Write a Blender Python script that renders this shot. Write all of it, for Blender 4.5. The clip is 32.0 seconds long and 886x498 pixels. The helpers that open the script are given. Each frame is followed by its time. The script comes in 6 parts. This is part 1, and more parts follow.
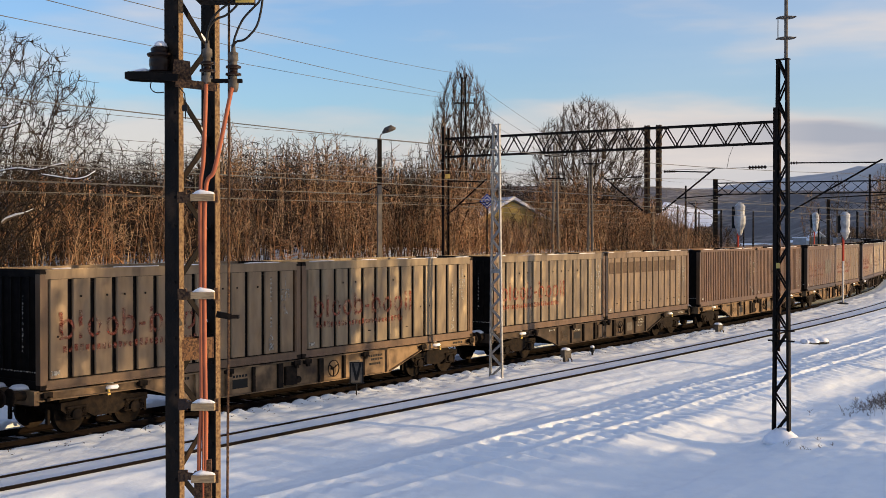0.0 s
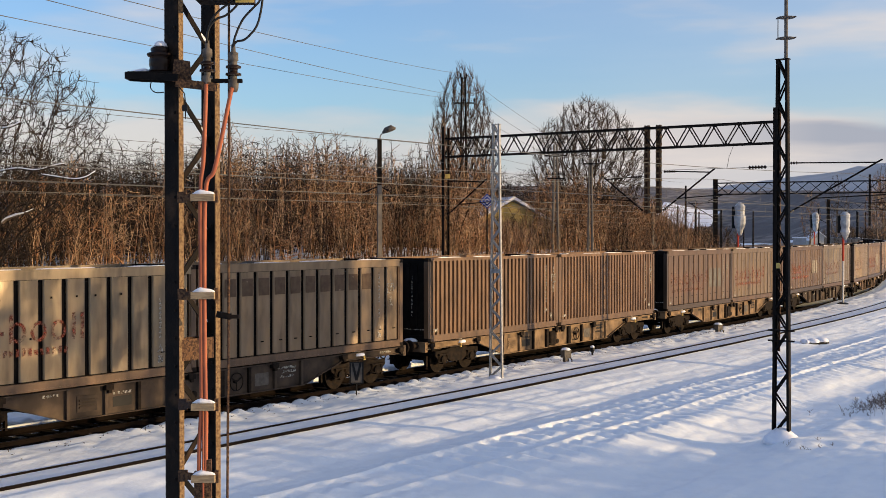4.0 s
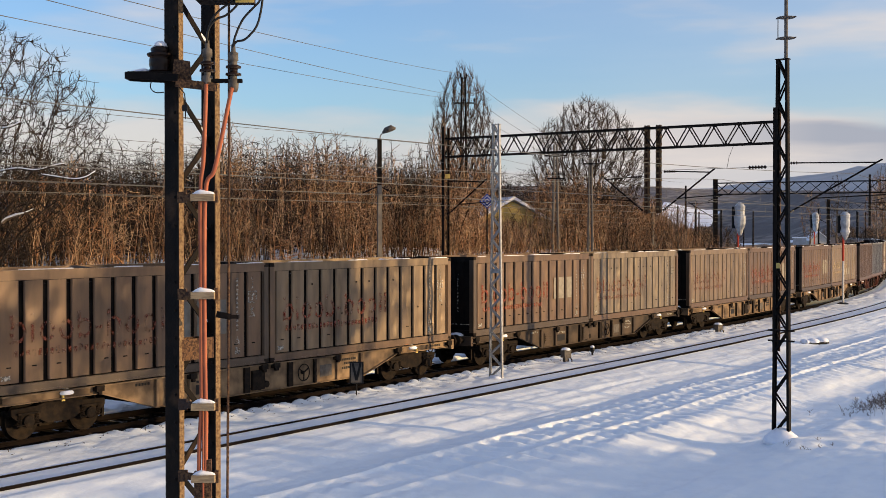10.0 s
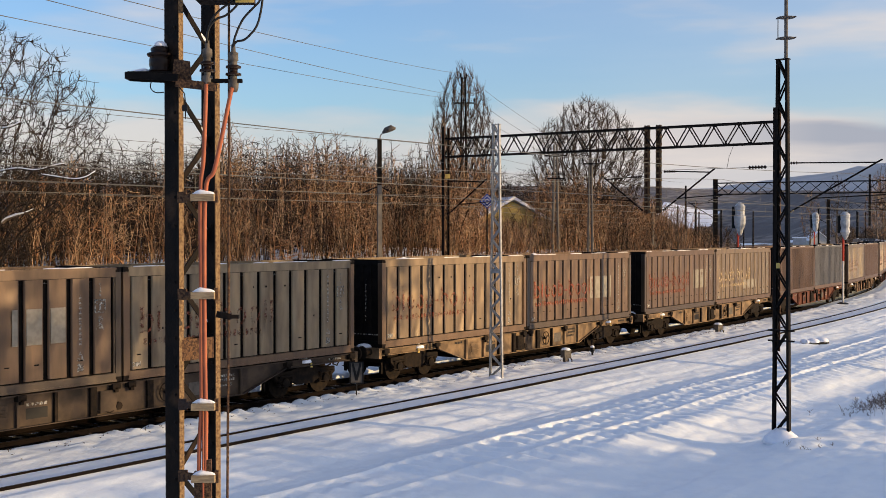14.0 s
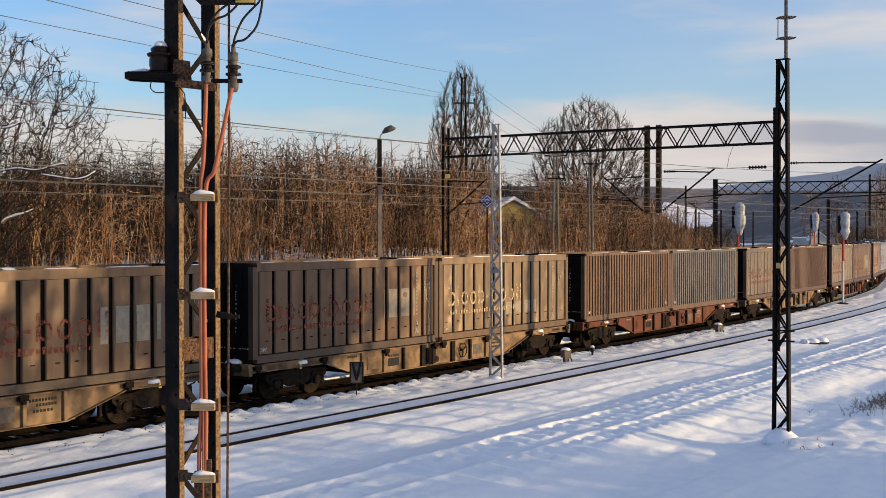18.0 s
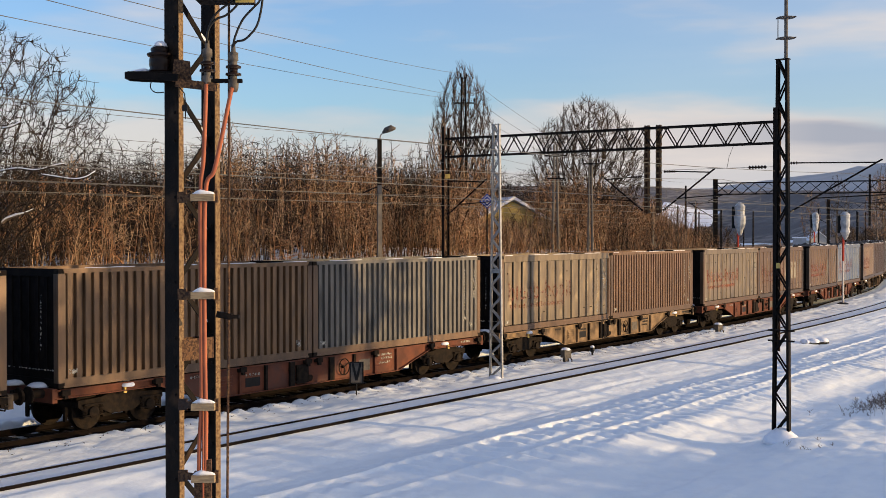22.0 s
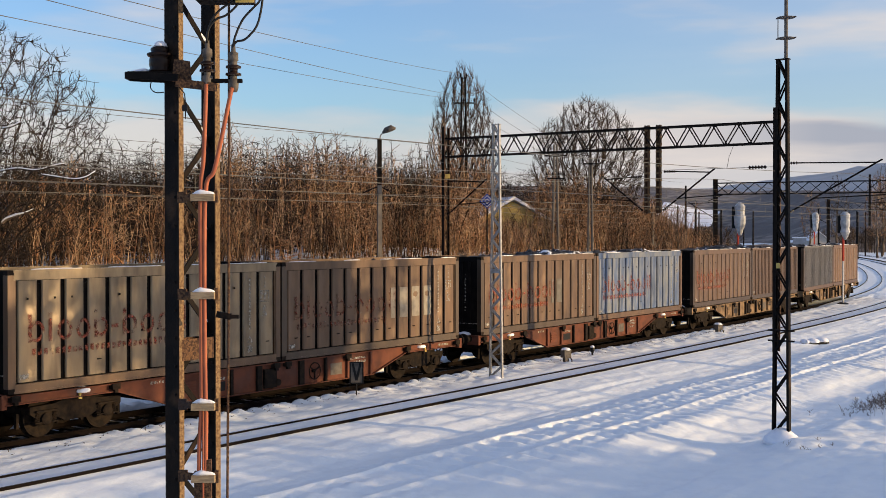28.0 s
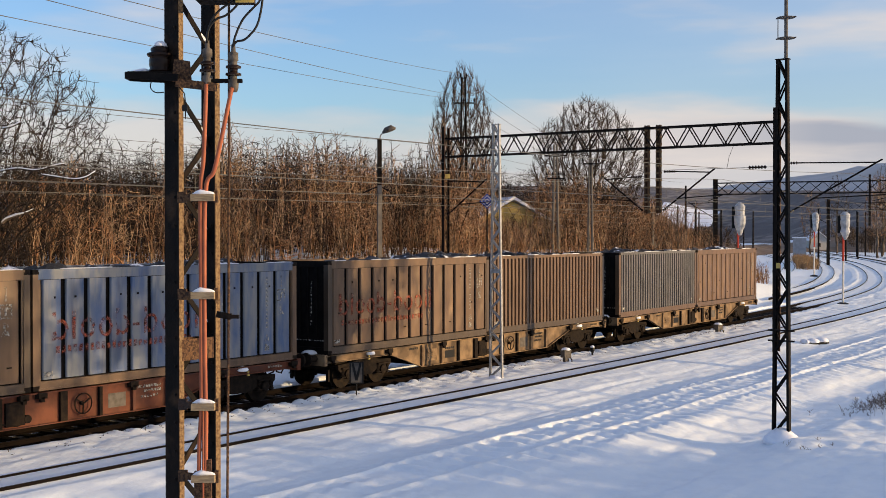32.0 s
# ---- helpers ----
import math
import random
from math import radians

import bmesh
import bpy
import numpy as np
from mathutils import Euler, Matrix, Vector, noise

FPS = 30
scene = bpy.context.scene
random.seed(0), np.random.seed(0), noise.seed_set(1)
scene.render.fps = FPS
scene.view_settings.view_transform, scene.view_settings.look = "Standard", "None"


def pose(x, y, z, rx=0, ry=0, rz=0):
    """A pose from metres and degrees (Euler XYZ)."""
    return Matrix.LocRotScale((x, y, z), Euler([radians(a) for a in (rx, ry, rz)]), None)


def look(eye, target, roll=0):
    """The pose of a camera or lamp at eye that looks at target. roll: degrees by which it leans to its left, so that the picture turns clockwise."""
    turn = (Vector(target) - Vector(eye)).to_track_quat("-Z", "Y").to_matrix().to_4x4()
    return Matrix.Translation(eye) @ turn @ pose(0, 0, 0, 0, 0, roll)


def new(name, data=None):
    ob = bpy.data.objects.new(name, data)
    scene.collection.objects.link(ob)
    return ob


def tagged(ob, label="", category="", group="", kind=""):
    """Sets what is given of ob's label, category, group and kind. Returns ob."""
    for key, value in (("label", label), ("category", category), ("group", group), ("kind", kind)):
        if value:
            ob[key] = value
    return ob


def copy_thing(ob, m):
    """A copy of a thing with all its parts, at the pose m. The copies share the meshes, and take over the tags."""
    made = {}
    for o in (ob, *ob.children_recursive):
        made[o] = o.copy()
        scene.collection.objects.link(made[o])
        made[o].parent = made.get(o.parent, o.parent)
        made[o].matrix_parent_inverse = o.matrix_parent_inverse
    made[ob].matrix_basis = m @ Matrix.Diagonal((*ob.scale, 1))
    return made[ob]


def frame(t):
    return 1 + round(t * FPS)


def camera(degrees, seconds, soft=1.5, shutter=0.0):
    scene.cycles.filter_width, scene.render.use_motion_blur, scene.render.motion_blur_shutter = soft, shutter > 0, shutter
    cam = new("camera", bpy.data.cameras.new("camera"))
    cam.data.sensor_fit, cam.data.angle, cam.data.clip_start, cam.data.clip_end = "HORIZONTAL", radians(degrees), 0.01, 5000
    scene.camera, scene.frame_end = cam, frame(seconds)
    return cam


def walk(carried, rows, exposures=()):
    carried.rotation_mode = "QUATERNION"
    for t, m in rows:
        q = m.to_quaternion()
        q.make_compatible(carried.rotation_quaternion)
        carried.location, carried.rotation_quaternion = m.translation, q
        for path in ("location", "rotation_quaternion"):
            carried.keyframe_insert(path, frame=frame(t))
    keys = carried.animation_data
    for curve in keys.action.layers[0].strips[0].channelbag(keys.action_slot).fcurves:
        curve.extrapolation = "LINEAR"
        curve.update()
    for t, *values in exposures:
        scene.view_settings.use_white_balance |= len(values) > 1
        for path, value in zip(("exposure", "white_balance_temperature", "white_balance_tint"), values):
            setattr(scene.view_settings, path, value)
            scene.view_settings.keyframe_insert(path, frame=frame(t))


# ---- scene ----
EYE = (0.0, 0.0, 4.91)
cam = camera(40.434, 32.0, soft=0.55)
walk(cam, [(0.0, pose(*EYE, 89.243, 0, 0)), (32.0, pose(*EYE, 89.243, 0, 0))],
     exposures=[(0.0, 0.32, 6750, 13), (32.0, 0.32, 6750, 13)])

# ---------------------------------------------------------------- light
SUN_ELEV, SUN_AZ = 7.5, 99.3          # degrees; azimuth clockwise from +y
sun = new("sun", bpy.data.lights.new("sun", "SUN"))
sun.data.energy, sun.data.angle, sun.data.color = 4.5, radians(0.5), (1.0, 0.72, 0.38)
sun_way = Vector((math.sin(radians(SUN_AZ)) * math.cos(radians(SUN_ELEV)),
                  math.cos(radians(SUN_AZ)) * math.cos(radians(SUN_ELEV)), math.sin(radians(SUN_ELEV))))
sun.matrix_world = look(sun_way * 200, (0, 0, 0))

world = bpy.data.worlds.new("winter_sky")
scene.world = world
world.use_nodes = True
WN, WL = world.node_tree.nodes, world.node_tree.links
WN.clear()


def wnode(kind, **kw):
    n = WN.new(kind)
    for k, v in kw.items():
        n.inputs[k].default_value = v
    return n


sky = WN.new("ShaderNodeTexSky")
sky.sky_type = "NISHITA"
sky.sun_disc = False
sky.sun_elevation, sky.sun_rotation = radians(SUN_ELEV), radians(SUN_AZ)
sky.air_density, sky.dust_density, sky.ozone_density = 1.0, 0.6, 2.0
gain = WN.new("ShaderNodeVectorMath")
gain.operation = "MULTIPLY"
gain.inputs[1].default_value = (0.176, 0.222, 0.305)
WL.new(sky.outputs[0], gain.inputs[0])
coord = WN.new("ShaderNodeTexCoord")
stretch = WN.new("ShaderNodeMapping")
stretch.inputs["Scale"].default_value = (1.3, 1.3, 7.5)
stretch.inputs["Location"].default_value = (0.35, 0.0, 0.12)
WL.new(coord.outputs["Generated"], stretch.inputs[0])
puff = wnode("ShaderNodeTexNoise", Scale=2.6, Detail=5.0, Roughness=0.5)
WL.new(stretch.outputs[0], puff.inputs["Vector"])
cover = WN.new("ShaderNodeMapRange")
cover.inputs["From Min"].default_value, cover.inputs["From Max"].default_value = 0.47, 0.74
cover.inputs["To Max"].default_value = 0.75
WL.new(puff.outputs[0], cover.inputs[0])
split = WN.new("ShaderNodeSeparateXYZ")
WL.new(coord.outputs["Generated"], split.inputs[0])
low = WN.new("ShaderNodeMapRange")     # a cloud bank low over the horizon
low.inputs["From Min"].default_value, low.inputs["From Max"].default_value = 0.06, 0.125
low.inputs["To Min"].default_value, low.inputs["To Max"].default_value = 0.76, 0.0
lift = WN.new("ShaderNodeMath")          # its upper edge billows
lift.operation = "MULTIPLY_ADD"
lift.inputs[1].default_value = -0.28
WL.new(puff.outputs[0], lift.inputs[0])
WL.new(split.outputs["Z"], lift.inputs[2])
edge_z = WN.new("ShaderNodeMath")
edge_z.operation = "ADD"
edge_z.inputs[1].default_value = 0.14
WL.new(lift.outputs[0], edge_z.inputs[0])
WL.new(edge_z.outputs[0], low.inputs[0])
lift_edge = WN.new("ShaderNodeMath")
lift_edge.operation = "MULTIPLY_ADD"
lift_edge.inputs[1].default_value = -0.06
WL.new(puff.outputs[0], lift_edge.inputs[0])
raise_z = WN.new("ShaderNodeMath")
raise_z.operation = "ADD"
raise_z.inputs[1].default_value = 0.03
WL.new(split.outputs["Z"], raise_z.inputs[0])
WL.new(raise_z.outputs[0], lift_edge.inputs[2])
bank = WN.new("ShaderNodeMath")
bank.operation = "MAXIMUM"
WL.new(cover.outputs[0], bank.inputs[0])
WL.new(low.outputs[0], bank.inputs[1])
tint = WN.new("ShaderNodeValToRGB")    # grey-violet bases, cream tops
tint.color_ramp.elements[0].position, tint.color_ramp.elements[0].color = 0.35, (0.50, 0.55, 0.62, 1)
tint.color_ramp.elements[1].position, tint.color_ramp.elements[1].color = 0.62, (0.74, 0.70, 0.675, 1)
WL.new(puff.outputs[0], tint.inputs[0])
mix = WN.new("ShaderNodeMix")
mix.data_type = "RGBA"
veil = WN.new("ShaderNodeMapRange")     # thin high cloud towards the sun
veil.inputs["From Min"].default_value, veil.inputs["From Max"].default_value = -0.1, 0.5
veil.inputs["To Min"].default_value, veil.inputs["To Max"].default_value = 0.05, 0.45
WL.new(split.outputs["X"], veil.inputs[0])
total = WN.new("ShaderNodeMath")
total.operation = "ADD"
total.use_clamp = True
WL.new(bank.outputs[0], total.inputs[0])
WL.new(veil.outputs[0], total.inputs[1])
WL.new(total.outputs[0], mix.inputs["Factor"])
WL.new(gain.outputs[0], mix.inputs["A"])
glow = WN.new("ShaderNodeMix")          # the sky warms towards the low sun
glow.data_type = "RGBA"
near_sun = WN.new("ShaderNodeMapRange")
near_sun.inputs["From Min"].default_value, near_sun.inputs["From Max"].default_value = 0.38, 1.0
near_sun.inputs["To Max"].default_value = 0.5
WL.new(split.outputs["X"], near_sun.inputs[0])
WL.new(near_sun.outputs[0], glow.inputs["Factor"])
WL.new(tint.outputs[0], glow.inputs["A"])
glow.inputs["B"].default_value = (0.95, 0.76, 0.55, 1)
shelf = WN.new("ShaderNodeValToRGB")     # a grey layer of cloud standing over the valley
shelf.color_ramp.elements[0].position, shelf.color_ramp.elements[0].color = 0.052, (0, 0, 0, 1)
shelf.color_ramp.elements[1].position, shelf.color_ramp.elements[1].color = 0.066, (1, 1, 1, 1)
for at_z, lum in ((0.080, 1.0), (0.088, 0.0)):
    step_ = shelf.color_ramp.elements.new(at_z)
    step_.color = (lum, lum, lum, 1)
WL.new(lift_edge.outputs[0], shelf.inputs[0])
east = WN.new("ShaderNodeMapRange")
east.inputs["From Min"].default_value, east.inputs["From Max"].default_value = 0.16, 0.30
WL.new(split.outputs["X"], east.inputs[0])
both = WN.new("ShaderNodeMath")
both.operation = "MULTIPLY"
WL.new(shelf.outputs[0], both.inputs[0])
WL.new(east.outputs[0], both.inputs[1])
greyed = WN.new("ShaderNodeMix")
greyed.data_type = "RGBA"
WL.new(both.outputs[0], greyed.inputs["Factor"])
WL.new(glow.outputs["Result"], greyed.inputs["A"])
greyed.inputs["B"].default_value = (0.40, 0.44, 0.52, 1)
WL.new(greyed.outputs["Result"], mix.inputs["B"])
back = WN.new("ShaderNodeBackground")
back.inputs["Strength"].default_value = 0.80
WL.new(mix.outputs["Result"], back.inputs["Color"])
wout = WN.new("ShaderNodeOutputWorld")
WL.new(back.outputs[0], wout.inputs[0])


# ---------------------------------------------------------------- materials
def surface(name, base, other=None, rough=0.6, metal=0.0, scale=4.0, cut=(0.4, 0.65), bump=0.0, bump_scale=40.0,
            stretch=(1, 1, 1), vary=0.0, third=None, third_scale=0.8, third_cut=(0.5, 0.7), spec=0.15, bump_deep=0.02, strands=None):
    """A paint or mineral surface: two colours mixed by grain, a third in large stains, relief, and some chance per object."""
    m = bpy.data.materials.new(name)
    m.use_nodes = True
    N, L = m.node_tree.nodes, m.node_tree.links
    b = N["Principled BSDF"]
    b.inputs["Roughness"].default_value, b.inputs["Metallic"].default_value = rough, metal
    b.inputs["Specular IOR Level"].default_value = spec
    tc = N.new("ShaderNodeTexCoord")
    mp = N.new("ShaderNodeMapping")
    mp.inputs["Scale"].default_value = stretch
    L.new(tc.outputs["Object"], mp.inputs[0])
    info = N.new("ShaderNodeObjectInfo")
    shift = N.new("ShaderNodeVectorMath")
    shift.operation = "SCALE"
    shift.inputs[0].default_value = (13.0, 7.0, 5.0)
    L.new(info.outputs["Random"], shift.inputs["Scale"])
    add = N.new("ShaderNodeVectorMath")
    add.operation = "ADD"
    L.new(mp.outputs[0], add.inputs[0])
    L.new(shift.outputs[0], add.inputs[1])

    def ramp(sc, lo, hi, detail=6.0):
        n = N.new("ShaderNodeTexNoise")
        n.inputs["Scale"].default_value, n.inputs["Detail"].default_value = sc, detail
        L.new(add.outputs[0], n.inputs["Vector"])
        r = N.new("ShaderNodeMapRange")
        r.inputs["From Min"].default_value, r.inputs["From Max"].default_value = lo, hi
        L.new(n.outputs[0], r.inputs[0])
        return r.outputs[0]

    def blend(fac, a, c):
        x = N.new("ShaderNodeMix")
        x.data_type = "RGBA"
        L.new(fac, x.inputs["Factor"])
        for key, v in (("A", a), ("B", c)):
            if isinstance(v, tuple):
                x.inputs[key].default_value = (*v, 1)
            else:
                L.new(v, x.inputs[key])
        return x.outputs["Result"]

    col = blend(ramp(scale, *cut), base, other or tuple(0.75 * c for c in base))
    if third:
        col = blend(ramp(third_scale, *third_cut, 3.0), col, third)
    if vary:
        h = N.new("ShaderNodeHueSaturation")
        r = N.new("ShaderNodeMapRange")
        r.inputs["To Min"].default_value, r.inputs["To Max"].default_value = 1 - vary, 1 + vary
        L.new(info.outputs["Random"], r.inputs[0])
        L.new(r.outputs[0], h.inputs["Value"])
        L.new(col, h.inputs["Color"])
        col = h.outputs[0]
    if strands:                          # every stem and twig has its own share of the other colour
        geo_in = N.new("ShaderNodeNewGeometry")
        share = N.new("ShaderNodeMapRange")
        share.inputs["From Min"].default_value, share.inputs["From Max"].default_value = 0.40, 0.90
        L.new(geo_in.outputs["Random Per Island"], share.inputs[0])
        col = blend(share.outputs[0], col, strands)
    L.new(col, b.inputs["Base Color"])
    if bump:
        n = N.new("ShaderNodeTexNoise")
        n.inputs["Scale"].default_value, n.inputs["Detail"].default_value = bump_scale, 5.0
        L.new(add.outputs[0], n.inputs["Vector"])
        k = N.new("ShaderNodeBump")
        k.inputs["Strength"].default_value, k.inputs["Distance"].default_value = bump, bump_deep
        L.new(n.outputs[0], k.inputs["Height"])
        L.new(k.outputs[0], b.inputs["Normal"])
    return m


SNOW = surface("snow", (0.86, 0.92, 0.955), (0.81, 0.88, 0.93), rough=0.55, scale=1.5, bump=0.5, bump_scale=3.2, spec=0.2, bump_deep=0.06)
SNOWCAP = surface("snow_cap", (0.88, 0.89, 0.92), (0.80, 0.83, 0.90), rough=0.6, scale=8, bump=0.4, bump_scale=14)
BALLAST = surface("ballast_with_snow", (0.032, 0.027, 0.024), (0.014, 0.012, 0.011), rough=0.95, scale=22, bump=1.0, bump_scale=30,
                  third=(0.75, 0.78, 0.84), third_scale=2.6, third_cut=(0.43, 0.54))
SLEEPER = surface("old_sleeper", (0.024, 0.020, 0.018), (0.012, 0.011, 0.010), rough=0.9, scale=9, stretch=(6, 1, 1), bump=0.6, vary=0.3)
RAIL_SIDE = surface("rusty_rail", (0.010, 0.007, 0.006), (0.007, 0.0055, 0.005), rough=0.85, spec=0.03, scale=6, bump=0.3)
RAIL_HEAD = surface("worn_rail_head", (0.045, 0.040, 0.036), (0.026, 0.022, 0.020), rough=0.5, metal=0.4, scale=5)
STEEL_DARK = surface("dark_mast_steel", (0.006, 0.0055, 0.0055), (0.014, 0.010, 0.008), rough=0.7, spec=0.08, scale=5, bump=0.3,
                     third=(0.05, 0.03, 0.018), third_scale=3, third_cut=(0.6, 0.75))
STEEL_RUST = surface("rusty_mast_steel", (0.13, 0.07, 0.036), (0.04, 0.022, 0.015), rough=0.85, scale=45, spec=0.2, cut=(0.42, 0.6), bump=0.7, bump_scale=60,
                     third=(0.045, 0.03, 0.025), third_scale=3, third_cut=(0.55, 0.72))
# flecked rusty steel, lightened in colour to stand for sunlit faces
FLECKED = surface("sunlit_flecked_rust", (0.25, 0.165, 0.085), (0.12, 0.070, 0.038), rough=0.8, scale=42, spec=0.2, cut=(0.40, 0.62), bump=0.7, bump_scale=60, third=(0.06, 0.038, 0.026), third_scale=5, third_cut=(0.60, 0.74))
GALV = surface("galvanised_steel", (0.34, 0.34, 0.34), (0.22, 0.22, 0.22), rough=0.5, metal=0.25, scale=9, bump=0.15)
CONCRETE = surface("concrete_pole", (0.19, 0.165, 0.135), (0.10, 0.09, 0.078), rough=0.9, scale=6, bump=0.4, stretch=(1, 1, 0.3))
IRON = surface("black_running_gear", (0.009, 0.007, 0.006), (0.022, 0.015, 0.010), rough=0.75, spec=0.08, scale=7, bump=0.4)
COAL = surface("coal", (0.02, 0.02, 0.021), (0.035, 0.033, 0.032), rough=0.55, scale=12, bump=1.0, bump_scale=16,
               third=(0.80, 0.82, 0.86), third_scale=2.2, third_cut=(0.58, 0.64))
BARK = surface("grey_brown_bark", (0.12, 0.085, 0.058), (0.055, 0.040, 0.030), rough=0.9, scale=5, vary=0.25, third=(0.24, 0.20, 0.16), third_scale=0.7)
# near-black strands paint in the shaded gaps between thicket stems
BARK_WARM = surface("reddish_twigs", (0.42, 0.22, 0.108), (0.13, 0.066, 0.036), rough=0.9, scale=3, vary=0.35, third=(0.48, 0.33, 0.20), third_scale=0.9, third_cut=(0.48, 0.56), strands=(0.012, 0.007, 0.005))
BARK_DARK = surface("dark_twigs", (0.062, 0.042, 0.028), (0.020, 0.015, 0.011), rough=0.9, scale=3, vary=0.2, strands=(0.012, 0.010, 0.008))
BARK_TRUNK = surface("dark_bark", (0.058, 0.042, 0.030), (0.028, 0.020, 0.015), rough=0.9, scale=5, vary=0.15)
BARK_BROWN = surface("brown_twigs", (0.085, 0.056, 0.036), (0.045, 0.030, 0.021), rough=0.9, scale=5, vary=0.15, third=(0.16, 0.12, 0.09), third_scale=0.7, strands=(0.024, 0.017, 0.012))
DRY_GRASS = surface("dry_grass", (0.30, 0.20, 0.11), (0.18, 0.11, 0.06), rough=0.95, scale=2, vary=0.2)
BLACK_RUBBER = surface("black_cable", (0.02, 0.02, 0.02), rough=0.5, scale=8)
COPPER_CABLE = surface("orange_red_sheathed_cable", (0.40, 0.125, 0.062), (0.28, 0.085, 0.05), rough=0.5, scale=6)
PORCELAIN = surface("brown_porcelain", (0.020, 0.011, 0.008), (0.012, 0.008, 0.007), rough=0.25, scale=3)
CLAMPWOOD = surface("pale_weathered_wood", (0.34, 0.26, 0.16), (0.22, 0.16, 0.10), rough=0.8, scale=12, stretch=(1, 6, 6), bump=0.3)
GREYFIT = surface("weathered_grey_fitting", (0.13, 0.115, 0.10), (0.07, 0.062, 0.055), rough=0.7, scale=10, bump=0.3)
WIRE = surface("weathered_copper_wire", (0.16, 0.15, 0.13), (0.10, 0.10, 0.09), rough=0.6, metal=0.3, scale=1)
WHITE = surface("faded_white_paint", (0.66, 0.64, 0.60), (0.50, 0.47, 0.42), rough=0.6, scale=9)
BLACKP = surface("black_paint", (0.010, 0.010, 0.011), rough=0.5, scale=6)
SIGRED = surface("red_signal_paint", (0.45, 0.05, 0.03), (0.36, 0.05, 0.03), rough=0.5, scale=6)
WRAP = surface("grey_white_wrapping", (0.46, 0.47, 0.48), (0.26, 0.27, 0.28), rough=0.35, scale=3, bump=0.8, bump_scale=8)
BLUE = surface("blue_enamel_sign", (0.02, 0.06, 0.32), (0.03, 0.08, 0.38), rough=0.35, scale=3)
BOARD = surface("dulled_white_board", (0.12, 0.105, 0.09), (0.075, 0.065, 0.055), rough=0.6, scale=7)
YELLOW = surface("yellow_paint", (0.62, 0.45, 0.12), (0.5, 0.36, 0.11), rough=0.5, scale=5)


def worn(name, colour, keep=(0.42, 0.56), scale=7.0):
    """Paint that is partly rubbed off: it lets the surface below show through."""
    m = surface(name, colour, tuple(0.8 * c for c in colour), rough=0.55, scale=6)
    N, L = m.node_tree.nodes, m.node_tree.links
    tc = N.new("ShaderNodeTexCoord")
    n = N.new("ShaderNodeTexNoise")
    n.inputs["Scale"].default_value, n.inputs["Detail"].default_value = scale, 7.0
    L.new(tc.outputs["Object"], n.inputs["Vector"])
    r = N.new("ShaderNodeMapRange")
    r.inputs["From Min"].default_value, r.inputs["From Max"].default_value = keep
    r.inputs["To Min"].default_value = 0.0
    L.new(n.outputs[0], r.inputs[0])
    clear = N.new("ShaderNodeBsdfTransparent")
    ms = N.new("ShaderNodeMixShader")
    L.new(r.outputs[0], ms.inputs[0])
    L.new(clear.outputs[0], ms.inputs[1])
    L.new(N["Principled BSDF"].outputs[0], ms.inputs[2])
    L.new(ms.outputs[0], N["Material Output"].inputs[0])
    return m


RED_WORN = worn("rubbed_red_lettering", (0.36, 0.080, 0.042), (0.38, 0.80), 9.0)
RED_FAINT = worn("almost_lost_red_lettering", (0.30, 0.075, 0.04), (0.44, 0.86), 9.0)
CREAM_WORN = worn("rubbed_cream_lettering", (0.55, 0.42, 0.26), (0.34, 0.66), 9.0)
WHITE_WORN = worn("rubbed_white_marking", (0.40, 0.38, 0.33), (0.42, 0.66), 12)


def container_paint(name, base, dust, rough=0.42, metal=0.32, spec=0.55):
    return surface(name, base, dust, rough=rough, metal=metal, scale=1.6, stretch=(2.2, 2.2, 0.55), cut=(0.38, 0.68), bump=0.16, bump_scale=2.6, vary=0.10,
                   third=tuple(0.55 * c for c in dust), third_scale=0.9, third_cut=(0.56, 0.75), spec=spec)


PAINTS = {
    "gold": container_paint("dusty_beige_grey_paint", (0.200, 0.138, 0.080), (0.128, 0.087, 0.050), 0.40, 0.36),
    "shine": container_paint("glossy_dented_beige_paint", (0.225, 0.170, 0.104), (0.135, 0.099, 0.061), 0.36, 0.42, 0.6),
    "brown": container_paint("dusty_brown_grey_paint", (0.056, 0.038, 0.025), (0.072, 0.048, 0.031)),
    "tan": container_paint("dusty_tan_paint", (0.176, 0.098, 0.048), (0.104, 0.058, 0.029)),
    "umber": container_paint("dusty_umber_paint", (0.132, 0.077, 0.042), (0.088, 0.052, 0.029)),
    "steel": container_paint("dull_blue_grey_paint", (0.130, 0.118, 0.102), (0.082, 0.075, 0.066), 0.40, 0.3),
    "blue": container_paint("dusty_blue_paint", (0.170, 0.185, 0.200), (0.050, 0.095, 0.200)),
}
WAGON_BEIGE = surface("grimy_beige_wagon_paint", (0.25, 0.165, 0.092), (0.11, 0.072, 0.042), rough=0.6, scale=2.4, third=(0.045, 0.031, 0.022), third_scale=1.1, third_cut=(0.5, 0.68), bump=0.2)
WAGON_RED = surface("grimy_red_brown_wagon_paint", (0.135, 0.043, 0.023), (0.080, 0.028, 0.017), rough=0.6, scale=2.4, third=(0.09, 0.04, 0.03), third_scale=1.1, third_cut=(0.55, 0.7), bump=0.2)
WAGON_DARK = surface("grimy_brown_grey_wagon_paint", (0.075, 0.052, 0.036), (0.042, 0.030, 0.022), rough=0.65, scale=2.4, third=(0.022, 0.017, 0.014), third_scale=1.1, third_cut=(0.5, 0.68), bump=0.2)
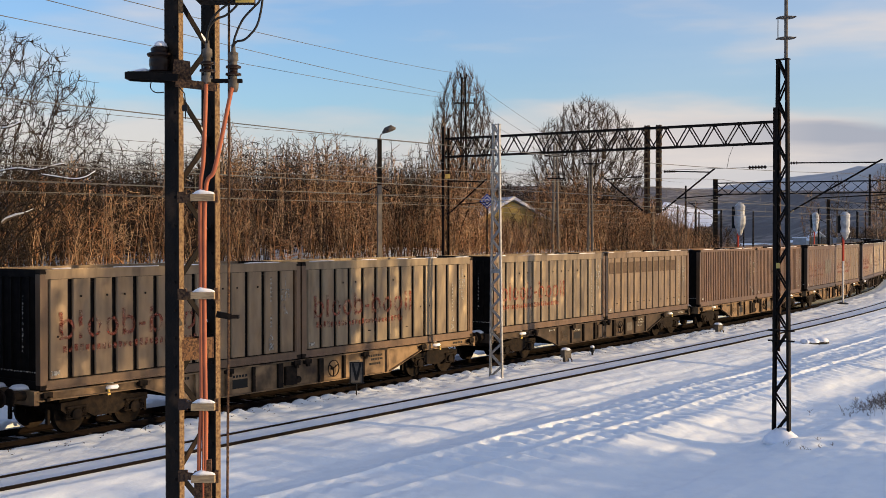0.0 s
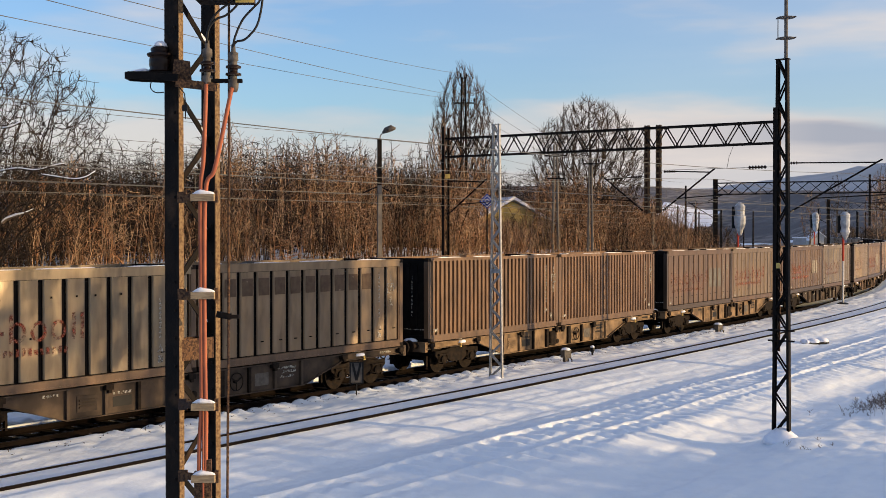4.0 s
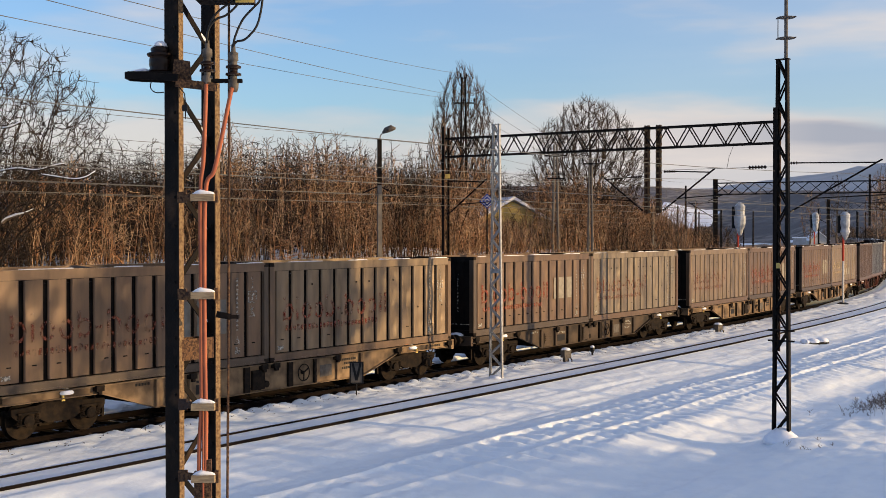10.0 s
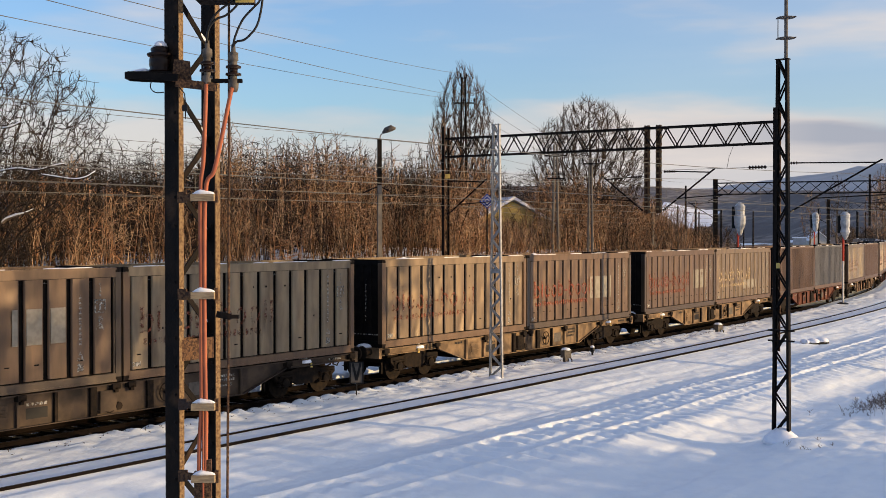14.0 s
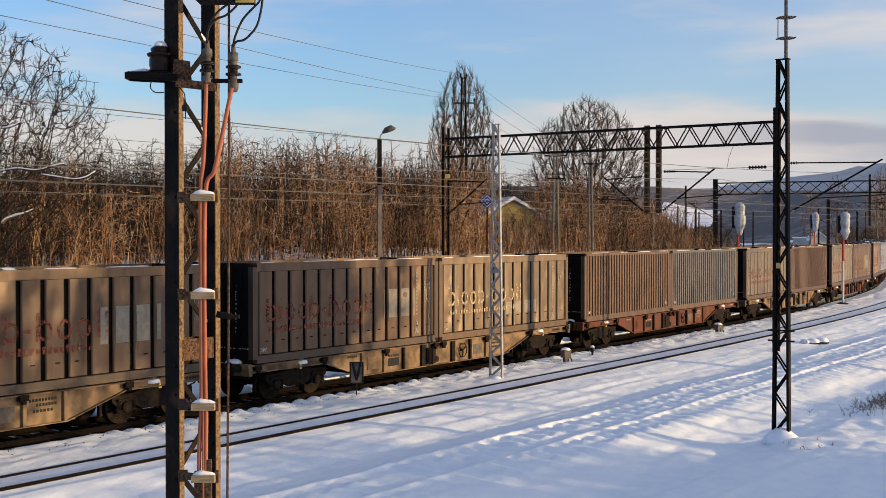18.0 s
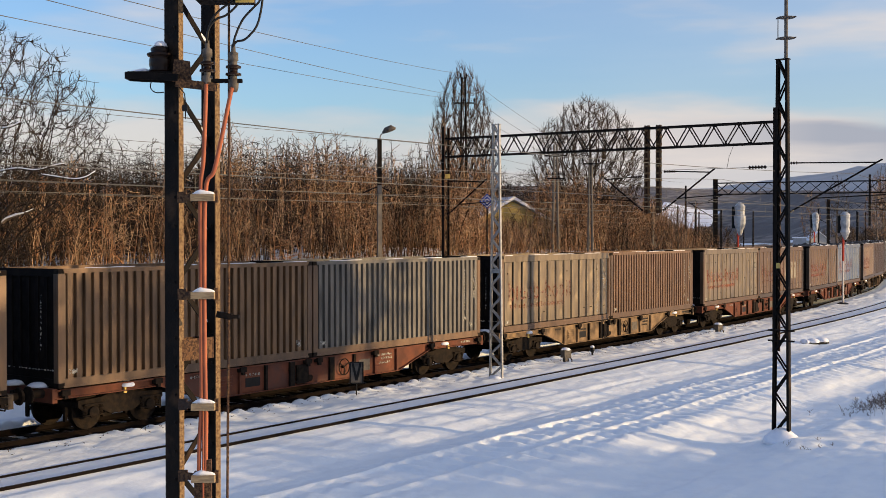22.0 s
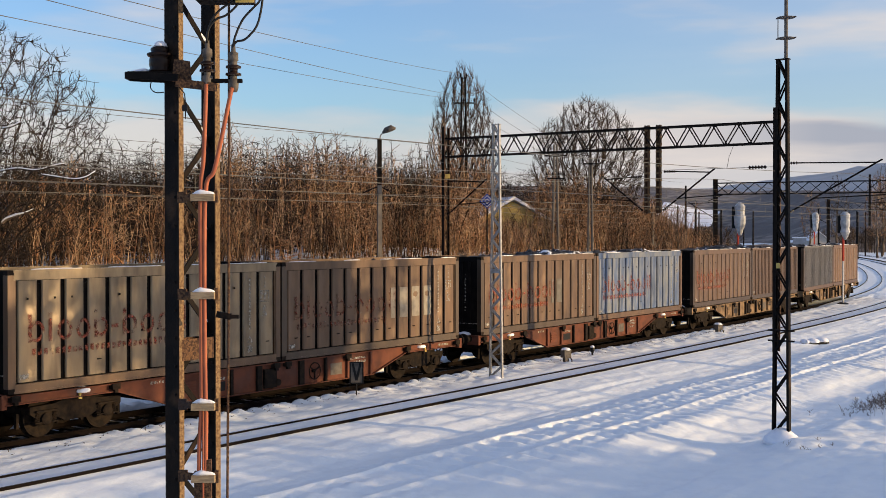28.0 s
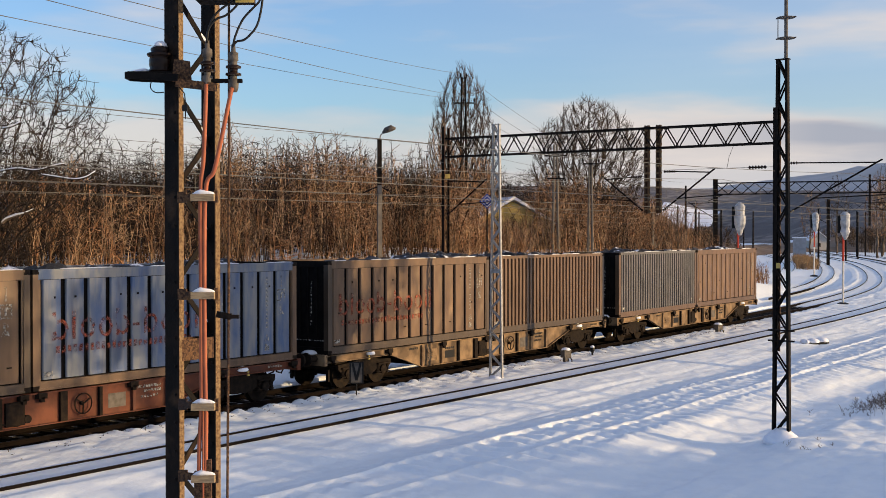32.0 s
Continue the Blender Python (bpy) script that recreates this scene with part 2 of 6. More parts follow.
# near-black colour that paints shade into panel grooves and container ends
GROOVE = surface("painted_shade_black", (0.006, 0.0055, 0.0055), (0.012, 0.010, 0.009), rough=0.85, scale=3, spec=0.05)


# ---------------------------------------------------------------- mesh helpers
class Geo:
    def __init__(self):
        self.v, self.f = [], []

    def add(self, verts, faces):
        n = len(self.v)
        self.v.extend(tuple(p) for p in verts)
        self.f.extend(tuple(i + n for i in q) for q in faces)
        return self

    def box(self, c, size, rot=None):
        x, y, z = (a / 2 for a in size)
        pts = [Vector(p) for p in ((-x, -y, -z), (x, -y, -z), (x, y, -z), (-x, y, -z), (-x, -y, z), (x, -y, z), (x, y, z), (-x, y, z))]
        if rot is not None:
            pts = [rot @ p for p in pts]
        c = Vector(c)
        return self.add([p + c for p in pts], [(0, 3, 2, 1), (4, 5, 6, 7), (0, 1, 5, 4), (1, 2, 6, 5), (2, 3, 7, 6), (3, 0, 4, 7)])

    def beam(self, p, q, w, h=None, up=(0, 0, 1)):
        """A bar from p to q, w wide and h high."""
        p, q = Vector(p), Vector(q)
        d = (q - p)
        x = d.normalized()
        y = Vector(up).cross(x)
        if y.length < 1e-4:
            y = Vector((0, 1, 0)).cross(x)
        y.normalize()
        z = x.cross(y)
        rot = Matrix((x, y, z)).transposed()
        return self.box((p + q) / 2, (d.length, w, h or w), rot)

    def tube(self, pts, radii, n=6, caps=True):
        pts = [Vector(p) for p in pts]
        if not isinstance(radii, (list, tuple)):
            radii = [radii] * len(pts)
        verts, faces = [], []
        side = None
        for i, p in enumerate(pts):
            d = (pts[min(i + 1, len(pts) - 1)] - pts[max(i - 1, 0)]).normalized()
            if side is None:
                side = d.cross(Vector((0.31, 0.22, 0.92)))
                if side.length < 1e-3:
                    side = d.cross(Vector((1, 0, 0)))
            side = (side - d * side.dot(d)).normalized()
            other = d.cross(side)
            for k in range(n):
                a = 2 * math.pi * k / n
                verts.append(p + (side * math.cos(a) + other * math.sin(a)) * radii[i])
        for i in range(len(pts) - 1):
            for k in range(n):
                a, b = i * n + k, i * n + (k + 1) % n
                faces.append((a, b, b + n, a + n))
        if caps:
            faces.append(tuple(range(n - 1, -1, -1)))
            faces.append(tuple(range((len(pts) - 1) * n, len(pts) * n)))
        return self.add(verts, faces)

    def lathe(self, c, rings, n=12, axis="z"):
        """rings: (height, radius) along the axis through c."""
        c = Vector(c)
        verts, faces = [], []
        for h, r in rings:
            for k in range(n):
                a = 2 * math.pi * k / n
                u, w = r * math.cos(a), r * math.sin(a)
                verts.append(c + Vector({"z": (u, w, h), "y": (u, h, -w), "x": (h, u, w)}[axis]))
        for i in range(len(rings) - 1):
            for k in range(n):
                a, b = i * n + k, i * n + (k + 1) % n
                faces.append((a, b, b + n, a + n))
        faces.append(tuple(range(n - 1, -1, -1)))
        faces.append(tuple(range((len(rings) - 1) * n, len(rings) * n)))
        return self.add(verts, faces)

    def prism(self, outline, y0, y1):
        """An outline in x, z pushed from y0 to y1 (outline counter-clockwise seen from -y)."""
        n = len(outline)
        verts = [(x, y0, z) for x, z in outline] + [(x, y1, z) for x, z in outline]
        faces = [tuple(range(n)), tuple(range(2 * n - 1, n - 1, -1))]
        faces += [((i + 1) % n, i, i + n, (i + 1) % n + n) for i in range(n)]
        return self.add(verts, faces)

    def mesh(self, name, smooth=False):
        m = bpy.data.meshes.new(name)
        m.from_pydata(self.v, [], self.f)
        if smooth:
            m.polygons.foreach_set("use_smooth", [True] * len(m.polygons))
        m.update()
        return m


def part(name, geo, material, parent=None, label="", at=None, smooth=False):
    """One mesh object, under a thing or under a part."""
    data = geo if isinstance(geo, bpy.types.Mesh) else geo.mesh(name, smooth)
    if not data.materials:
        data.materials.append(material)
    ob = new(name, data)
    if parent is not None:
        ob.parent = parent
    if at is not None:
        ob.matrix_basis = at
    return tagged(ob, label)


def thing(name, label, category, group="", kind="", at=None):
    ob = new(name)
    ob.empty_display_size = 0.3
    if at is not None:
        ob.matrix_basis = at
    return tagged(ob, label, category, group, kind)


# ---------------------------------------------------------------- the line of the tracks
STEP = 0.5
S_GRID = np.arange(-1600.0, 4200.0, STEP)


def bend(s):
    k = np.where(s < 0, 0.0, 5.9e-5 + 4.5e-5 * s)
    k = np.where(s > 90, np.interp(s, [90, 130, 250, 262], [0.00411, 0.0012, 0.0012, 0.0]), k)
    return k


_a = np.cumsum(bend(S_GRID)) * STEP
ANGLE = 0.9518 + _a - np.interp(0, S_GRID, _a)
_x, _y = np.cumsum(np.cos(ANGLE)) * STEP, np.cumsum(np.sin(ANGLE)) * STEP
LINE_X = -10.553 + _x - np.interp(0, S_GRID, _x)
LINE_Y = 29.150 + _y - np.interp(0, S_GRID, _y)


def on_line(s, w=0.0, z=0.0):
    """The point s metres along the loaded track, w metres to the camera's side of it."""
    a = float(np.interp(s, S_GRID, ANGLE))
    return Vector((float(np.interp(s, S_GRID, LINE_X)) + w * math.sin(a), float(np.interp(s, S_GRID, LINE_Y)) - w * math.cos(a), z))


def heading(s):
    return math.degrees(float(np.interp(s, S_GRID, ANGLE)))


def smooth01(x, a, b):
    t = np.clip((x - a) / (b - a), 0, 1)
    return t * t * (3 - 2 * t)


def vnoise(x, y, seed=0):
    """Value noise, -1 to 1, on arrays."""
    xi, yi = np.floor(x).astype(np.int64), np.floor(y).astype(np.int64)
    fx, fy = x - xi, y - yi
    fx, fy = fx * fx * (3 - 2 * fx), fy * fy * (3 - 2 * fy)

    def h(i, j):
        n = (i * 374761393 + j * 668265263 + seed * 974711) & 0x7FFFFFFF
        n = ((n ^ (n >> 13)) * 1274126177) & 0x7FFFFFFF
        return ((n ^ (n >> 16)) & 0xFFFF) / 32767.5 - 1

    return (h(xi, yi) * (1 - fx) + h(xi + 1, yi) * fx) * (1 - fy) + (h(xi, yi + 1) * (1 - fx) + h(xi + 1, yi + 1) * fx) * fy


def snow_height(s, w):
    """The snow surface over the tracks, the ditch and the bank."""
    s, w = np.asarray(s, float), np.asarray(w, float)
    z = np.interp(w, [-60, -30, -16, -13, -8, -6, -4.5, -3.2, -2.4, -1.62, -1.38, 1.38, 1.55, 2.5, 3.6, 4.07, 5.60, 5.74, 6.3, 7.2, 8.2, 9.0, 9.75, 9.85, 9.98, 11.22, 11.35, 11.47, 12.3, 13.6, 14.6, 16, 20, 30, 60],
                  [4.6, 4.0, 3.6, 3.2, 1.2, 0.2, -0.35, -0.30, -0.05, -0.02, -0.30, -0.30, -0.02, -0.02, -0.03, -0.045, 0.085, 0.045, 0.04, -0.03, -0.13, -0.12, -0.02, -0.02, -0.03, -0.03, -0.02, -0.02, -0.06, -0.28, -0.30, -0.12, 0.05, 0.1, 0.3])
    z = np.where(np.abs(w) < 1.65, z + (-0.06 - z) * smooth01(s, 56, 70), z)
    z = np.where(w < -4, z * (1 - smooth01(s, 66, 104)) - 0.1 * smooth01(s, 66, 104), z)
    # wind ripples and hummocks, gentler between the rails of the second track
    calm = 1 - 0.8 * smooth01(w, 3.6, 3.9) * (1 - smooth01(w, 5.9, 6.3))
    z = z + calm * 0.035 * vnoise(s * 0.35, w * 0.8, 1) * smooth01(np.abs(w), 1.6, 2.4)
    z = z + calm * 0.015 * vnoise(s * 1.3 + 0.4 * w, w * 2.3, 2) * smooth01(np.abs(w), 1.6, 2.0)
    # lumps along the foot of the loaded track
    foot = np.exp(-((w - 1.75) / 0.28) ** 2) + np.exp(-((w + 1.75) / 0.28) ** 2)
    z = z + foot * (0.03 + 0.045 * np.cos(s * 2 * math.pi / 0.62 + 1.0) + 0.035 * vnoise(s * 1.7, w * 1.2, 3) + 0.03 * vnoise(s * 4.1, w * 3, 4))
    rough = smooth01(w, 1.7, 2.2) * (1 - smooth01(w, 3.0, 3.7))
    z = z + rough * (0.03 * vnoise(s * 2.1, w * 2.6, 5) + 0.03 * vnoise(s * 5, w * 5, 6))
    z = z + (0.014 * vnoise(s * 2.6, w * 5.5, 15) + 0.026 * vnoise(s * 0.22, w * 4.5, 18)) * smooth01(w, 5.8, 6.6)
    # sleepers under the snow of the disused track
    tie = np.cos(s * 2 * math.pi / 0.62) * 0.5 + 0.5
    band = smooth01(w, 9.0, 9.5) * (1 - smooth01(w, 12.0, 12.9))
    rails = np.exp(-((w - 9.85) / 0.075) ** 2) + np.exp(-((w - 11.35) / 0.075) ** 2)
    band = band * (1 - np.clip(rails * 1.2, 0, 1))
    z = z + 0.055 * rails * (0.9 + 0.3 * vnoise(s * 0.8, w, 16))
    z = z + band * 0.10 * (tie ** 1.3 - 0.4) * (0.9 + 0.3 * vnoise(s * 0.9, w * 1.9, 7))
    between = smooth01(w, 9.9, 10.1) * (1 - smooth01(w, 11.1, 11.3))
    z = z + between * 0.014 * vnoise(s * 2.4, w * 3.2, 8)
    # the near ground: drifts
    fore = smooth01(w, 12.5, 14.5)
    z = z + fore * (0.06 * vnoise(s * 0.16 + 3, w * 0.22, 9) + 0.03 * vnoise(s * 0.5, w * 0.7, 10) + 0.02 * vnoise(s * 1.6, w * 2.4, 11) + 0.016 * vnoise(s * 3.7, w * 4.4, 17) + 0.014 * vnoise(s * 0.9, w * 5.0, 19) + 0.012 * vnoise(s * 2.2 + 1.3 * w, w * 2.2, 20))
    # a bank on the camera's side farther along, and a mound at the mast
    z = z + 0.34 * smooth01(w, 13.6, 19.5) * smooth01(s, 15, 27) * (1 - smooth01(s, 60, 120))
    z = z + 0.16 * np.exp(-((s - 10.9) ** 2 + (w - 15.3) ** 2) / 0.5)
    # the wooded bank behind is uneven
    z = z + smooth01(-w, 7, 13) * (0.45 * vnoise(s * 0.07, w * 0.1, 12) + 0.2 * vnoise(s * 0.3, w * 0.3, 13))
    far = smooth01(s, 105, 175)
    flat = -0.08 + 0.03 * vnoise(s * 0.3, w * 0.5, 14)
    return z * (1 - far) + flat * far


def ground_sheet():
    s = np.concatenate([-np.geomspace(1500, 14, 26), np.arange(-12, 2, 0.3), np.arange(2, 62, 0.14), np.arange(62, 110, 0.4), np.arange(110, 330, 2.5), np.geomspace(332, 4000, 24)])
    u = np.concatenate([-np.geomspace(3000, 18, 26), np.arange(-17, -2.8, 0.5), np.arange(-2.7, 2.6, 0.1), np.arange(2.6, 9.4, 0.12), np.arange(9.4, 12.2, 0.06), np.arange(12.2, 20, 0.12), np.arange(20, 30, 0.35), np.geomspace(30.5, 3000, 24)])
    S, U = np.meshgrid(s, u, indexing="ij")
    ang = np.interp(S, S_GRID, ANGLE)
    a0 = float(np.interp(30, S_GRID, ANGLE))
    W = U * np.cos(ang - a0)
    X = np.interp(S, S_GRID, LINE_X) + U * math.sin(a0)
    Y = np.interp(S, S_GRID, LINE_Y) - U * math.cos(a0)
    # true place along the line of the slanted rows
    S2 = S + U * np.sin(ang - a0) * -1.0 * (np.abs(U) < 40)
    Z = snow_height(S2, W)
    n, m = S.shape
    verts = np.stack([X, Y, Z], -1).reshape(-1, 3)
    i, j = np.meshgrid(np.arange(n - 1), np.arange(m - 1), indexing="ij")
    a = (i * m + j).ravel()
    quads = np.stack([a, a + 1, a + m + 1, a + m], 1)
    quads = quads[:, ::-1]
    me = bpy.data.meshes.new("ground")
    me.vertices.add(len(verts))
    me.vertices.foreach_set("co", verts.ravel())
    me.loops.add(quads.size)
    me.loops.foreach_set("vertex_index", quads.ravel())
    me.polygons.add(len(quads))
    me.polygons.foreach_set("loop_start", np.arange(len(quads)) * 4)
    me.polygons.foreach_set("loop_total", np.full(len(quads), 4))
    me.polygons.foreach_set("use_smooth", np.ones(len(quads), bool))
    me.update(calc_edges=True)
    me.materials.append(SNOW)
    if me.polygons[len(quads) // 2].normal.z < 0:
        me.flip_normals()
    return tagged(new("ground", me), "snow-covered ground with wind ripples between the tracks", "ground", kind="structure")


ground_sheet()


def h_at(s, w):
    return float(snow_height(s, w))


# ---------------------------------------------------------------- tracks
def rail_mesh(w, s0, s1, z_of, step=1.0, width=0.07, height=0.16):
    g = Geo()
    ss = np.arange(s0, s1 + step, step)
    prof = [(-0.07, -height), (0.07, -height), (0.07, -height + 0.02), (0.012, -height + 0.035), (0.012, -0.045), (width / 2, -0.035), (width / 2, -0.004), (width / 2 - 0.008, 0), (-width / 2 + 0.008, 0), (-width / 2, -0.004), (-width / 2, -0.035), (-0.012, -0.045), (-0.012, -height + 0.035), (-0.07, -height + 0.02)]
    n = len(prof)
    for i, s in enumerate(ss):
        for dw, dz in prof:
            g.v.append(tuple(on_line(s, w + dw, z_of + dz)))
    for i in range(len(ss) - 1):
        for k in range(n):
            a, b = i * n + k, i * n + (k + 1) % n
            g.f.append((a, b, b + n, a + n))
    return g


def track(label, w, s0, s1, z_far=0.0, z_near=0.0, gauge=1.505, sleepers=None):
    t = thing("railway_track", label, "railway track", "tracks of the yard", "structure")
    for dw, z in ((-gauge / 2, z_far), (gauge / 2, z_near)):
        part("rail", rail_mesh(w + dw, s0, s1, z), RAIL_SIDE, t, "rusty steel rail")
        strip = Geo()
        ss = np.arange(s0, s1 + 1, 1.0)
        for s in ss:
            strip.v += [tuple(on_line(s, w + dw - 0.026, z + 0.003)), tuple(on_line(s, w + dw + 0.026, z + 0.003))]
        strip.f += [(2 * i, 2 * i + 1, 2 * i + 3, 2 * i + 2) for i in range(len(ss) - 1)]
        part("rail_head", strip, RAIL_HEAD, t, "worn bright running surface")
    if sleepers:
        bed = Geo()
        ss = np.arange(sleepers[0], sleepers[1], 0.5)
        ws = np.linspace(-1.42, 1.42, 14)
        for s in ss:
            for dw in ws:
                bed.v.append(tuple(on_line(s, w + dw, -0.20 + 0.03 * float(vnoise(s * 3.1, dw * 4, 21)))))
        m = len(ws)
        bed.f += [(i * m + j, i * m + j + 1, (i + 1) * m + j + 1, (i + 1) * m + j) for i in range(len(ss) - 1) for j in range(m - 1)]
        part("ballast", bed, BALLAST, t, "dark ballast with patches of snow", smooth=True)
        shape = Geo().box((0, 0, 0), (0.26, 2.6, 0.16)).mesh("sleeper")
        shape.materials.append(SLEEPER)
        s = sleepers[0]
        while s < sleepers[1]:
            o = new("sleeper", shape)
            o.parent = t
            p = on_line(s, w, -0.235 + 0.012 * random.random())
            o.matrix_basis = Matrix.Translation(p) @ pose(0, 0, 0, 0, 0, heading(s) + random.uniform(-1, 1))
            s += 0.62
    return t


track("loaded main track with dark sleepers clear of snow", 0.0, -40, 420, sleepers=(-9, 66))
track("canted second track filled with snow to the rail heads", 4.92, -40, 420, 0.0, 0.126)
track("far end of the disused track showing thin rails in the snow", 10.6, 70, 420, -0.02, -0.02)
track("siding inside the curve half buried in snow", -5.2, 72, 300, -0.02, -0.02)
track("outer siding inside the curve half buried in snow", -10.4, 110, 330, -0.02, -0.02)


stones = Geo()
_q = random.Random(41)
for _ in range(1100):
    s, w = _q.uniform(-6, 45), 1.5 + abs(_q.gauss(0, 0.45))
    p = on_line(s, w, h_at(s, w) + 0.005)
    u = _q.uniform(0.010, 0.028)
    a = _q.uniform(0, 6.28)
    ca, sa = math.cos(a) * u, math.sin(a) * u
    stones.add([p + Vector(v) for v in ((ca, sa, 0), (-sa, ca, 0.2 * u), (-ca, -sa, -0.1 * u), (sa, -ca, 0), (0.2 * ca, 0.2 * sa, 0.45 * u), (0, 0, -u))], [(0, 1, 4), (1, 2, 4), (2, 3, 4), (3, 0, 4), (1, 0, 5), (2, 1, 5), (3, 2, 5), (0, 3, 5)])
STONE = surface("ballast_stone", (0.075, 0.06, 0.048), (0.035, 0.028, 0.023), rough=0.9, scale=9)
tagged(part("ballast_stones", stones, STONE), "dark ballast stones poking out of the trackside snow", "stones", kind="stuff")


# ---------------------------------------------------------------- the train
PITCH, CLEN, CGAP, CHIGH, DECK = 19.74, 9.13, 0.072, 2.88, 1.17
AXLE_R = 0.46


def train_run(t):
    """Metres that the train has gone at t seconds."""
    return 5.93237 * t + 0.0108997 * t * t + 0.00017688 * t ** 3


def wagon_pose(n, t):
    mid = n * PITCH + CLEN + CGAP / 2 - train_run(t)
    a, b = on_line(mid - 7.1), on_line(mid + 7.1)
    d = b - a
    c = (a + b) / 2
    return pose(c.x, c.y, 0, 0, 0, math.degrees(math.atan2(d.y, d.x)))


def bars(g, x0, x1, z, high, n, y, gap=0.25, rng=None, ragged=0.0):
    """A row of plain upright bars in place of writing."""
    step = (x1 - x0) / n
    for i in range(n):
        h = high * (1 - (rng.random() * ragged if rng else 0))
        g.box((x0 + (i + 0.5) * step, y, z + h / 2), (step * (1 - gap), 0.004, h))


def ring(g, c, r, thick, n=18, axis="y"):
    pts = [Vector(c) + Vector((r * math.cos(a), 0, r * math.sin(a))) for a in (2 * math.pi * i / n for i in range(n + 1))]
    return g.tube(pts, thick, 5, caps=False)


def ring_outline(g, x, z, rx, rz, thick, y, n=14):
    """A flat upright ring on the side of a container."""
    k0 = len(g.v)
    for k in range(n):
        a = 2 * math.pi * k / n
        for f in (1.0, 1 - thick / rx):
            for dy in (-0.0018, 0.0018):
                g.v.append((x + f * rx * math.cos(a), y + dy, z + (rz - (1 - f) * rx) * math.sin(a)))
    for k in range(n):
        a, b = k0 + 4 * k, k0 + 4 * ((k + 1) % n)
        g.f += [(a, b, b + 2, a + 2), (a + 1, a + 3, b + 3, b + 1), (a, a + 1, b + 1, b), (a + 2, b + 2, b + 3, a + 3)]
    return g




def wheelset_mesh():
    g = Geo()
    for y in (-0.75, 0.75):
        e = 1 if y > 0 else -1
        g.lathe((0, y, 0), [(-0.066, 0.15), (-0.06, 0.36), (-0.066, 0.40), (-0.066, 0.455), (0.0, 0.46), (0.05, 0.463), (0.058, 0.49), (0.07, 0.49), (0.07, 0.40), (0.05, 0.36), (0.05, 0.15)] if e < 0 else
                [(-0.07, 0.40), (-0.07, 0.49), (-0.058, 0.49), (-0.05, 0.463), (0.0, 0.46), (0.066, 0.455), (0.066, 0.40), (0.06, 0.36), (0.066, 0.15)], 24, "y")
    g.lathe((0, 0, 0), [(-1.0, 0.07), (1.0, 0.07)], 10, "y")
    return g.mesh("wheelset")


def bogie_frame_mesh():
    g = Geo()
    for y in (-1.0, 1.0):
        out = [(-1.35, 0.62), (-1.2, 0.50), (-0.62, 0.50), (-0.35, 0.36), (0.35, 0.36), (0.62, 0.50), (1.2, 0.50), (1.35, 0.62), (1.35, 0.78), (0.7, 0.80), (0.4, 0.86), (-0.4, 0.86), (-0.7, 0.80), (-1.35, 0.78)]
        g.prism(out, y - 0.06, y + 0.06)
    g.box((0, 0, 0.72), (0.5, 2.0, 0.26))
    for x in (-1.28, 1.28):
        g.box((x, 0, 0.66), (0.12, 2.0, 0.14))
    for x in (-1.5, -0.36, 0.36, 1.5):
        for y in (-0.75, 0.75):
            g.box((x, y, 0.44), (0.07, 0.10, 0.36))
    for y in (-0.55, 0.55):
        g.beam((-1.2, y, 0.45), (1.2, y, 0.38), 0.05, 0.07)
    return g.mesh("bogie")


def spring_mesh():
    g = Geo()
    g.lathe((0, 0, 0.46), [(-0.12, 0.10), (-0.10, 0.15), (0.10, 0.15), (0.12, 0.10)], 12, "y")
    for x in (-0.24, 0.24):
        pts = [Vector((x + 0.075 * math.cos(a), 0.0 + 0.075 * math.sin(a), 0.40 + 0.24 * a / 37.7)) for a in np.linspace(0, 37.7, 42)]
        g.tube(pts, 0.017, 4)
        g.box((x, 0, 0.385), (0.2, 0.2, 0.03))
    g.box((0, 0, 0.66), (0.62, 0.24, 0.04))
    return g.mesh("axle_box")


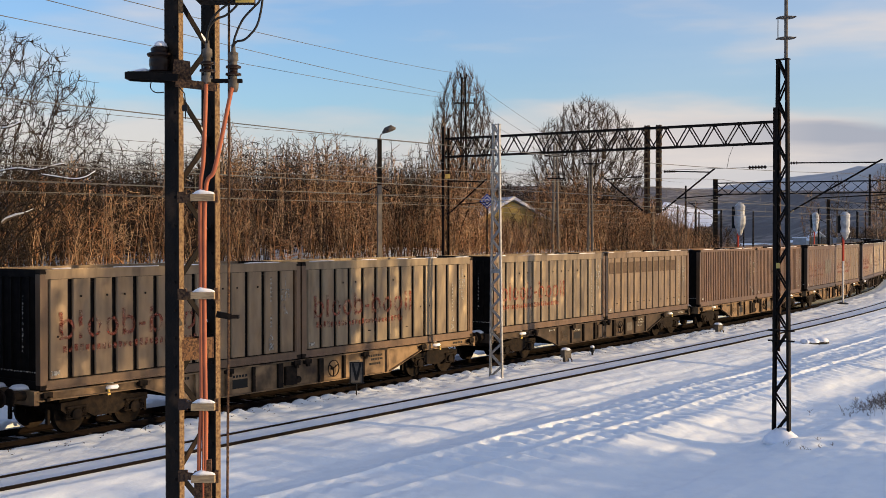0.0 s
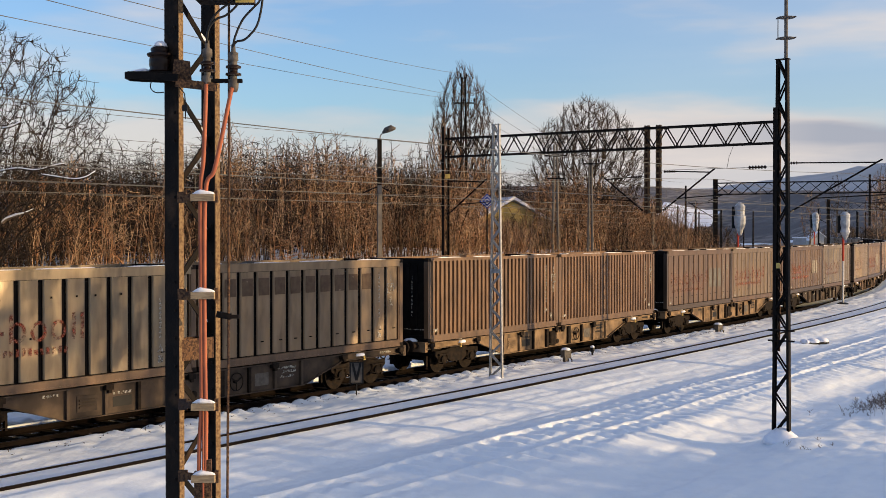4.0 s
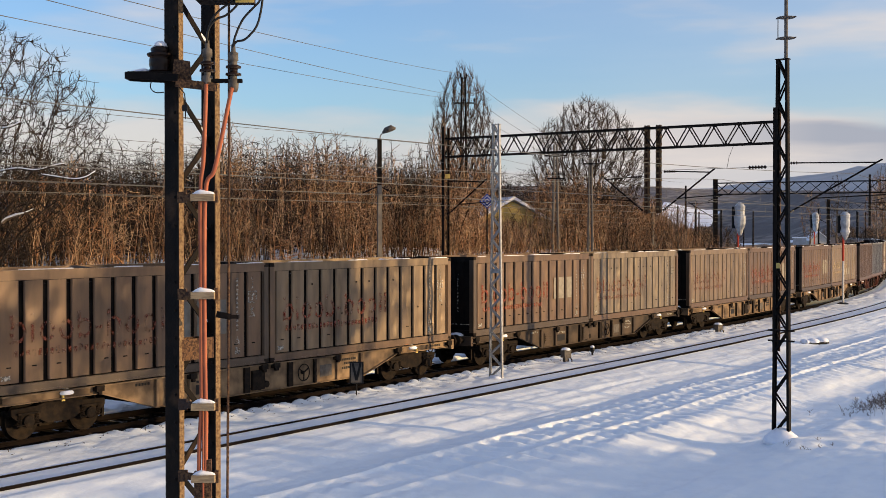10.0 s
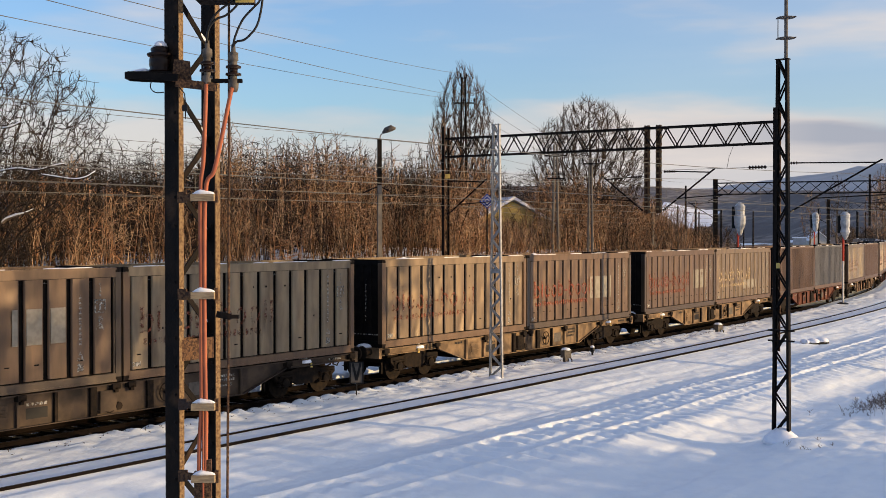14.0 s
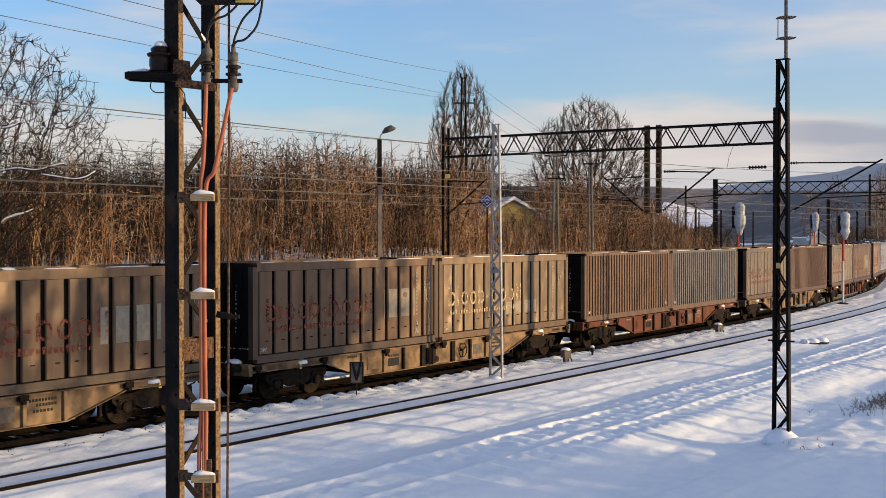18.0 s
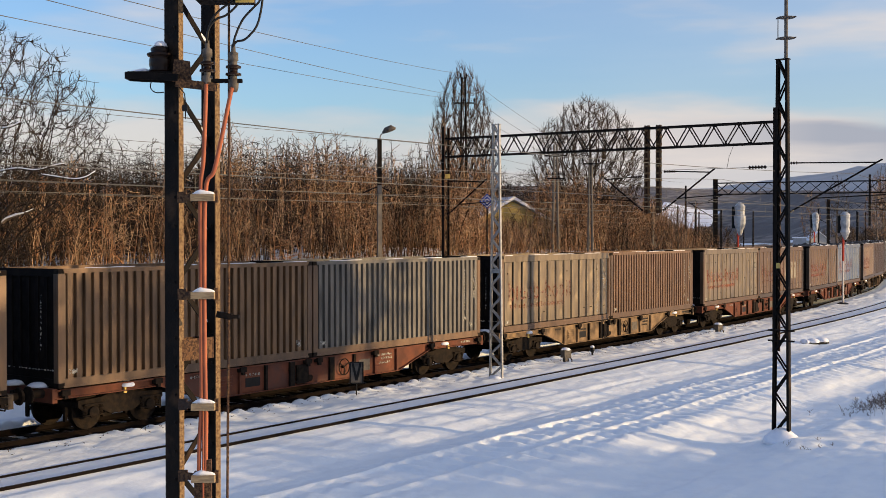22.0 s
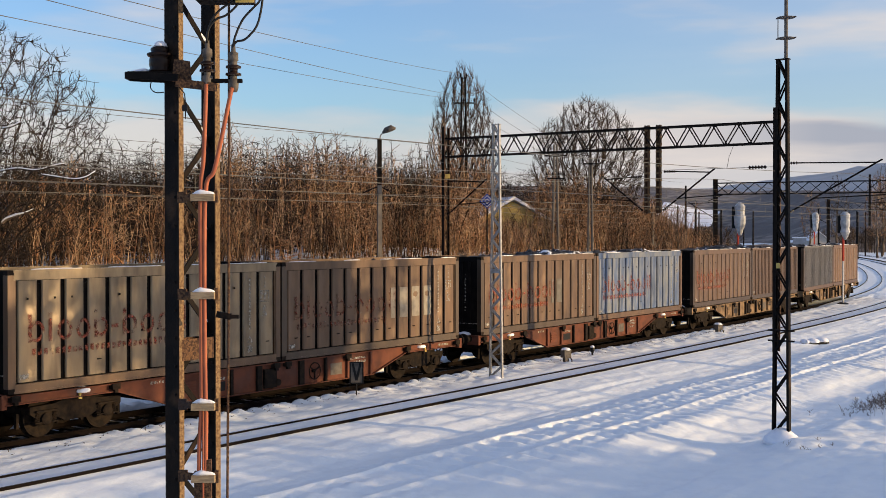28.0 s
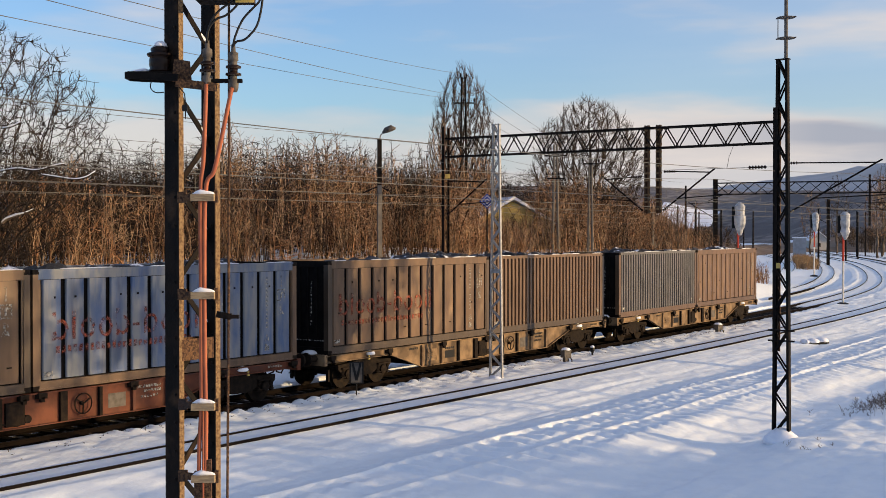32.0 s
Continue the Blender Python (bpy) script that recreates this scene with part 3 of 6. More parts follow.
def build_wagon(paint, colour_words, rng):
    w = thing("container_wagon", "grimy %s container wagon with snow on its ends" % colour_words, "freight wagon", "wagons of the train")
    half = PITCH / 2 - 0.62
    # long side sills with a deep middle
    for y in (-1.17, 1.17):
        out = [(-half, 0.93), (-6.05, 0.93), (-4.25, 0.36), (4.25, 0.36), (6.05, 0.93), (half, 0.93), (half, 1.13), (-half, 1.13)]
        part("side_sill", Geo().prism(out, y - 0.015, y + 0.015), paint, w)
        e = -1 if y < 0 else 1
        g = Geo()
        g.box((0, y + e * 0.05, 1.12), (2 * half, 0.12, 0.03))
        g.box((0, y + e * 0.05, 0.365), (8.5, 0.12, 0.025))
        for k in (-1, 1):
            g.beam((k * 4.25, y + e * 0.05, 0.365), (k * 6.05, y + e * 0.05, 0.925), 0.12, 0.025)
            g.box((k * (6.05 + half) / 2, y + e * 0.05, 0.925), (half - 6.05, 0.12, 0.025))
        part("sill_flange", g, paint, w)
        for x in (-4.2, -3.05, -2.0, -0.9, 0.9, 2.0, 3.05, 4.2):
            part("rib", Geo().box((x, y + e * 0.045, 0.74), (0.09 if abs(x) > 1 else 0.2, 0.10, 0.72)), IRON if abs(x) in (2.0, 0.9) else paint, w)
        for x in (-9.0, -6.1, -3.0, -0.25, 0.25, 3.0, 6.1, 9.0):
            part("container_lock", Geo().box((x, y + e * 0.09, 1.06), (0.24, 0.16, 0.14)).box((x, y + e * 0.12, 0.97), (0.10, 0.10, 0.12)), IRON, w, "dark folding container lock")
    g = Geo()
    g.box((0, 0, 0.92), (2 * half, 0.5, 0.34))
    for x in np.arange(-8.4, 8.5, 1.4):
        g.box((x, 0, 1.02), (0.16, 2.3, 0.14))
    for x in (-4.2, -2.0, 2.0, 4.2):
        g.box((x, 0, 0.72), (0.12, 2.3, 0.6))
    part("underframe", g, IRON, w)
    for e in (-1, 1):
        g = Geo().box((e * (half + 0.02), 0, 1.0), (0.14, 2.5, 0.34)).box((e * (half - 0.4), 0, 0.98), (0.7, 2.36, 0.06))
        part("end_beam", g, paint, w)
        for y in (-0.875, 0.875):
            g = Geo().lathe((e * (half + 0.1), y, 1.05), [(0, 0.11), (e * 0.34, 0.09), (e * 0.36, 0.20), (e * 0.40, 0.22), (e * 0.42, 0.20), (e * 0.425, 0.05)], 14, "x")
            part("buffer", g, IRON, w)
        g = Geo().beam((e * (half + 0.05), 0, 1.02), (e * (half + 0.35), 0, 1.0), 0.09, 0.16)
        g.tube([(e * (half + 0.33), 0.0, 1.0), (e * (half + 0.5), 0, 0.88), (e * (half + 0.62), 0, 0.98)], 0.03, 6)
        g.tube([(e * (half + 0.1), 0.3, 0.85), (e * (half + 0.3), 0.34, 0.55), (e * (half + 0.55), 0.3, 0.62), (e * (half + 0.6), 0.25, 0.8)], 0.025, 6)
        part("screw_coupling", g, IRON, w)
        cap = Geo().lathe((e * (half - 0.02), -0.55, 1.17), [(0, 0.26), (0.05, 0.25), (0.10, 0.17), (0.12, 0.05)], 10).lathe((e * (half - 0.02), 0.4, 1.17), [(0, 0.3), (0.05, 0.27), (0.09, 0.2), (0.11, 0.05)], 10)
        part("snow_cap", cap, SNOWCAP, w, "snow lying on the wagon end", smooth=True)
        part("snow_cap", Geo().lathe((e * 7.0, -1.10, 1.0), [(0, 0.21), (0.04, 0.23), (0.10, 0.19), (0.15, 0.07)], 12), SNOWCAP, w, "snow clump over the bogie", smooth=True)
        part("lashing_hook", Geo().box((e * 7.15, -1.24, 0.95), (0.05, 0.05, 0.10)).box((e * 7.15, -1.25, 0.88), (0.09, 0.04, 0.04)), YELLOW, w, "yellow hook")
        b = part("bogie", BOGIE, IRON, w, "black cast bogie frame", at=pose(e * 7.1, 0, 0))
        for x in (-0.9, 0.9):
            part("wheelset", WHEEL, IRON, b, "steel wheels on an axle", at=pose(x, 0, AXLE_R))
            for y in (-1.02, 1.02):
                part("axle_box", SPRING, IRON, b, "axle box with coil springs", at=pose(x, y, 0))
    # hand wheel, plates and stencilled panels on both sides
    for e in (-1, 1):
        y = e * 1.225
        g = ring(Geo(), (e * -1.45, y + e * 0.05, 0.74), 0.25, 0.018)
        for a in (0.5, 2.6, 4.7):
            g.beam((e * -1.45, y + e * 0.05, 0.74), (e * -1.45 + 0.25 * math.cos(a), y + e * 0.05, 0.74 + 0.25 * math.sin(a)), 0.03)
        g.lathe((e * -1.45, y, 0.74), [(-0.03, 0.05), (0.07, 0.05)], 8, "y")
        part("hand_wheel", g, IRON, w, "brake hand wheel")
        part("equipment_box", Geo().box((e * 0.45, y - e * 0.01, 0.70), (0.5, 0.10, 0.55)).box((e * 0.45, y + e * 0.045, 0.70), (0.42, 0.01, 0.47)), IRON if rng.random() < 0.5 else paint, w)
        part("valve", Geo().lathe((e * 0.12, y, 0.55), [(-0.05, 0.10), (0.08, 0.10), (0.12, 0.05)], 10, "y").tube([(e * 0.12, y, 0.5), (e * 0.4, y + e * 0.04, 0.42), (e * 0.8, y, 0.5)], 0.02, 5), IRON, w)
        for x0, x1, z, n in ((-4.0, -3.2, 0.92, 9), (-4.0, -3.4, 0.80, 7), (-3.9, -3.3, 0.66, 6), (2.2, 2.8, 0.84, 5), (4.4, 4.9, 0.97, 5), (-8.6, -8.0, 0.99, 6)):
            g = Geo()
            bars(g, e * x0, e * x1, z, 0.07, n, e * 1.19, 0.3, rng)
            tagged(part("stencil", g, BLACKP if paint == WAGON_BEIGE else WHITE_WORN, w, "row of small stencilled bars"), kind="stuff")
        part("panel", Geo().box((e * -2.55, e * 1.188, 0.70), (0.55, 0.004, 0.36)), BOARD, w, "white data panel")
        part("panel", Geo().box((e * 2.5, e * 1.188, 0.66), (0.6, 0.004, 0.26)), BLACKP, w, "black data panel")
        part("vent_grille", Geo().box((e * 3.6, y - e * 0.03, 0.72), (0.6, 0.03, 0.4)).box((e * 3.6, y, 0.80), (0.5, 0.03, 0.04)).box((e * 3.6, y, 0.72), (0.5, 0.03, 0.04)).box((e * 3.6, y, 0.64), (0.5, 0.03, 0.04)), paint, w)
    return w


BOGIE, WHEEL, SPRING = bogie_frame_mesh(), wheelset_mesh(), spring_mesh()

# containers --------------------------------------------------------------
HW = 1.25


def panel_mesh(width, high, seed, deep=1.0):
    """A pressed side panel: bulged, dented, with sloping flanks."""
    r = random.Random(seed)
    g = Geo()
    cols = [0, 0.035, 0.07, 0.2, 0.35, 0.5, 0.65, 0.8, 0.93, 0.965, 1]
    nx, nz = len(cols) - 1, 18
    dents = [(r.uniform(0.1, 0.9), r.uniform(0.05, 0.95), r.uniform(0.09, 0.20), deep * r.uniform(-0.032, 0.022)) for _ in range(11)]
    for k in range(nz + 1):
        for i in range(nx + 1):
            u, v = cols[i], k / nz
            edge = min(1, min(u, 1 - u) / 0.034)
            y = -0.056 * edge - 0.003 * math.sin(math.pi * u)
            for du, dv, rad, dep in dents:
                y -= edge * math.sin(math.pi * u) ** 1.6 * dep * math.exp(-(((u - du) * 0.22) ** 2 + ((v - dv) * 2.0) ** 2) / rad ** 2)
            x = (u - 0.5) * width
            g.v.append((x, y, v * high))
    m = nx + 1
    g.f += [(k * m + i, k * m + i + 1, (k + 1) * m + i + 1, (k + 1) * m + i) for k in range(nz) for i in range(nx)]
    return g.mesh("side_panel", smooth=True)


N_PANEL = 13
P_STEP = (CLEN - 0.44) / N_PANEL
PANEL_Z0, PANEL_H = 0.25, CHIGH - 0.25 - 0.25
PANELS = {}


def panels_for(key):
    if key not in PANELS:
        PANELS[key] = [panel_mesh(P_STEP - 0.135, PANEL_H, k * 7 + len(key), 1.15 if key == "shine" else 0.9) for k in range(6)]
        for m in PANELS[key]:
            m.materials.append(PAINTS[key])
    return PANELS[key]


def corrugated(high, seed):
    g = Geo()
    n = 33
    step = (CLEN - 0.36) / n
    x = -CLEN / 2 + 0.18
    prof = []
    for i in range(n):
        prof += [(x, 0.035), (x + step * 0.28, 0.035), (x + step * 0.36, -0.045), (x + step * 0.88, -0.045), (x + step * 0.97, 0.035)]
        x += step
    prof.append((x, 0.035))
    rows = 6
    for k in range(rows + 1):
        for px, py in prof:
            z = k / rows * high
            wob = 0.006 * float(vnoise(np.array(px * 0.9), np.array(z * 1.1), seed))
            g.v.append((px, py + wob, z))
    m = len(prof)
    g.f += [(k * m + i, k * m + i + 1, (k + 1) * m + i + 1, (k + 1) * m + i) for k in range(rows) for i in range(m - 1)]
    return g.mesh("side_wall")


def coal_mesh(seed):
    g = Geo()
    nx, ny = 46, 12
    for i in range(nx + 1):
        for j in range(ny + 1):
            x, y = (i / nx - 0.5) * (CLEN - 0.3), (j / ny - 0.5) * 2.3
            e = min(1.0, min(i, nx - i) / 3, min(j, ny - j) / 2)
            z = CHIGH - 0.34 + e * (0.10 + 0.16 * float(vnoise(np.array(x * 0.5), np.array(y * 0.7), seed)) + 0.17 * float(vnoise(np.array(x * 2.9), np.array(y * 2.7), seed + 1)))
            g.v.append((x + 0.05 * random.random(), y, z))
    m = ny + 1
    g.f += [(i * m + j, (i + 1) * m + j, (i + 1) * m + j + 1, i * m + j + 1) for i in range(nx) for j in range(ny)]
    return g.mesh("coal")


COALS = [coal_mesh(31 + 5 * k) for k in range(3)]


def snow_strip_mesh(seed):
    r = random.Random(seed)
    made = []
    x = -CLEN / 2 + r.uniform(0.2, 1)
    while x < CLEN / 2 - 0.8:
        ln = r.uniform(0.4, 1.8)
        x1 = min(x + ln, CLEN / 2 - 0.15)
        n = 6
        pts = [Vector((x + (x1 - x) * i / n, -HW + 0.07, CHIGH + 0.005)) for i in range(n + 1)]
        made.append(Geo().tube(pts, [0.012] + [r.uniform(0.009, 0.024) for _ in range(n - 1)] + [0.012], 6).mesh("snow_strip", True))
        x = x1 + r.uniform(0.1, 1.6)
    return made


SNOWSTRIPS = [snow_strip_mesh(3 + k) for k in range(4)]


def build_container(style, key, rng, text="", patch=None, mark=True, words="", heap=0.0):
    """style S: wide pressed panels; C: fine corrugation. text: worn or faint lettering bars."""
    paint = PAINTS[key]
    frame_paint = PAINTS["brown" if key in ("umber", "brown") else "umber"]
    what = "open container with wide pressed panels, loaded with coal" if style == "S" else "open container with finely corrugated sides, loaded with coal"
    c = thing("freight_container", words + " " + what, "container", "containers on the train")
    top = 0.24 if style == "S" else 0.11
    for y in (-1, 1):
        part("bottom_rail", Geo().box((0, y * (HW - 0.05), 0.11), (CLEN - 0.3, 0.10, 0.22)).box((0, y * (HW - 0.005), 0.025), (CLEN - 0.3, 0.03, 0.05)), frame_paint, c)
        part("top_rail", Geo().box((0, y * (HW - 0.045), CHIGH - top / 2), (CLEN - 0.3, 0.09, top)).box((0, y * (HW + 0.0), CHIGH - 0.03), (CLEN - 0.3, 0.03, 0.05)), paint, c)
        for x in (-1, 1):
            g = Geo().box((x * (CLEN / 2 - 0.09), y * (HW - 0.09), CHIGH / 2), (0.18, 0.18, CHIGH - 0.24))
            g.box((x * (CLEN / 2 - 0.20), y * (HW - 0.05), CHIGH / 2), (0.06, 0.06, CHIGH - 0.3))
            part("corner_post", g, frame_paint, c)
            for z in (0.06, CHIGH - 0.06):
                part("corner_casting", Geo().box((x * (CLEN / 2 - 0.085), y * (HW - 0.08), z), (0.178, 0.17, 0.118)).box((x * (CLEN / 2 - 0.085), y * (HW + 0.003), z), (0.06, 0.01, 0.08)), IRON, c, "dark corner casting")
    if style == "S":
        # the sheet's near-black colour stands in for shade in the grooves
        part("back_sheet", Geo().box((0, -HW + 0.12, CHIGH / 2), (CLEN - 0.36, 0.02, CHIGH - 0.4)), GROOVE, c, "near-black sheet painting shade between the panels")
        shapes = panels_for(key)
        for i in range(N_PANEL):
            x = -CLEN / 2 + 0.22 + (i + 0.5) * P_STEP
            part("side_panel", rng.choice(shapes), paint, c, at=pose(x, -HW + 0.075, PANEL_Z0))
        for i in range(N_PANEL):
            if rng.random() < 0.75:
                x = -CLEN / 2 + 0.22 + (i + 0.5) * P_STEP
                z = 0.62 if patch else rng.choice((0.62, 2.2, 2.2, 1.25))
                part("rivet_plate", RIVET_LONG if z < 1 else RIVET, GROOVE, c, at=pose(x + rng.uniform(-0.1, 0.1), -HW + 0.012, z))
        part("side_wall", Geo().box((0, HW - 0.06, CHIGH / 2), (CLEN - 0.36, 0.05, CHIGH - 0.5)), paint, c)
    else:
        hz = CHIGH - 0.22 - top
        part("side_wall", CORR[key], paint, c, at=pose(0, -HW + 0.055, 0.22))
        part("side_wall", CORR[key], paint, c, at=pose(0, HW - 0.055, 0.22, 0, 0, 180))
    # end walls with upright stiffeners and cross rails, near-black in place of shade
    for e in (-1, 1):
        x = e * (CLEN / 2 - 0.10)
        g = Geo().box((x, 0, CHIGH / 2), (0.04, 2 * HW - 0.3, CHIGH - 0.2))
        wall = part("end_wall", g, GROOVE, c, "end wall coloured near-black for its shade")
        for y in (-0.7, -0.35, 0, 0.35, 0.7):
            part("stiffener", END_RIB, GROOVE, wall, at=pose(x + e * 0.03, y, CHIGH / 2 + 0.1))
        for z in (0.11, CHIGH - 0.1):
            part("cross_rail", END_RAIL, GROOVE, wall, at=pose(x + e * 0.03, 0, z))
        g = Geo()
        for k in range(11):
            g.box((x + e * 0.082, -0.55, 0.9 + k * 0.13), (0.006, 0.05, 0.085))
        for k in range(9):
            g.box((x + e * 0.085, -1.0 + 0.24 * k, 0.42), (0.006, 0.19, 0.03))
        tagged(part("end_marking", g, WHITE_WORN, c, "upright row of rubbed white bars"), kind="stuff")
    part("floor", Geo().box((0, 0, 0.16), (CLEN - 0.2, 2 * HW - 0.2, 0.1)), IRON, c)
    part("coal", rng.choice(COALS), COAL, c, "coal dusted with snow", at=pose(0, 0, heap))
    for strip in rng.choice(SNOWSTRIPS):
        part("snow_strip", strip, SNOWCAP, c, "snow along the top rail")
    yp = -HW + (0.007 if style == "S" else 0.004)
    if text:
        ink = {"worn": RED_WORN, "faint": RED_FAINT, "cream": CREAM_WORN}[text]
        x = -CLEN / 2 + 0.55
        # a word of plain rings and upright bars, and a line of small bars below it
        for k, (wd, tall) in enumerate(((0.46, 1), (0.14, 1), (0.44, 0), (0.42, 0), (0.42, 1), (0.26, 2), (0.46, 1), (0.46, 0), (0.44, 0), (0.50, 3))):
            g = Geo()
            if wd > 0.3 and tall < 3:
                ring_outline(g, x + wd / 2, 1.42, wd / 2, 0.25, 0.085, yp)
            if tall == 1:
                g.box((x + 0.05, yp, 1.51), (0.10, 0.0036, 0.68))
            if tall == 2:
                g.box((x + 0.12, yp, 1.42), (0.22, 0.0036, 0.09))
            if tall == 3:
                g.box((x + 0.12, yp, 1.49), (0.10, 0.0036, 0.64)).box((x + 0.36, yp, 1.49), (0.10, 0.0036, 0.64))
            part("red_shape" if text != "cream" else "cream_shape", g, ink, c, "rubbed plain shape of a large word")
            x += wd + 0.11
        g = Geo()
        bars(g, -CLEN / 2 + 0.62, -CLEN / 2 + 5.0, 0.86, 0.19, 26, yp, 0.42, rng, 0.35)
        tagged(part("small_lettering", g, ink, c, "line of small bars"), kind="stuff")
    if mark:
        g = Geo()
        xr = CLEN / 2 - 1.25 if style == "S" else CLEN / 2 - 1.0
        for k in range(12):
            part("serial_bar", SERIAL, WHITE_WORN, c, at=pose(xr, yp, 1.05 + k * 0.125))
        g = Geo()
        for k in range(4):
            g.box((xr + 0.6, yp, 2.2 + k * 0.09), (0.06, 0.004, 0.06))
        part("code_bars", g, WHITE_WORN, c, "short row of white bars")
        g = Geo()
        xq = xr + 0.6
        for dx, dz, sx, sz in ((0, 0.15, 0.34, 0.04), (0, -0.15, 0.34, 0.04), (-0.15, 0, 0.04, 0.34), (0.15, 0, 0.04, 0.34), (0, 0.07, 0.2, 0.05), (0, -0.02, 0.06, 0.15)):
            g.box((xq + dx, yp, 1.93 + dz), (sx, 0.004 + abs(dz) * 0.002, sz))
        part("square_mark", g, WHITE_WORN, c, "white framed square mark")
        part("small_mark", Geo().box((xq, yp, 1.60), (0.14, 0.004, 0.14)), WHITE_WORN, c)
        for bx, bz in ((xq, 1.36), (xr, 0.62)):
            part("triangle_mark", Geo().add([(bx - 0.12, yp - 0.002, bz), (bx + 0.12, yp - 0.002, bz), (bx, yp - 0.002, bz + 0.22)], [(0, 1, 2)]), WHITE_WORN, c)
    if patch:
        x0, x1, z0, z1, pk = patch
        g = Geo()
        i = 0
        while i < N_PANEL:
            a = -CLEN / 2 + 0.22 + i * P_STEP + 0.12
            b = a + P_STEP - 0.24
            if style != "S":
                a, b = a - 0.12, b + 0.12
            if b > x0 and a < x1:
                part("repainted_patch", Geo().box(((max(a, x0) + min(b, x1)) / 2, yp + 0.002, (z0 + z1) / 2), (min(b, x1) - max(a, x0), 0.004, z1 - z0)), pk, c, "repainted patch")
            i += 1
    part("data_plate", Geo().box((CLEN / 2 - (1.25 if style == "S" else 0.6), yp, 0.45), (0.18, 0.006, 0.2)), WHITE_WORN, c, "small white plate")
    part("data_plate", Geo().box((-CLEN / 2 + 0.42, yp, 0.38), (0.28, 0.006, 0.12)), WHITE_WORN, c, "small white plate")
    return c


CORR = {}
SERIAL = Geo().box((0, 0, 0), (0.075, 0.004, 0.085)).mesh("serial_bar")
RIVET_LONG, RIVET = Geo().box((0, 0, 0), (0.13, 0.012, 0.03)).mesh("rivet_plate"), Geo().box((0, 0, 0), (0.05, 0.012, 0.05)).mesh("rivet_plate")
END_RIB = Geo().box((0, 0, 0), (0.05, 0.11, CHIGH - 0.6)).mesh("stiffener")
END_RAIL = Geo().box((0, 0, 0), (0.10, 2 * HW - 0.34, 0.19)).mesh("cross_rail")
for key in PAINTS:
    CORR[key] = corrugated(CHIGH - 0.33, 40 + len(key))
    CORR[key].materials.append(PAINTS[key])

PALE = surface("pale_repainting", (0.28, 0.25, 0.20), (0.21, 0.185, 0.145), rough=0.55, scale=5)
DULL = surface("dull_grey_repainting", (0.15, 0.14, 0.12), (0.11, 0.10, 0.085), rough=0.5, scale=5)
UPPER = surface("brown_upper_band", (0.075, 0.047, 0.030), (0.10, 0.066, 0.042), rough=0.6, scale=5)
# one row a wagon, head to tail: wagon paint, then the two containers
CONSIST = [
    ("beige", ("S", "gold", "worn", None, "dusty beige-grey"), ("S", "gold", "faint", None, "dusty beige")),
    ("beige", ("S", "gold", "worn", None, "dented dusty beige-grey"), ("S", "shine", "worn", None, "shiny dented beige")),
    ("dark", ("S", "shine", "worn", None, "shiny dented beige-grey"), ("S", "gold", "", (-4.2, 3.0, 1.95, 2.45, UPPER), "tan, brown-banded")),
    ("beige", ("C", "tan", "", None, "dusty brown"), ("C", "tan", "", None, "tan-brown")),
    ("beige", ("S", "umber", "faint", (1.1, 3.0, 0.95, 1.9, DULL), "brown-grey, patched"), ("S", "gold", "worn", None, "beige")),
    ("dark", ("S", "umber", "worn", (1.4, 3.0, 1.1, 1.95, PALE), "brown-grey, patched"), ("S", "shine", "faint", None, "shiny dented beige")),
    ("beige", ("S", "gold", "faint", None, "dented tan"), ("S", "umber", "worn", (0.65, 2.6, 0.97, 1.9, PALE), "tan-brown, patched")),
    ("beige", ("S", "umber", "worn", (1.5, 3.2, 0.97, 1.9, PALE), "tan-brown, patched"), ("S", "gold", "cream", (-0.2, 2.0, 0.7, 1.15, PALE), "beige, patched")),
    ("red", ("C", "tan", "", None, "golden brown"), ("C", "steel", "", None, "pale blue-grey")),
    ("beige", ("S", "shine", "faint", None, "shiny dented beige-grey"), ("C", "tan", "", None, "reddish tan")),
    ("red", ("S", "shine", "worn", None, "dented beige-grey"), ("S", "umber", "faint", (0.65, 2.9, 0.95, 1.95, PALE), "brown, patched")),
    ("red", ("S", "umber", "worn", (0.7, 1.7, 0.95, 1.9, DULL), "dark brown-grey"), ("S", "blue", "worn", None, "dusty pale blue")),
    ("beige", ("S", "umber", "worn", None, "dark umber brown"), ("C", "umber", "", None, "olive-grey")),
    ("beige", ("C", "steel", "", None, "dull grey"), ("S", "tan", "", None, "tan")),
]
train_wagons, train_boxes = [], []
_made = {}
for row_no, (wp, *boxes) in enumerate(CONSIST):
    n = row_no - 1
    rng = random.Random(100 + n)
    if wp not in _made:
        mat, words = {"beige": (WAGON_BEIGE, "beige"), "red": (WAGON_RED, "red-brown"), "dark": (WAGON_DARK, "dark brown-grey")}[wp]
        wag = _made[wp] = build_wagon(mat, words, rng)
    else:
        wag = copy_thing(_made[wp], Matrix.Identity(4))
    train_wagons.append((n, wag))
    for side, (style, key, text, patch, words) in zip((-1, 1), boxes):
        box = build_container(style, key, rng, text, patch, mark=(style == "S" or rng.random() < 0.4), words=words, heap=0.20 if n > 9 else 0.0)
        train_boxes.append((n, side, box))


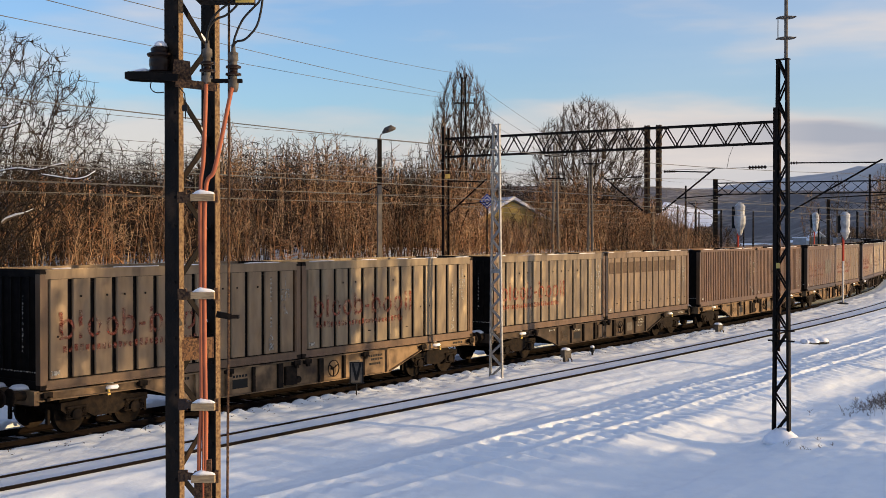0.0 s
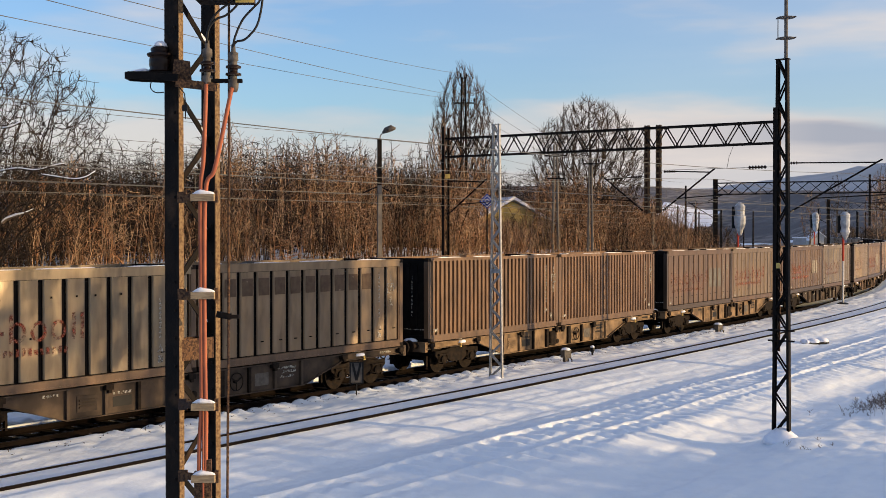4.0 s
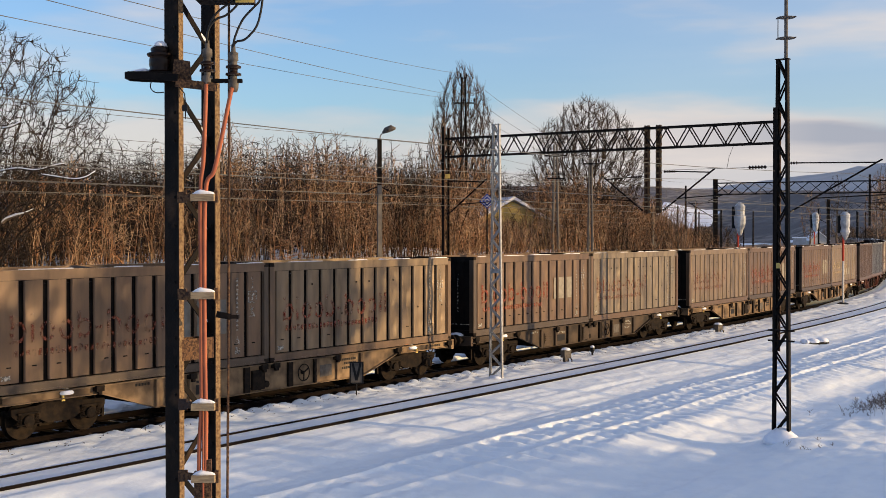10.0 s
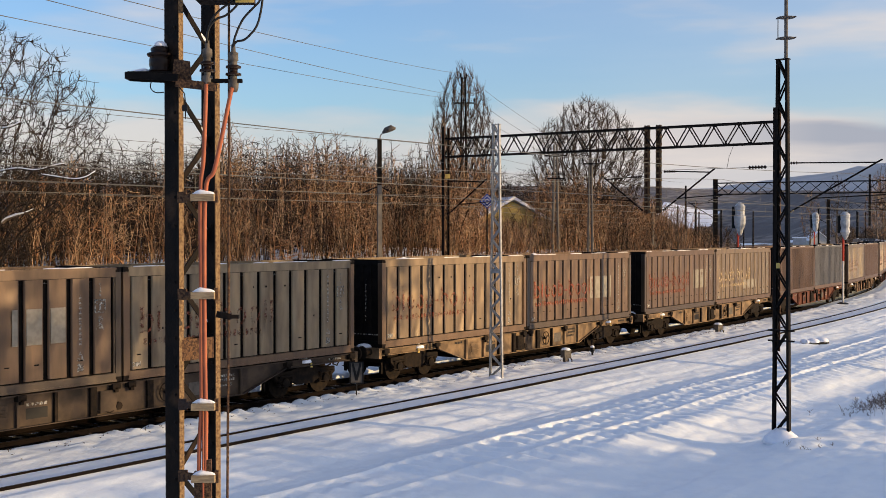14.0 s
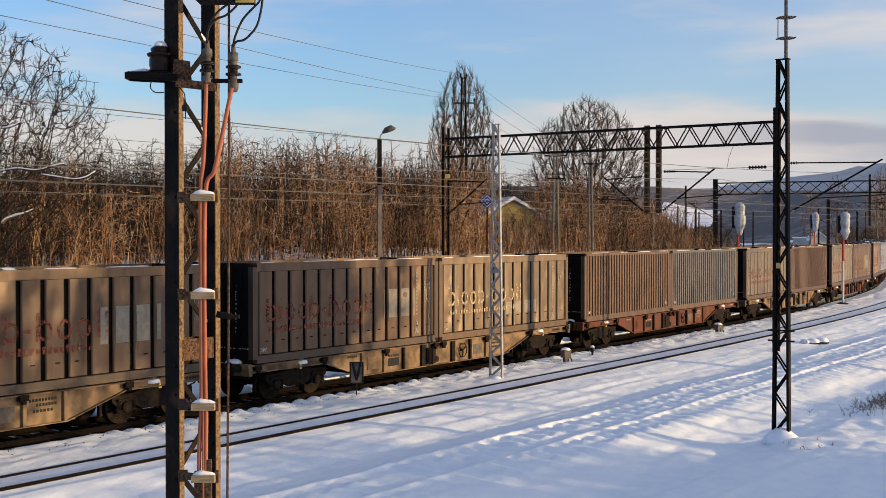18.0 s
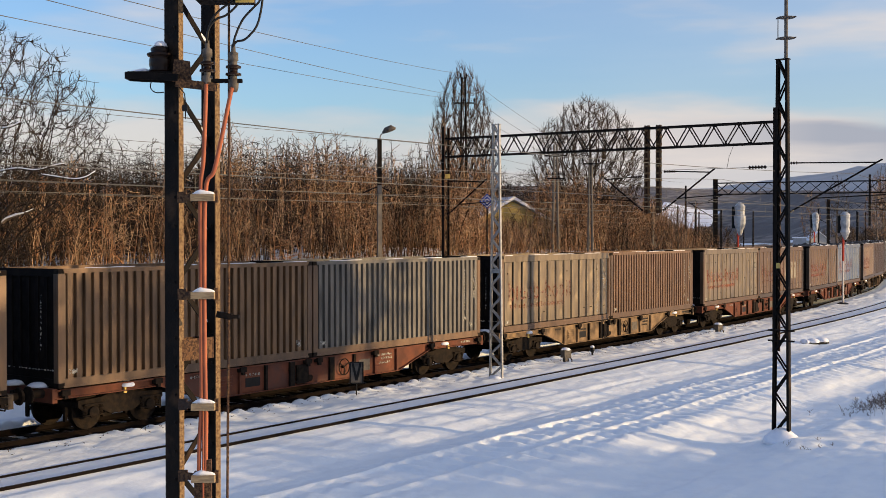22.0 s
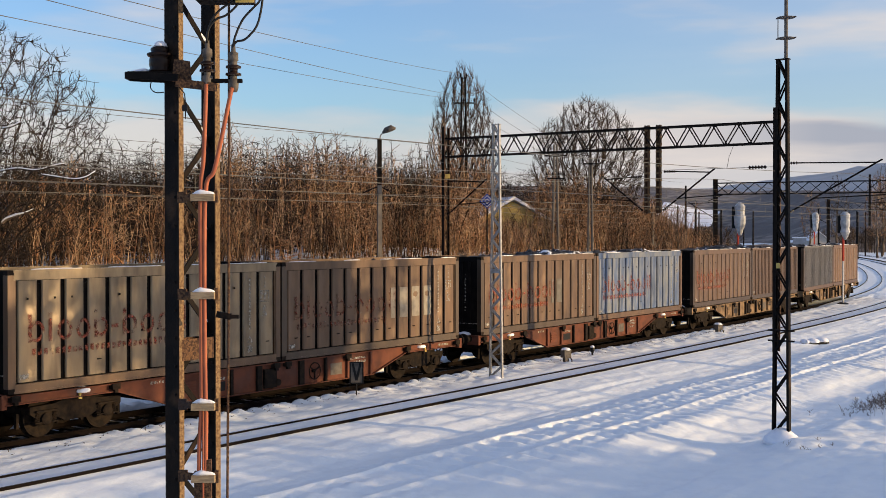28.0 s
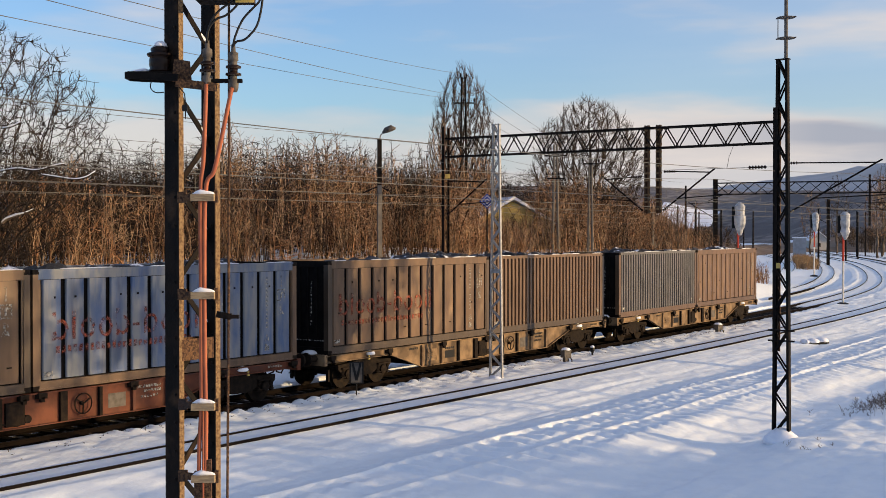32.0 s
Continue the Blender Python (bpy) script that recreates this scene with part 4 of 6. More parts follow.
# ---------------------------------------------------------------- masts and gantries
def lattice(g, base, top, w0, w1, across, n, bar=0.03, flange=(0.09, 0.05)):
    """Two upright legs joined by zigzag lacing in the plane of `across`."""
    base, top, across = Vector(base), Vector(top), Vector(across).normalized()
    for e in (-0.5, 0.5):
        g.beam(base + across * e * w0, top + across * e * w1, flange[0], flange[1], up=across)
    lace = Geo()
    for i in range(n):
        a, b = i / n, (i + 1) / n
        pa, pb = base.lerp(top, a), base.lerp(top, b)
        wa, wb = w0 + (w1 - w0) * a, w0 + (w1 - w0) * b
        e = 1 if i % 2 else -1
        lace.beam(pa + across * e * 0.5 * wa, pb - across * e * 0.5 * wb, bar, 0.012)
    return lace


def lattice_mast(name, label, at, high, w0, w1, turn, steel, n=14, flange=(0.10, 0.06), deep=0.18):
    """A mast of two channel legs with lacing on both faces. Its lacing lies in the plane across the turned x axis."""
    t = thing(name, label, "mast", at=pose(at[0], at[1], at[2], 0, 0, turn))
    for e in (-1, 1):
        g = Geo()
        # a channel: web and two flanges turned inwards
        for z0, z1, wa, wb in ((-0.4, high, w0, w1),):
            p0, p1 = Vector((e * wa / 2, 0, z0)), Vector((e * wb / 2, 0, z1))
            g.beam(p0, p1, deep, 0.012, up=(1, 0, 0))
        leg = part("leg", g, steel, t, "channel-section leg")
        for f in (-1, 1):
            o = Vector((-e * flange[0] / 2, f * deep / 2, 0))
            part("flange", Geo().beam(p0 + o, p1 + o, 0.012, flange[0], up=(1, 0, 0)), steel, leg)
    for f in (-1, 1):
        for i in range(n):
            a, b = i / n, (i + 1) / n
            wa, wb = w0 + (w1 - w0) * a, w0 + (w1 - w0) * b
            e = 1 if i % 2 else -1
            g = Geo().beam((e * 0.5 * (wa - 0.06), f * (deep / 2 + 0.008), a * high), (-e * 0.5 * (wb - 0.06), f * (deep / 2 + 0.008), b * high), 0.045, 0.01, up=(0, 1, 0))
            part("lacing_bar", g, steel, t)
    part("cap_plate", Geo().box((0, 0, high), (w1 + 0.06, deep + 0.04, 0.02)), steel, t)
    return t


def truss(p, q, z0, z1, steel, t, bay=1.0, name="truss", cross=False, thick=0.08):
    """A flat girder with upper and lower chords and diagonals between plan points p and q."""
    p, q = Vector((*p, 0)), Vector((*q, 0))
    d = (q - p)
    side = Vector((-d.y, d.x, 0)).normalized() * 0.2
    for sgn in (-1, 1):
        o = side * sgn
        for z in (z0, z1):
            part("chord", Geo().beam(p + o + Vector((0, 0, z)), q + o + Vector((0, 0, z)), thick, thick), steel, t)
        n = max(4, int(d.length / bay))
        for i in range(n):
            a, b = p + d * (i / n), p + d * ((i + 1) / n)
            if cross:
                m = [((a, z0), (b, z1)), ((a, z1), (b, z0))]
            else:
                m = [((a, z0), ((a + b) / 2, z1)), (((a + b) / 2, z1), (b, z0))]
            for (u, zu), (v, zv) in m:
                part("diagonal", Geo().beam(u + o + Vector((0, 0, zu)), v + o + Vector((0, 0, zv)), 0.045, 0.045), steel, t)


# gantry over the tracks
GL, GR = Vector((0.15, 60.3, 0)), Vector((14.12, 50.9, 0))
gdir = (GR - GL).normalized()
gturn = math.degrees(math.atan2(gdir.y, gdir.x))


def insulator(g, p, q, n=5, r=0.07, core=0.025):
    p, q = Vector(p), Vector(q)
    g.tube([p, q], core, 6)
    d = (q - p)
    for i in range(n):
        c = p + d * ((i + 0.5) / n)
        u = d.normalized() * (d.length / n * 0.3)
        g.tube([c - u, c - u * 0.2, c + u * 0.2, c + u], [core, r, r, core], 8)
    return g


def channel_mast(t, foot, high, width, steel, turn, name="leg", lace=True, z0=-0.4):
    """Two channels side by side, tied by lacing; added to thing t."""
    m = Matrix.Translation(foot) @ Matrix.Rotation(radians(turn), 4, "Z")
    for e in (-1, 1):
        g = Geo()
        x = e * width / 2
        g.beam(m @ Vector((x, 0, z0)), m @ Vector((x, 0, high)), 0.16, 0.012, up=m.to_3x3() @ Vector((1, 0, 0)))
        leg = part(name, g, steel, t)
        # flanges take a browner steel than the webs, painting in sunlit edges
        for f in (-1, 1):
            part("flange", Geo().beam(m @ Vector((x - e * 0.03, f * 0.08, z0)), m @ Vector((x - e * 0.03, f * 0.08, high)), 0.012, 0.07, up=m.to_3x3() @ Vector((1, 0, 0))), STEEL_RUST, leg)
    if lace:
        z = 0.3
        i = 0
        while z + 0.5 < high:
            for f in (-1, 1):
                e = (1 if i % 2 else -1) * f
                part("lacing_bar", Geo().beam(m @ Vector((e * width / 2, f * 0.09, z)), m @ Vector((-e * width / 2, f * 0.09, z + 0.5)), 0.04, 0.01, up=m.to_3x3() @ Vector((0, 1, 0))), steel, t)
            z += 0.5
            i += 1


gantry = thing("overhead_line_gantry", "dark steel overhead line gantry spanning the tracks", "gantry")
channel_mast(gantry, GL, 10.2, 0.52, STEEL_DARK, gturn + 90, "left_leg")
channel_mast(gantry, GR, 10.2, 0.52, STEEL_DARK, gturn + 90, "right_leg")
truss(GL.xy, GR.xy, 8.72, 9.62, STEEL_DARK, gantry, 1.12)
DROP = GL.lerp(GR, 0.664)
for k in (-0.28, 0.28):
    channel_mast(gantry, DROP + gdir * k, 9.75, 0.20, STEEL_DARK, gturn, "drop_post", lace=False, z0=5.8)
# pale battens paint the sunlit faces onto the dark drop posts
for k, f in ((-0.28, 0.1), (0.28, -0.1)):
    g = Geo()
    for z in np.arange(6.0, 9.6, 0.32):
        g.box(DROP + gdir * k + Vector((0, 0, z)), (0.25, 0.21, 0.07))
    part("batten", g, FLECKED, gantry, "rusty batten plates, coloured pale as if sunlit")
part("yellow_plate", Geo().box(GL + Vector((0.05, -0.2, 7.75)), (0.3, 0.03, 0.22)), YELLOW, gantry, "small yellow plate")


def cantilever(label, root, way, reach, z_low, z_high, sign=1):
    """A bracket: a level tie with an insulator, a sloping strut and a steady arm."""
    c = thing("cantilever_bracket", label, "bracket")
    way = Vector(way).normalized()
    root = Vector(root)
    tip = root + way * reach
    a, b = root + Vector((0, 0, z_high)), tip + Vector((0, 0, z_high - 0.08))
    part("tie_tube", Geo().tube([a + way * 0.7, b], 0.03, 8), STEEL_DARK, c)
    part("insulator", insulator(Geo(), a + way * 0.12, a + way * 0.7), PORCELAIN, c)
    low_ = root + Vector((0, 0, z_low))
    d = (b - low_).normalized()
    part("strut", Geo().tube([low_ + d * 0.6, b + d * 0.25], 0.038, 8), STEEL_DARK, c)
    part("insulator", insulator(Geo(), low_ + d * 0.1, low_ + d * 0.6), PORCELAIN, c)
    e = low_.lerp(b, 0.35)
    part("steady_arm", Geo().tube([e, e + way * (reach * 0.9) + Vector((0, 0, 0.12))], 0.024, 6).tube([e + way * reach * 0.9 + Vector((0, 0, 0.12)), e + way * reach * 0.6 + Vector((0, 0, -0.15))], 0.016, 6), STEEL_DARK, c)
    return c


cantilever("dark bracket holding the wire from the gantry drop post", DROP + gdir * 0.4, gdir, 2.3, 5.85, 7.65)
cantilever("dark bracket holding the wire over the loaded track", DROP - gdir * 0.4, -gdir, 1.9, 5.85, 7.45)
cantilever("dark bracket on the far gantry leg", GL, gdir, 2.2, 5.75, 7.5)
cantilever("dark bracket reaching out over the disused track", GR + gdir * 0.2, gdir, 3.9, 5.6, 7.85)

# silver mast between the tracks
SM = Vector((1.81, 40.9, 0))
silver = lattice_mast("lattice_mast", "slim galvanised lattice mast standing in the snow between two tracks", SM, 8.6, 0.54, 0.27, -35.5, GALV, 22, (0.045, 0.05), 0.085)
part("tie_plate", Geo().box((0, 0, 3.62), (0.42, 0.12, 0.13)), GALV, silver)
part("foundation", Geo().lathe((0, 0, -0.3), [(0, 0.30), (0.28, 0.27), (0.36, 0.20), (0.38, 0.06)], 18), SNOWCAP, silver, "snow-covered concrete foot", smooth=True)

# black lattice mast with antenna
RM = Vector((8.23, 29.2, 0.0))
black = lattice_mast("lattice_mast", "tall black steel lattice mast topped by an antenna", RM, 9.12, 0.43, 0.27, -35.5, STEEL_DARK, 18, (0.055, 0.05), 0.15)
g = Geo().tube([(0.08, 0, 9.1), (0.08, 0, 10.55)], 0.045, 8).tube([(0.08, 0, 10.5), (0.08, 0, 11.0)], 0.012, 5)
for z in (9.62, 10.12):
    g.tube([(0.08 + 0.2 * math.cos(a), 0.2 * math.sin(a), z) for a in np.linspace(0, 2 * math.pi, 13)], 0.014, 5, caps=False)
    g.beam((-0.17, 0, z), (0.33, 0, z), 0.03)
    g.beam((0.08, -0.2, z), (0.08, 0.2, z), 0.03)
g.tube([(-0.12, 0, 9.62), (-0.12, 0, 10.12)], 0.012, 5)
part("antenna", g, GREYFIT, black, "slim grey antenna with two ring frames")
part("number_plate", Geo().box((-0.06, -0.1, 4.12), (0.09, 0.02, 0.13)), YELLOW, black, "small pale yellow plate")
part("snow_foot", Geo().lathe((0, 0, -0.2), [(0, 0.46), (0.16, 0.40), (0.28, 0.26), (0.36, 0.14), (0.38, 0.04)], 28), SNOWCAP, black, "heap of snow round the foot", smooth=True)
part("tie_bar", Geo().beam((-0.3, -0.1, 2.55), (0.35, -0.1, 2.55), 0.04).beam((-0.3, -0.1, 2.3), (0.35, -0.1, 2.3), 0.04), STEEL_DARK, black)
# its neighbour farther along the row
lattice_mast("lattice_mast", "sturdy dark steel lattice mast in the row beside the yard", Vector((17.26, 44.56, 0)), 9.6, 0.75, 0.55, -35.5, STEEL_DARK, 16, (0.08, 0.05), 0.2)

# ---------------------------------------------------------------- the near cable mast
TT = Vector((math.cos(0.9518), math.sin(0.9518), 0))      # along the tracks
NN = Vector((math.sin(0.9518), -math.cos(0.9518), 0))     # towards the camera's side
NEAR = Vector((-2.203, 10.0, 0))
near = thing("cable_mast", "rusty steel mast of two channels carrying red cables and porcelain insulators", "mast", at=Matrix.Translation(NEAR))


def mast_point(a, b, z):
    return TT * a + NN * b + Vector((0, 0, z))


# webs are coloured dark and flanges pale to paint the side light
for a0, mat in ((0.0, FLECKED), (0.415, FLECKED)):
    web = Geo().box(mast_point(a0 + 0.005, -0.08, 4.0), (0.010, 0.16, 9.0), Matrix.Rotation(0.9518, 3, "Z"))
    leg = part("leg", web, STEEL_DARK, near, "channel web coloured dark as if shaded")
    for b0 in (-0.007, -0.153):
        part("flange", Geo().box(mast_point(a0 + 0.037, b0, 4.0), (0.054, 0.014, 9.0), Matrix.Rotation(0.9518, 3, "Z")), mat, leg, "rust-flecked flange, coloured pale as if sunlit")
    g = Geo()
    for z in np.arange(-0.2, 8.4, 0.235):
        g.lathe(mast_point(a0 - 0.004, -0.03, z), [(-0.012, 0.004), (0.012, 0.012)], 6)
    part("rivet_row", g, STEEL_DARK, leg)
for row, b0 in ((0, -0.08),):
    z = 0.1
    i = row
    while z < 8.2:
        e = i % 2
        pa, pb = mast_point(0.06 if e else 0.42, b0, z), mast_point(0.42 if e else 0.06, b0, z + 0.40)
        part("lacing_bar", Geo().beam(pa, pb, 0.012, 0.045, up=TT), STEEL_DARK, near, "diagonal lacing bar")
        if row == 0 and i % 2 == 0:
            m0 = pa.lerp(pb, 0.25 if not e else 0.75)
            part("snow_cap", Geo().tube([pa.lerp(pb, k) + Vector((0, 0, 0.022)) for k in (0.05, 0.12, 0.2, 0.26)], [0.006, 0.014, 0.012, 0.005], 6), SNOWCAP, near, "snow lying on a lacing bar", smooth=True)
        z += 0.40
        i += 1
for z in (3.93, 7.4):
    part("batten_plate", Geo().box(mast_point(0.22, -0.004, z), (0.36, 0.012, 0.18), Matrix.Rotation(0.9518, 3, "Z")).box(mast_point(0.22, -0.15, z), (0.36, 0.012, 0.18), Matrix.Rotation(0.9518, 3, "Z")), STEEL_RUST, near, "rust-speckled batten plate")


def eased(pts, n=5):
    """A smooth curve through the points."""
    pts = [Vector(p) for p in pts]
    ext = [pts[0] * 2 - pts[1]] + pts + [pts[-1] * 2 - pts[-2]]
    made = []
    for i in range(1, len(ext) - 2):
        p0, p1, p2, p3 = ext[i - 1:i + 3]
        for k in range(n):
            t = k / n
            made.append(0.5 * (2 * p1 + (p2 - p0) * t + (2 * p0 - 5 * p1 + 4 * p2 - p3) * t * t + (3 * p1 - p0 - 3 * p2 + p3) * t ** 3))
    return made + [pts[-1]]


def face(x, z, y=9.93):
    """A point on the cable side of the mast, given across the view and up."""
    return Vector((x, y, z)) - NEAR


# bracket with the post insulator
tray = Geo().beam(face(-2.625, 6.215, 10.14), face(-2.17, 6.185, 10.06), 0.02, 0.055).beam(face(-2.625, 6.215, 9.96), face(-2.17, 6.185, 9.88), 0.02, 0.055)
tray.beam(face(-2.62, 6.215, 9.955), face(-2.62, 6.215, 10.145), 0.02, 0.055).beam(face(-2.60, 6.242, 10.05), face(-2.22, 6.235, 10.0), 0.17, 0.012)
part("bracket", tray, STEEL_DARK, near, "dark steel tray carrying the insulator")
part("bracket_arm", Geo().beam(face(-2.19, 6.145, 9.9), face(-1.86, 6.105, 9.88), 0.05, 0.065), STEEL_RUST, near, "rusty cross arm")
part("gusset_plate", Geo().prism([(0, 0), (0.165, 0), (0.15, 0.17), (0.02, 0.19)], -0.006, 0.006), STEEL_RUST, near, at=Matrix.Translation(face(-2.235, 6.155, 9.93)))
part("cable_arm", Geo().box(face(-1.80, 6.16, 9.9), (0.30, 0.05, 0.03)), STEEL_DARK, near)
ins = part("post_insulator", Geo().lathe(face(-2.36, 6.25, 10.05), [(0, 0.085), (0.02, 0.09), (0.03, 0.082), (0.05, 0.088), (0.10, 0.09), (0.125, 0.082), (0.13, 0.098), (0.145, 0.108), (0.155, 0.106), (0.165, 0.07), (0.185, 0.078), (0.20, 0.074), (0.21, 0.05), (0.22, 0.02)], 24), PORCELAIN, near, "ribbed dark porcelain post insulator", smooth=True)
part("snow_cap", Geo().lathe(face(-2.355, 6.465, 10.05), [(0, 0.058), (0.02, 0.052), (0.04, 0.03), (0.047, 0.008)], 12), SNOWCAP, ins, "cap of snow", smooth=True)
part("snow_cap", Geo().tube([face(-2.61, 6.255, 10.05), face(-2.55, 6.26, 10.05), face(-2.49, 6.265, 10.05), face(-2.45, 6.26, 10.05)], [0.006, 0.016, 0.022, 0.008], 8), SNOWCAP, near, "snow on the bracket", smooth=True)
part("bond_wire", Geo().tube(eased([face(-2.40, 6.17), face(-2.41, 6.11), face(-2.37, 6.07), face(-2.30, 6.07)]), 0.005, 5).tube([face(-2.18, 6.12), face(-2.13, 6.06), face(-2.12, 5.95), face(-2.125, 5.85)], 0.005, 5).box(face(-2.128, 5.94), (0.04, 0.03, 0.05)), BLACK_RUBBER, near)
# two cable ends with their red cables
for x0, z0, pts in ((-1.935, 6.13, [(-1.937, 6.13), (-1.945, 5.9), (-1.962, 5.5), (-1.985, 5.25), (-1.985, 4.4), (-1.982, 3.6), (-1.985, 3.45), (-2.0, 3.2), (-2.005, 2.95)]),
                    (-1.722, 6.10, [(-1.728, 6.10), (-1.80, 5.75), (-1.875, 5.42), (-1.945, 5.25), (-1.957, 4.4), (-1.950, 3.6), (-1.945, 3.4), (-1.95, 3.0), (-1.952, 2.9)])):
    end = part("cable_end", Geo().lathe(face(x0, z0, 9.9), [(-0.03, 0.03), (0.0, 0.042), (0.07, 0.045), (0.075, 0.03), (0.10, 0.03), (0.105, 0.062), (0.12, 0.06), (0.13, 0.032), (0.16, 0.034), (0.165, 0.060), (0.18, 0.058), (0.19, 0.035), (0.22, 0.03), (0.225, 0.042), (0.29, 0.040), (0.30, 0.02), (0.36, 0.016)], 16), GREYFIT, near, "dark grey cable end with brown sheds", smooth=True)
    part("shed", Geo().lathe(face(x0, z0, 9.9), [(0.10, 0.034), (0.106, 0.066), (0.122, 0.064), (0.13, 0.035), (0.16, 0.036), (0.166, 0.064), (0.182, 0.062), (0.19, 0.036)], 16), PORCELAIN, end, "brown porcelain shed", smooth=True)
    part("cable", Geo().tube(eased([face(x, z, 9.86) for x, z in pts]), 0.0175, 10), COPPER_CABLE, near, "orange-red sheathed cable", smooth=True)
part("cable", Geo().tube([face(-1.968, z, 9.85) for z in (3.5, 3.0, 2.2)], 0.010, 8), COPPER_CABLE, near, "thin orange-red cable", smooth=True)
part("cable_guard", Geo().box(face(-2.01, 2.2, 9.88), (0.07, 0.05, 1.5)).box(face(-1.935, 2.25, 9.87), (0.06, 0.05, 1.6)), STEEL_RUST, near, "rusty guard channels round the cable foot")
for loop in ([(-1.935, 6.47), (-1.93, 6.55), (-1.88, 6.68), (-1.80, 6.76), (-1.70, 6.82), (-1.62, 6.92)],
             [(-1.935, 6.47), (-1.92, 6.58), (-1.86, 6.66), (-1.77, 6.70), (-1.67, 6.80), (-1.60, 6.95)],
             [(-1.722, 6.44), (-1.69, 6.48), (-1.62, 6.50), (-1.53, 6.60), (-1.49, 6.74), (-1.47, 6.90)],
             [(-1.722, 6.44), (-1.70, 6.53), (-1.64, 6.66), (-1.55, 6.76), (-1.50, 6.82), (-1.48, 6.95)]):
    part("jumper_cable", Geo().tube(eased([face(x, z, 9.88) for x, z in loop]), 0.0095, 7), BLACK_RUBBER, near, "black looped cable", smooth=True)
part("head_frame", Geo().box(face(-1.80, 6.87, 9.95), (0.46, 0.30, 0.10)), STEEL_DARK, near)
part("head_plate", Geo().box(face(-1.62, 6.84, 9.86), (0.15, 0.02, 0.09)), YELLOW, near, "yellow plate at the top")
for z in (5.20, 4.40, 3.49, 2.90):
    cl = part("cable_clamp", Geo().box(face(-1.96, z, 9.84), (0.19, 0.11, 0.055)), CLAMPWOOD, near, "pale wooden cable clamp")
    part("clamp_arm", Geo().beam(face(-2.15, z + 0.005, 9.93), face(-1.99, z, 9.86), 0.05, 0.05).box(face(-2.15, z + 0.005, 9.92), (0.07, 0.05, 0.09)), STEEL_RUST, cl)
    part("clamp_bolt", Geo().box(face(-1.86, z + 0.01, 9.86), (0.03, 0.04, 0.10)), STEEL_RUST, cl)
    part("snow_cap", Geo().tube([face(-2.05, z + 0.026, 9.84), face(-2.02, z + 0.032, 9.84), face(-1.985, z + 0.040, 9.84), face(-1.945, z + 0.036, 9.84), face(-1.91, z + 0.034, 9.84), face(-1.88, z + 0.03, 9.84), face(-1.868, z + 0.026, 9.84)], [0.006, 0.020, 0.028, 0.022, 0.020, 0.014, 0.005], 14), SNOWCAP, cl, "heap of snow on the clamp", smooth=True)
rod = thing("earthing_rod", "thin rusty rod running down beside the cable mast", "rod", at=Matrix.Translation(NEAR))
part("rod_pipe", Geo().tube([face(-1.762, 7.0), face(-1.765, 5.6), face(-1.772, 4.2), face(-1.785, 2.7), face(-1.79, -0.3)], 0.011, 8), STEEL_RUST, rod)
part("rod_bracket", Geo().beam(face(-1.87, 4.24), face(-1.75, 4.22), 0.04, 0.05).box(face(-1.735, 4.22), (0.10, 0.05, 0.03)), STEEL_DARK, rod)


# ---------------------------------------------------------------- poles, lamps, signals and small trackside things
def place(x, y, z=0.0):
    return Vector((x, y, z))


def h_xy(x, y):
    """Snow height near the tracks at a plan point."""
    k = int(np.argmin((LINE_X - x) ** 2 + (LINE_Y - y) ** 2))
    a = ANGLE[k]
    return h_at(S_GRID[k], (x - LINE_X[k]) * math.sin(a) - (y - LINE_Y[k]) * math.cos(a))


lx, ly = -2.90, 55.0
lz = h_xy(lx, ly)
lamp = thing("street_lamp", "tall weathered lamp post with a drooping grey lamp head", "lamp post", at=pose(lx, ly, 0))
part("post", Geo().box((0, 0, (lz + 6.6) / 2), (0.20, 0.20, 7.6 - lz), Matrix.Rotation(radians(18), 3, "Z")), CONCRETE, lamp, "weathered concrete post")
part("post_head", Geo().box((0, 0, 8.1), (0.17, 0.17, 2.2), Matrix.Rotation(radians(18), 3, "Z")), STEEL_DARK, lamp, "dark upper post")
part("arm", Geo().tube([(0, 0, 9.1), (0.05, -0.02, 9.38), (0.2, -0.05, 9.52)], 0.03, 7), GALV, lamp)
part("lamp_head", Geo().tube([(0.15, -0.05, 9.48), (0.3, -0.06, 9.60), (0.55, -0.08, 9.70), (0.74, -0.1, 9.68)], [0.05, 0.14, 0.15, 0.05], 8), GREYFIT, lamp, "grey drooping lantern", smooth=True)
part("brace", Geo().tube([(-0.75, 0, 6.75), (-0.3, 0, 6.95), (0, 0, 7.05), (0.45, 0, 6.85)], 0.03, 6), STEEL_DARK, lamp)


def plain_pole(name, label, x, y, top, r0, r1, mat, extra=None, twin=0.0):
    z0 = h_xy(x, y)
    t = thing(name, label, "pole", at=pose(x, y, 0))
    for e in ((-1, 1) if twin else (0,)):
        part("shaft", Geo().tube([(e * twin, 0, z0 - 0.5), (e * twin * 0.4, 0, top)], [r0, r1], 9), mat, t)
    if extra:
        extra(t)
    return t


def cross_arms(rows, mat=STEEL_DARK):
    def add(t):
        for z, half, n in rows:
            part("cross_arm", Geo().beam((-half, -0.1, z), (half, -0.1, z), 0.07, 0.09), mat, t)
            for k in range(n):
                x = -half + 2 * half * k / max(1, n - 1)
                part("insulator", Geo().lathe((x, -0.1, z + 0.04), [(0, 0.03), (0.08, 0.03), (0.1, 0.07), (0.16, 0.075), (0.2, 0.07), (0.26, 0.05), (0.34, 0.03)], 8), PORCELAIN, t)
    return add


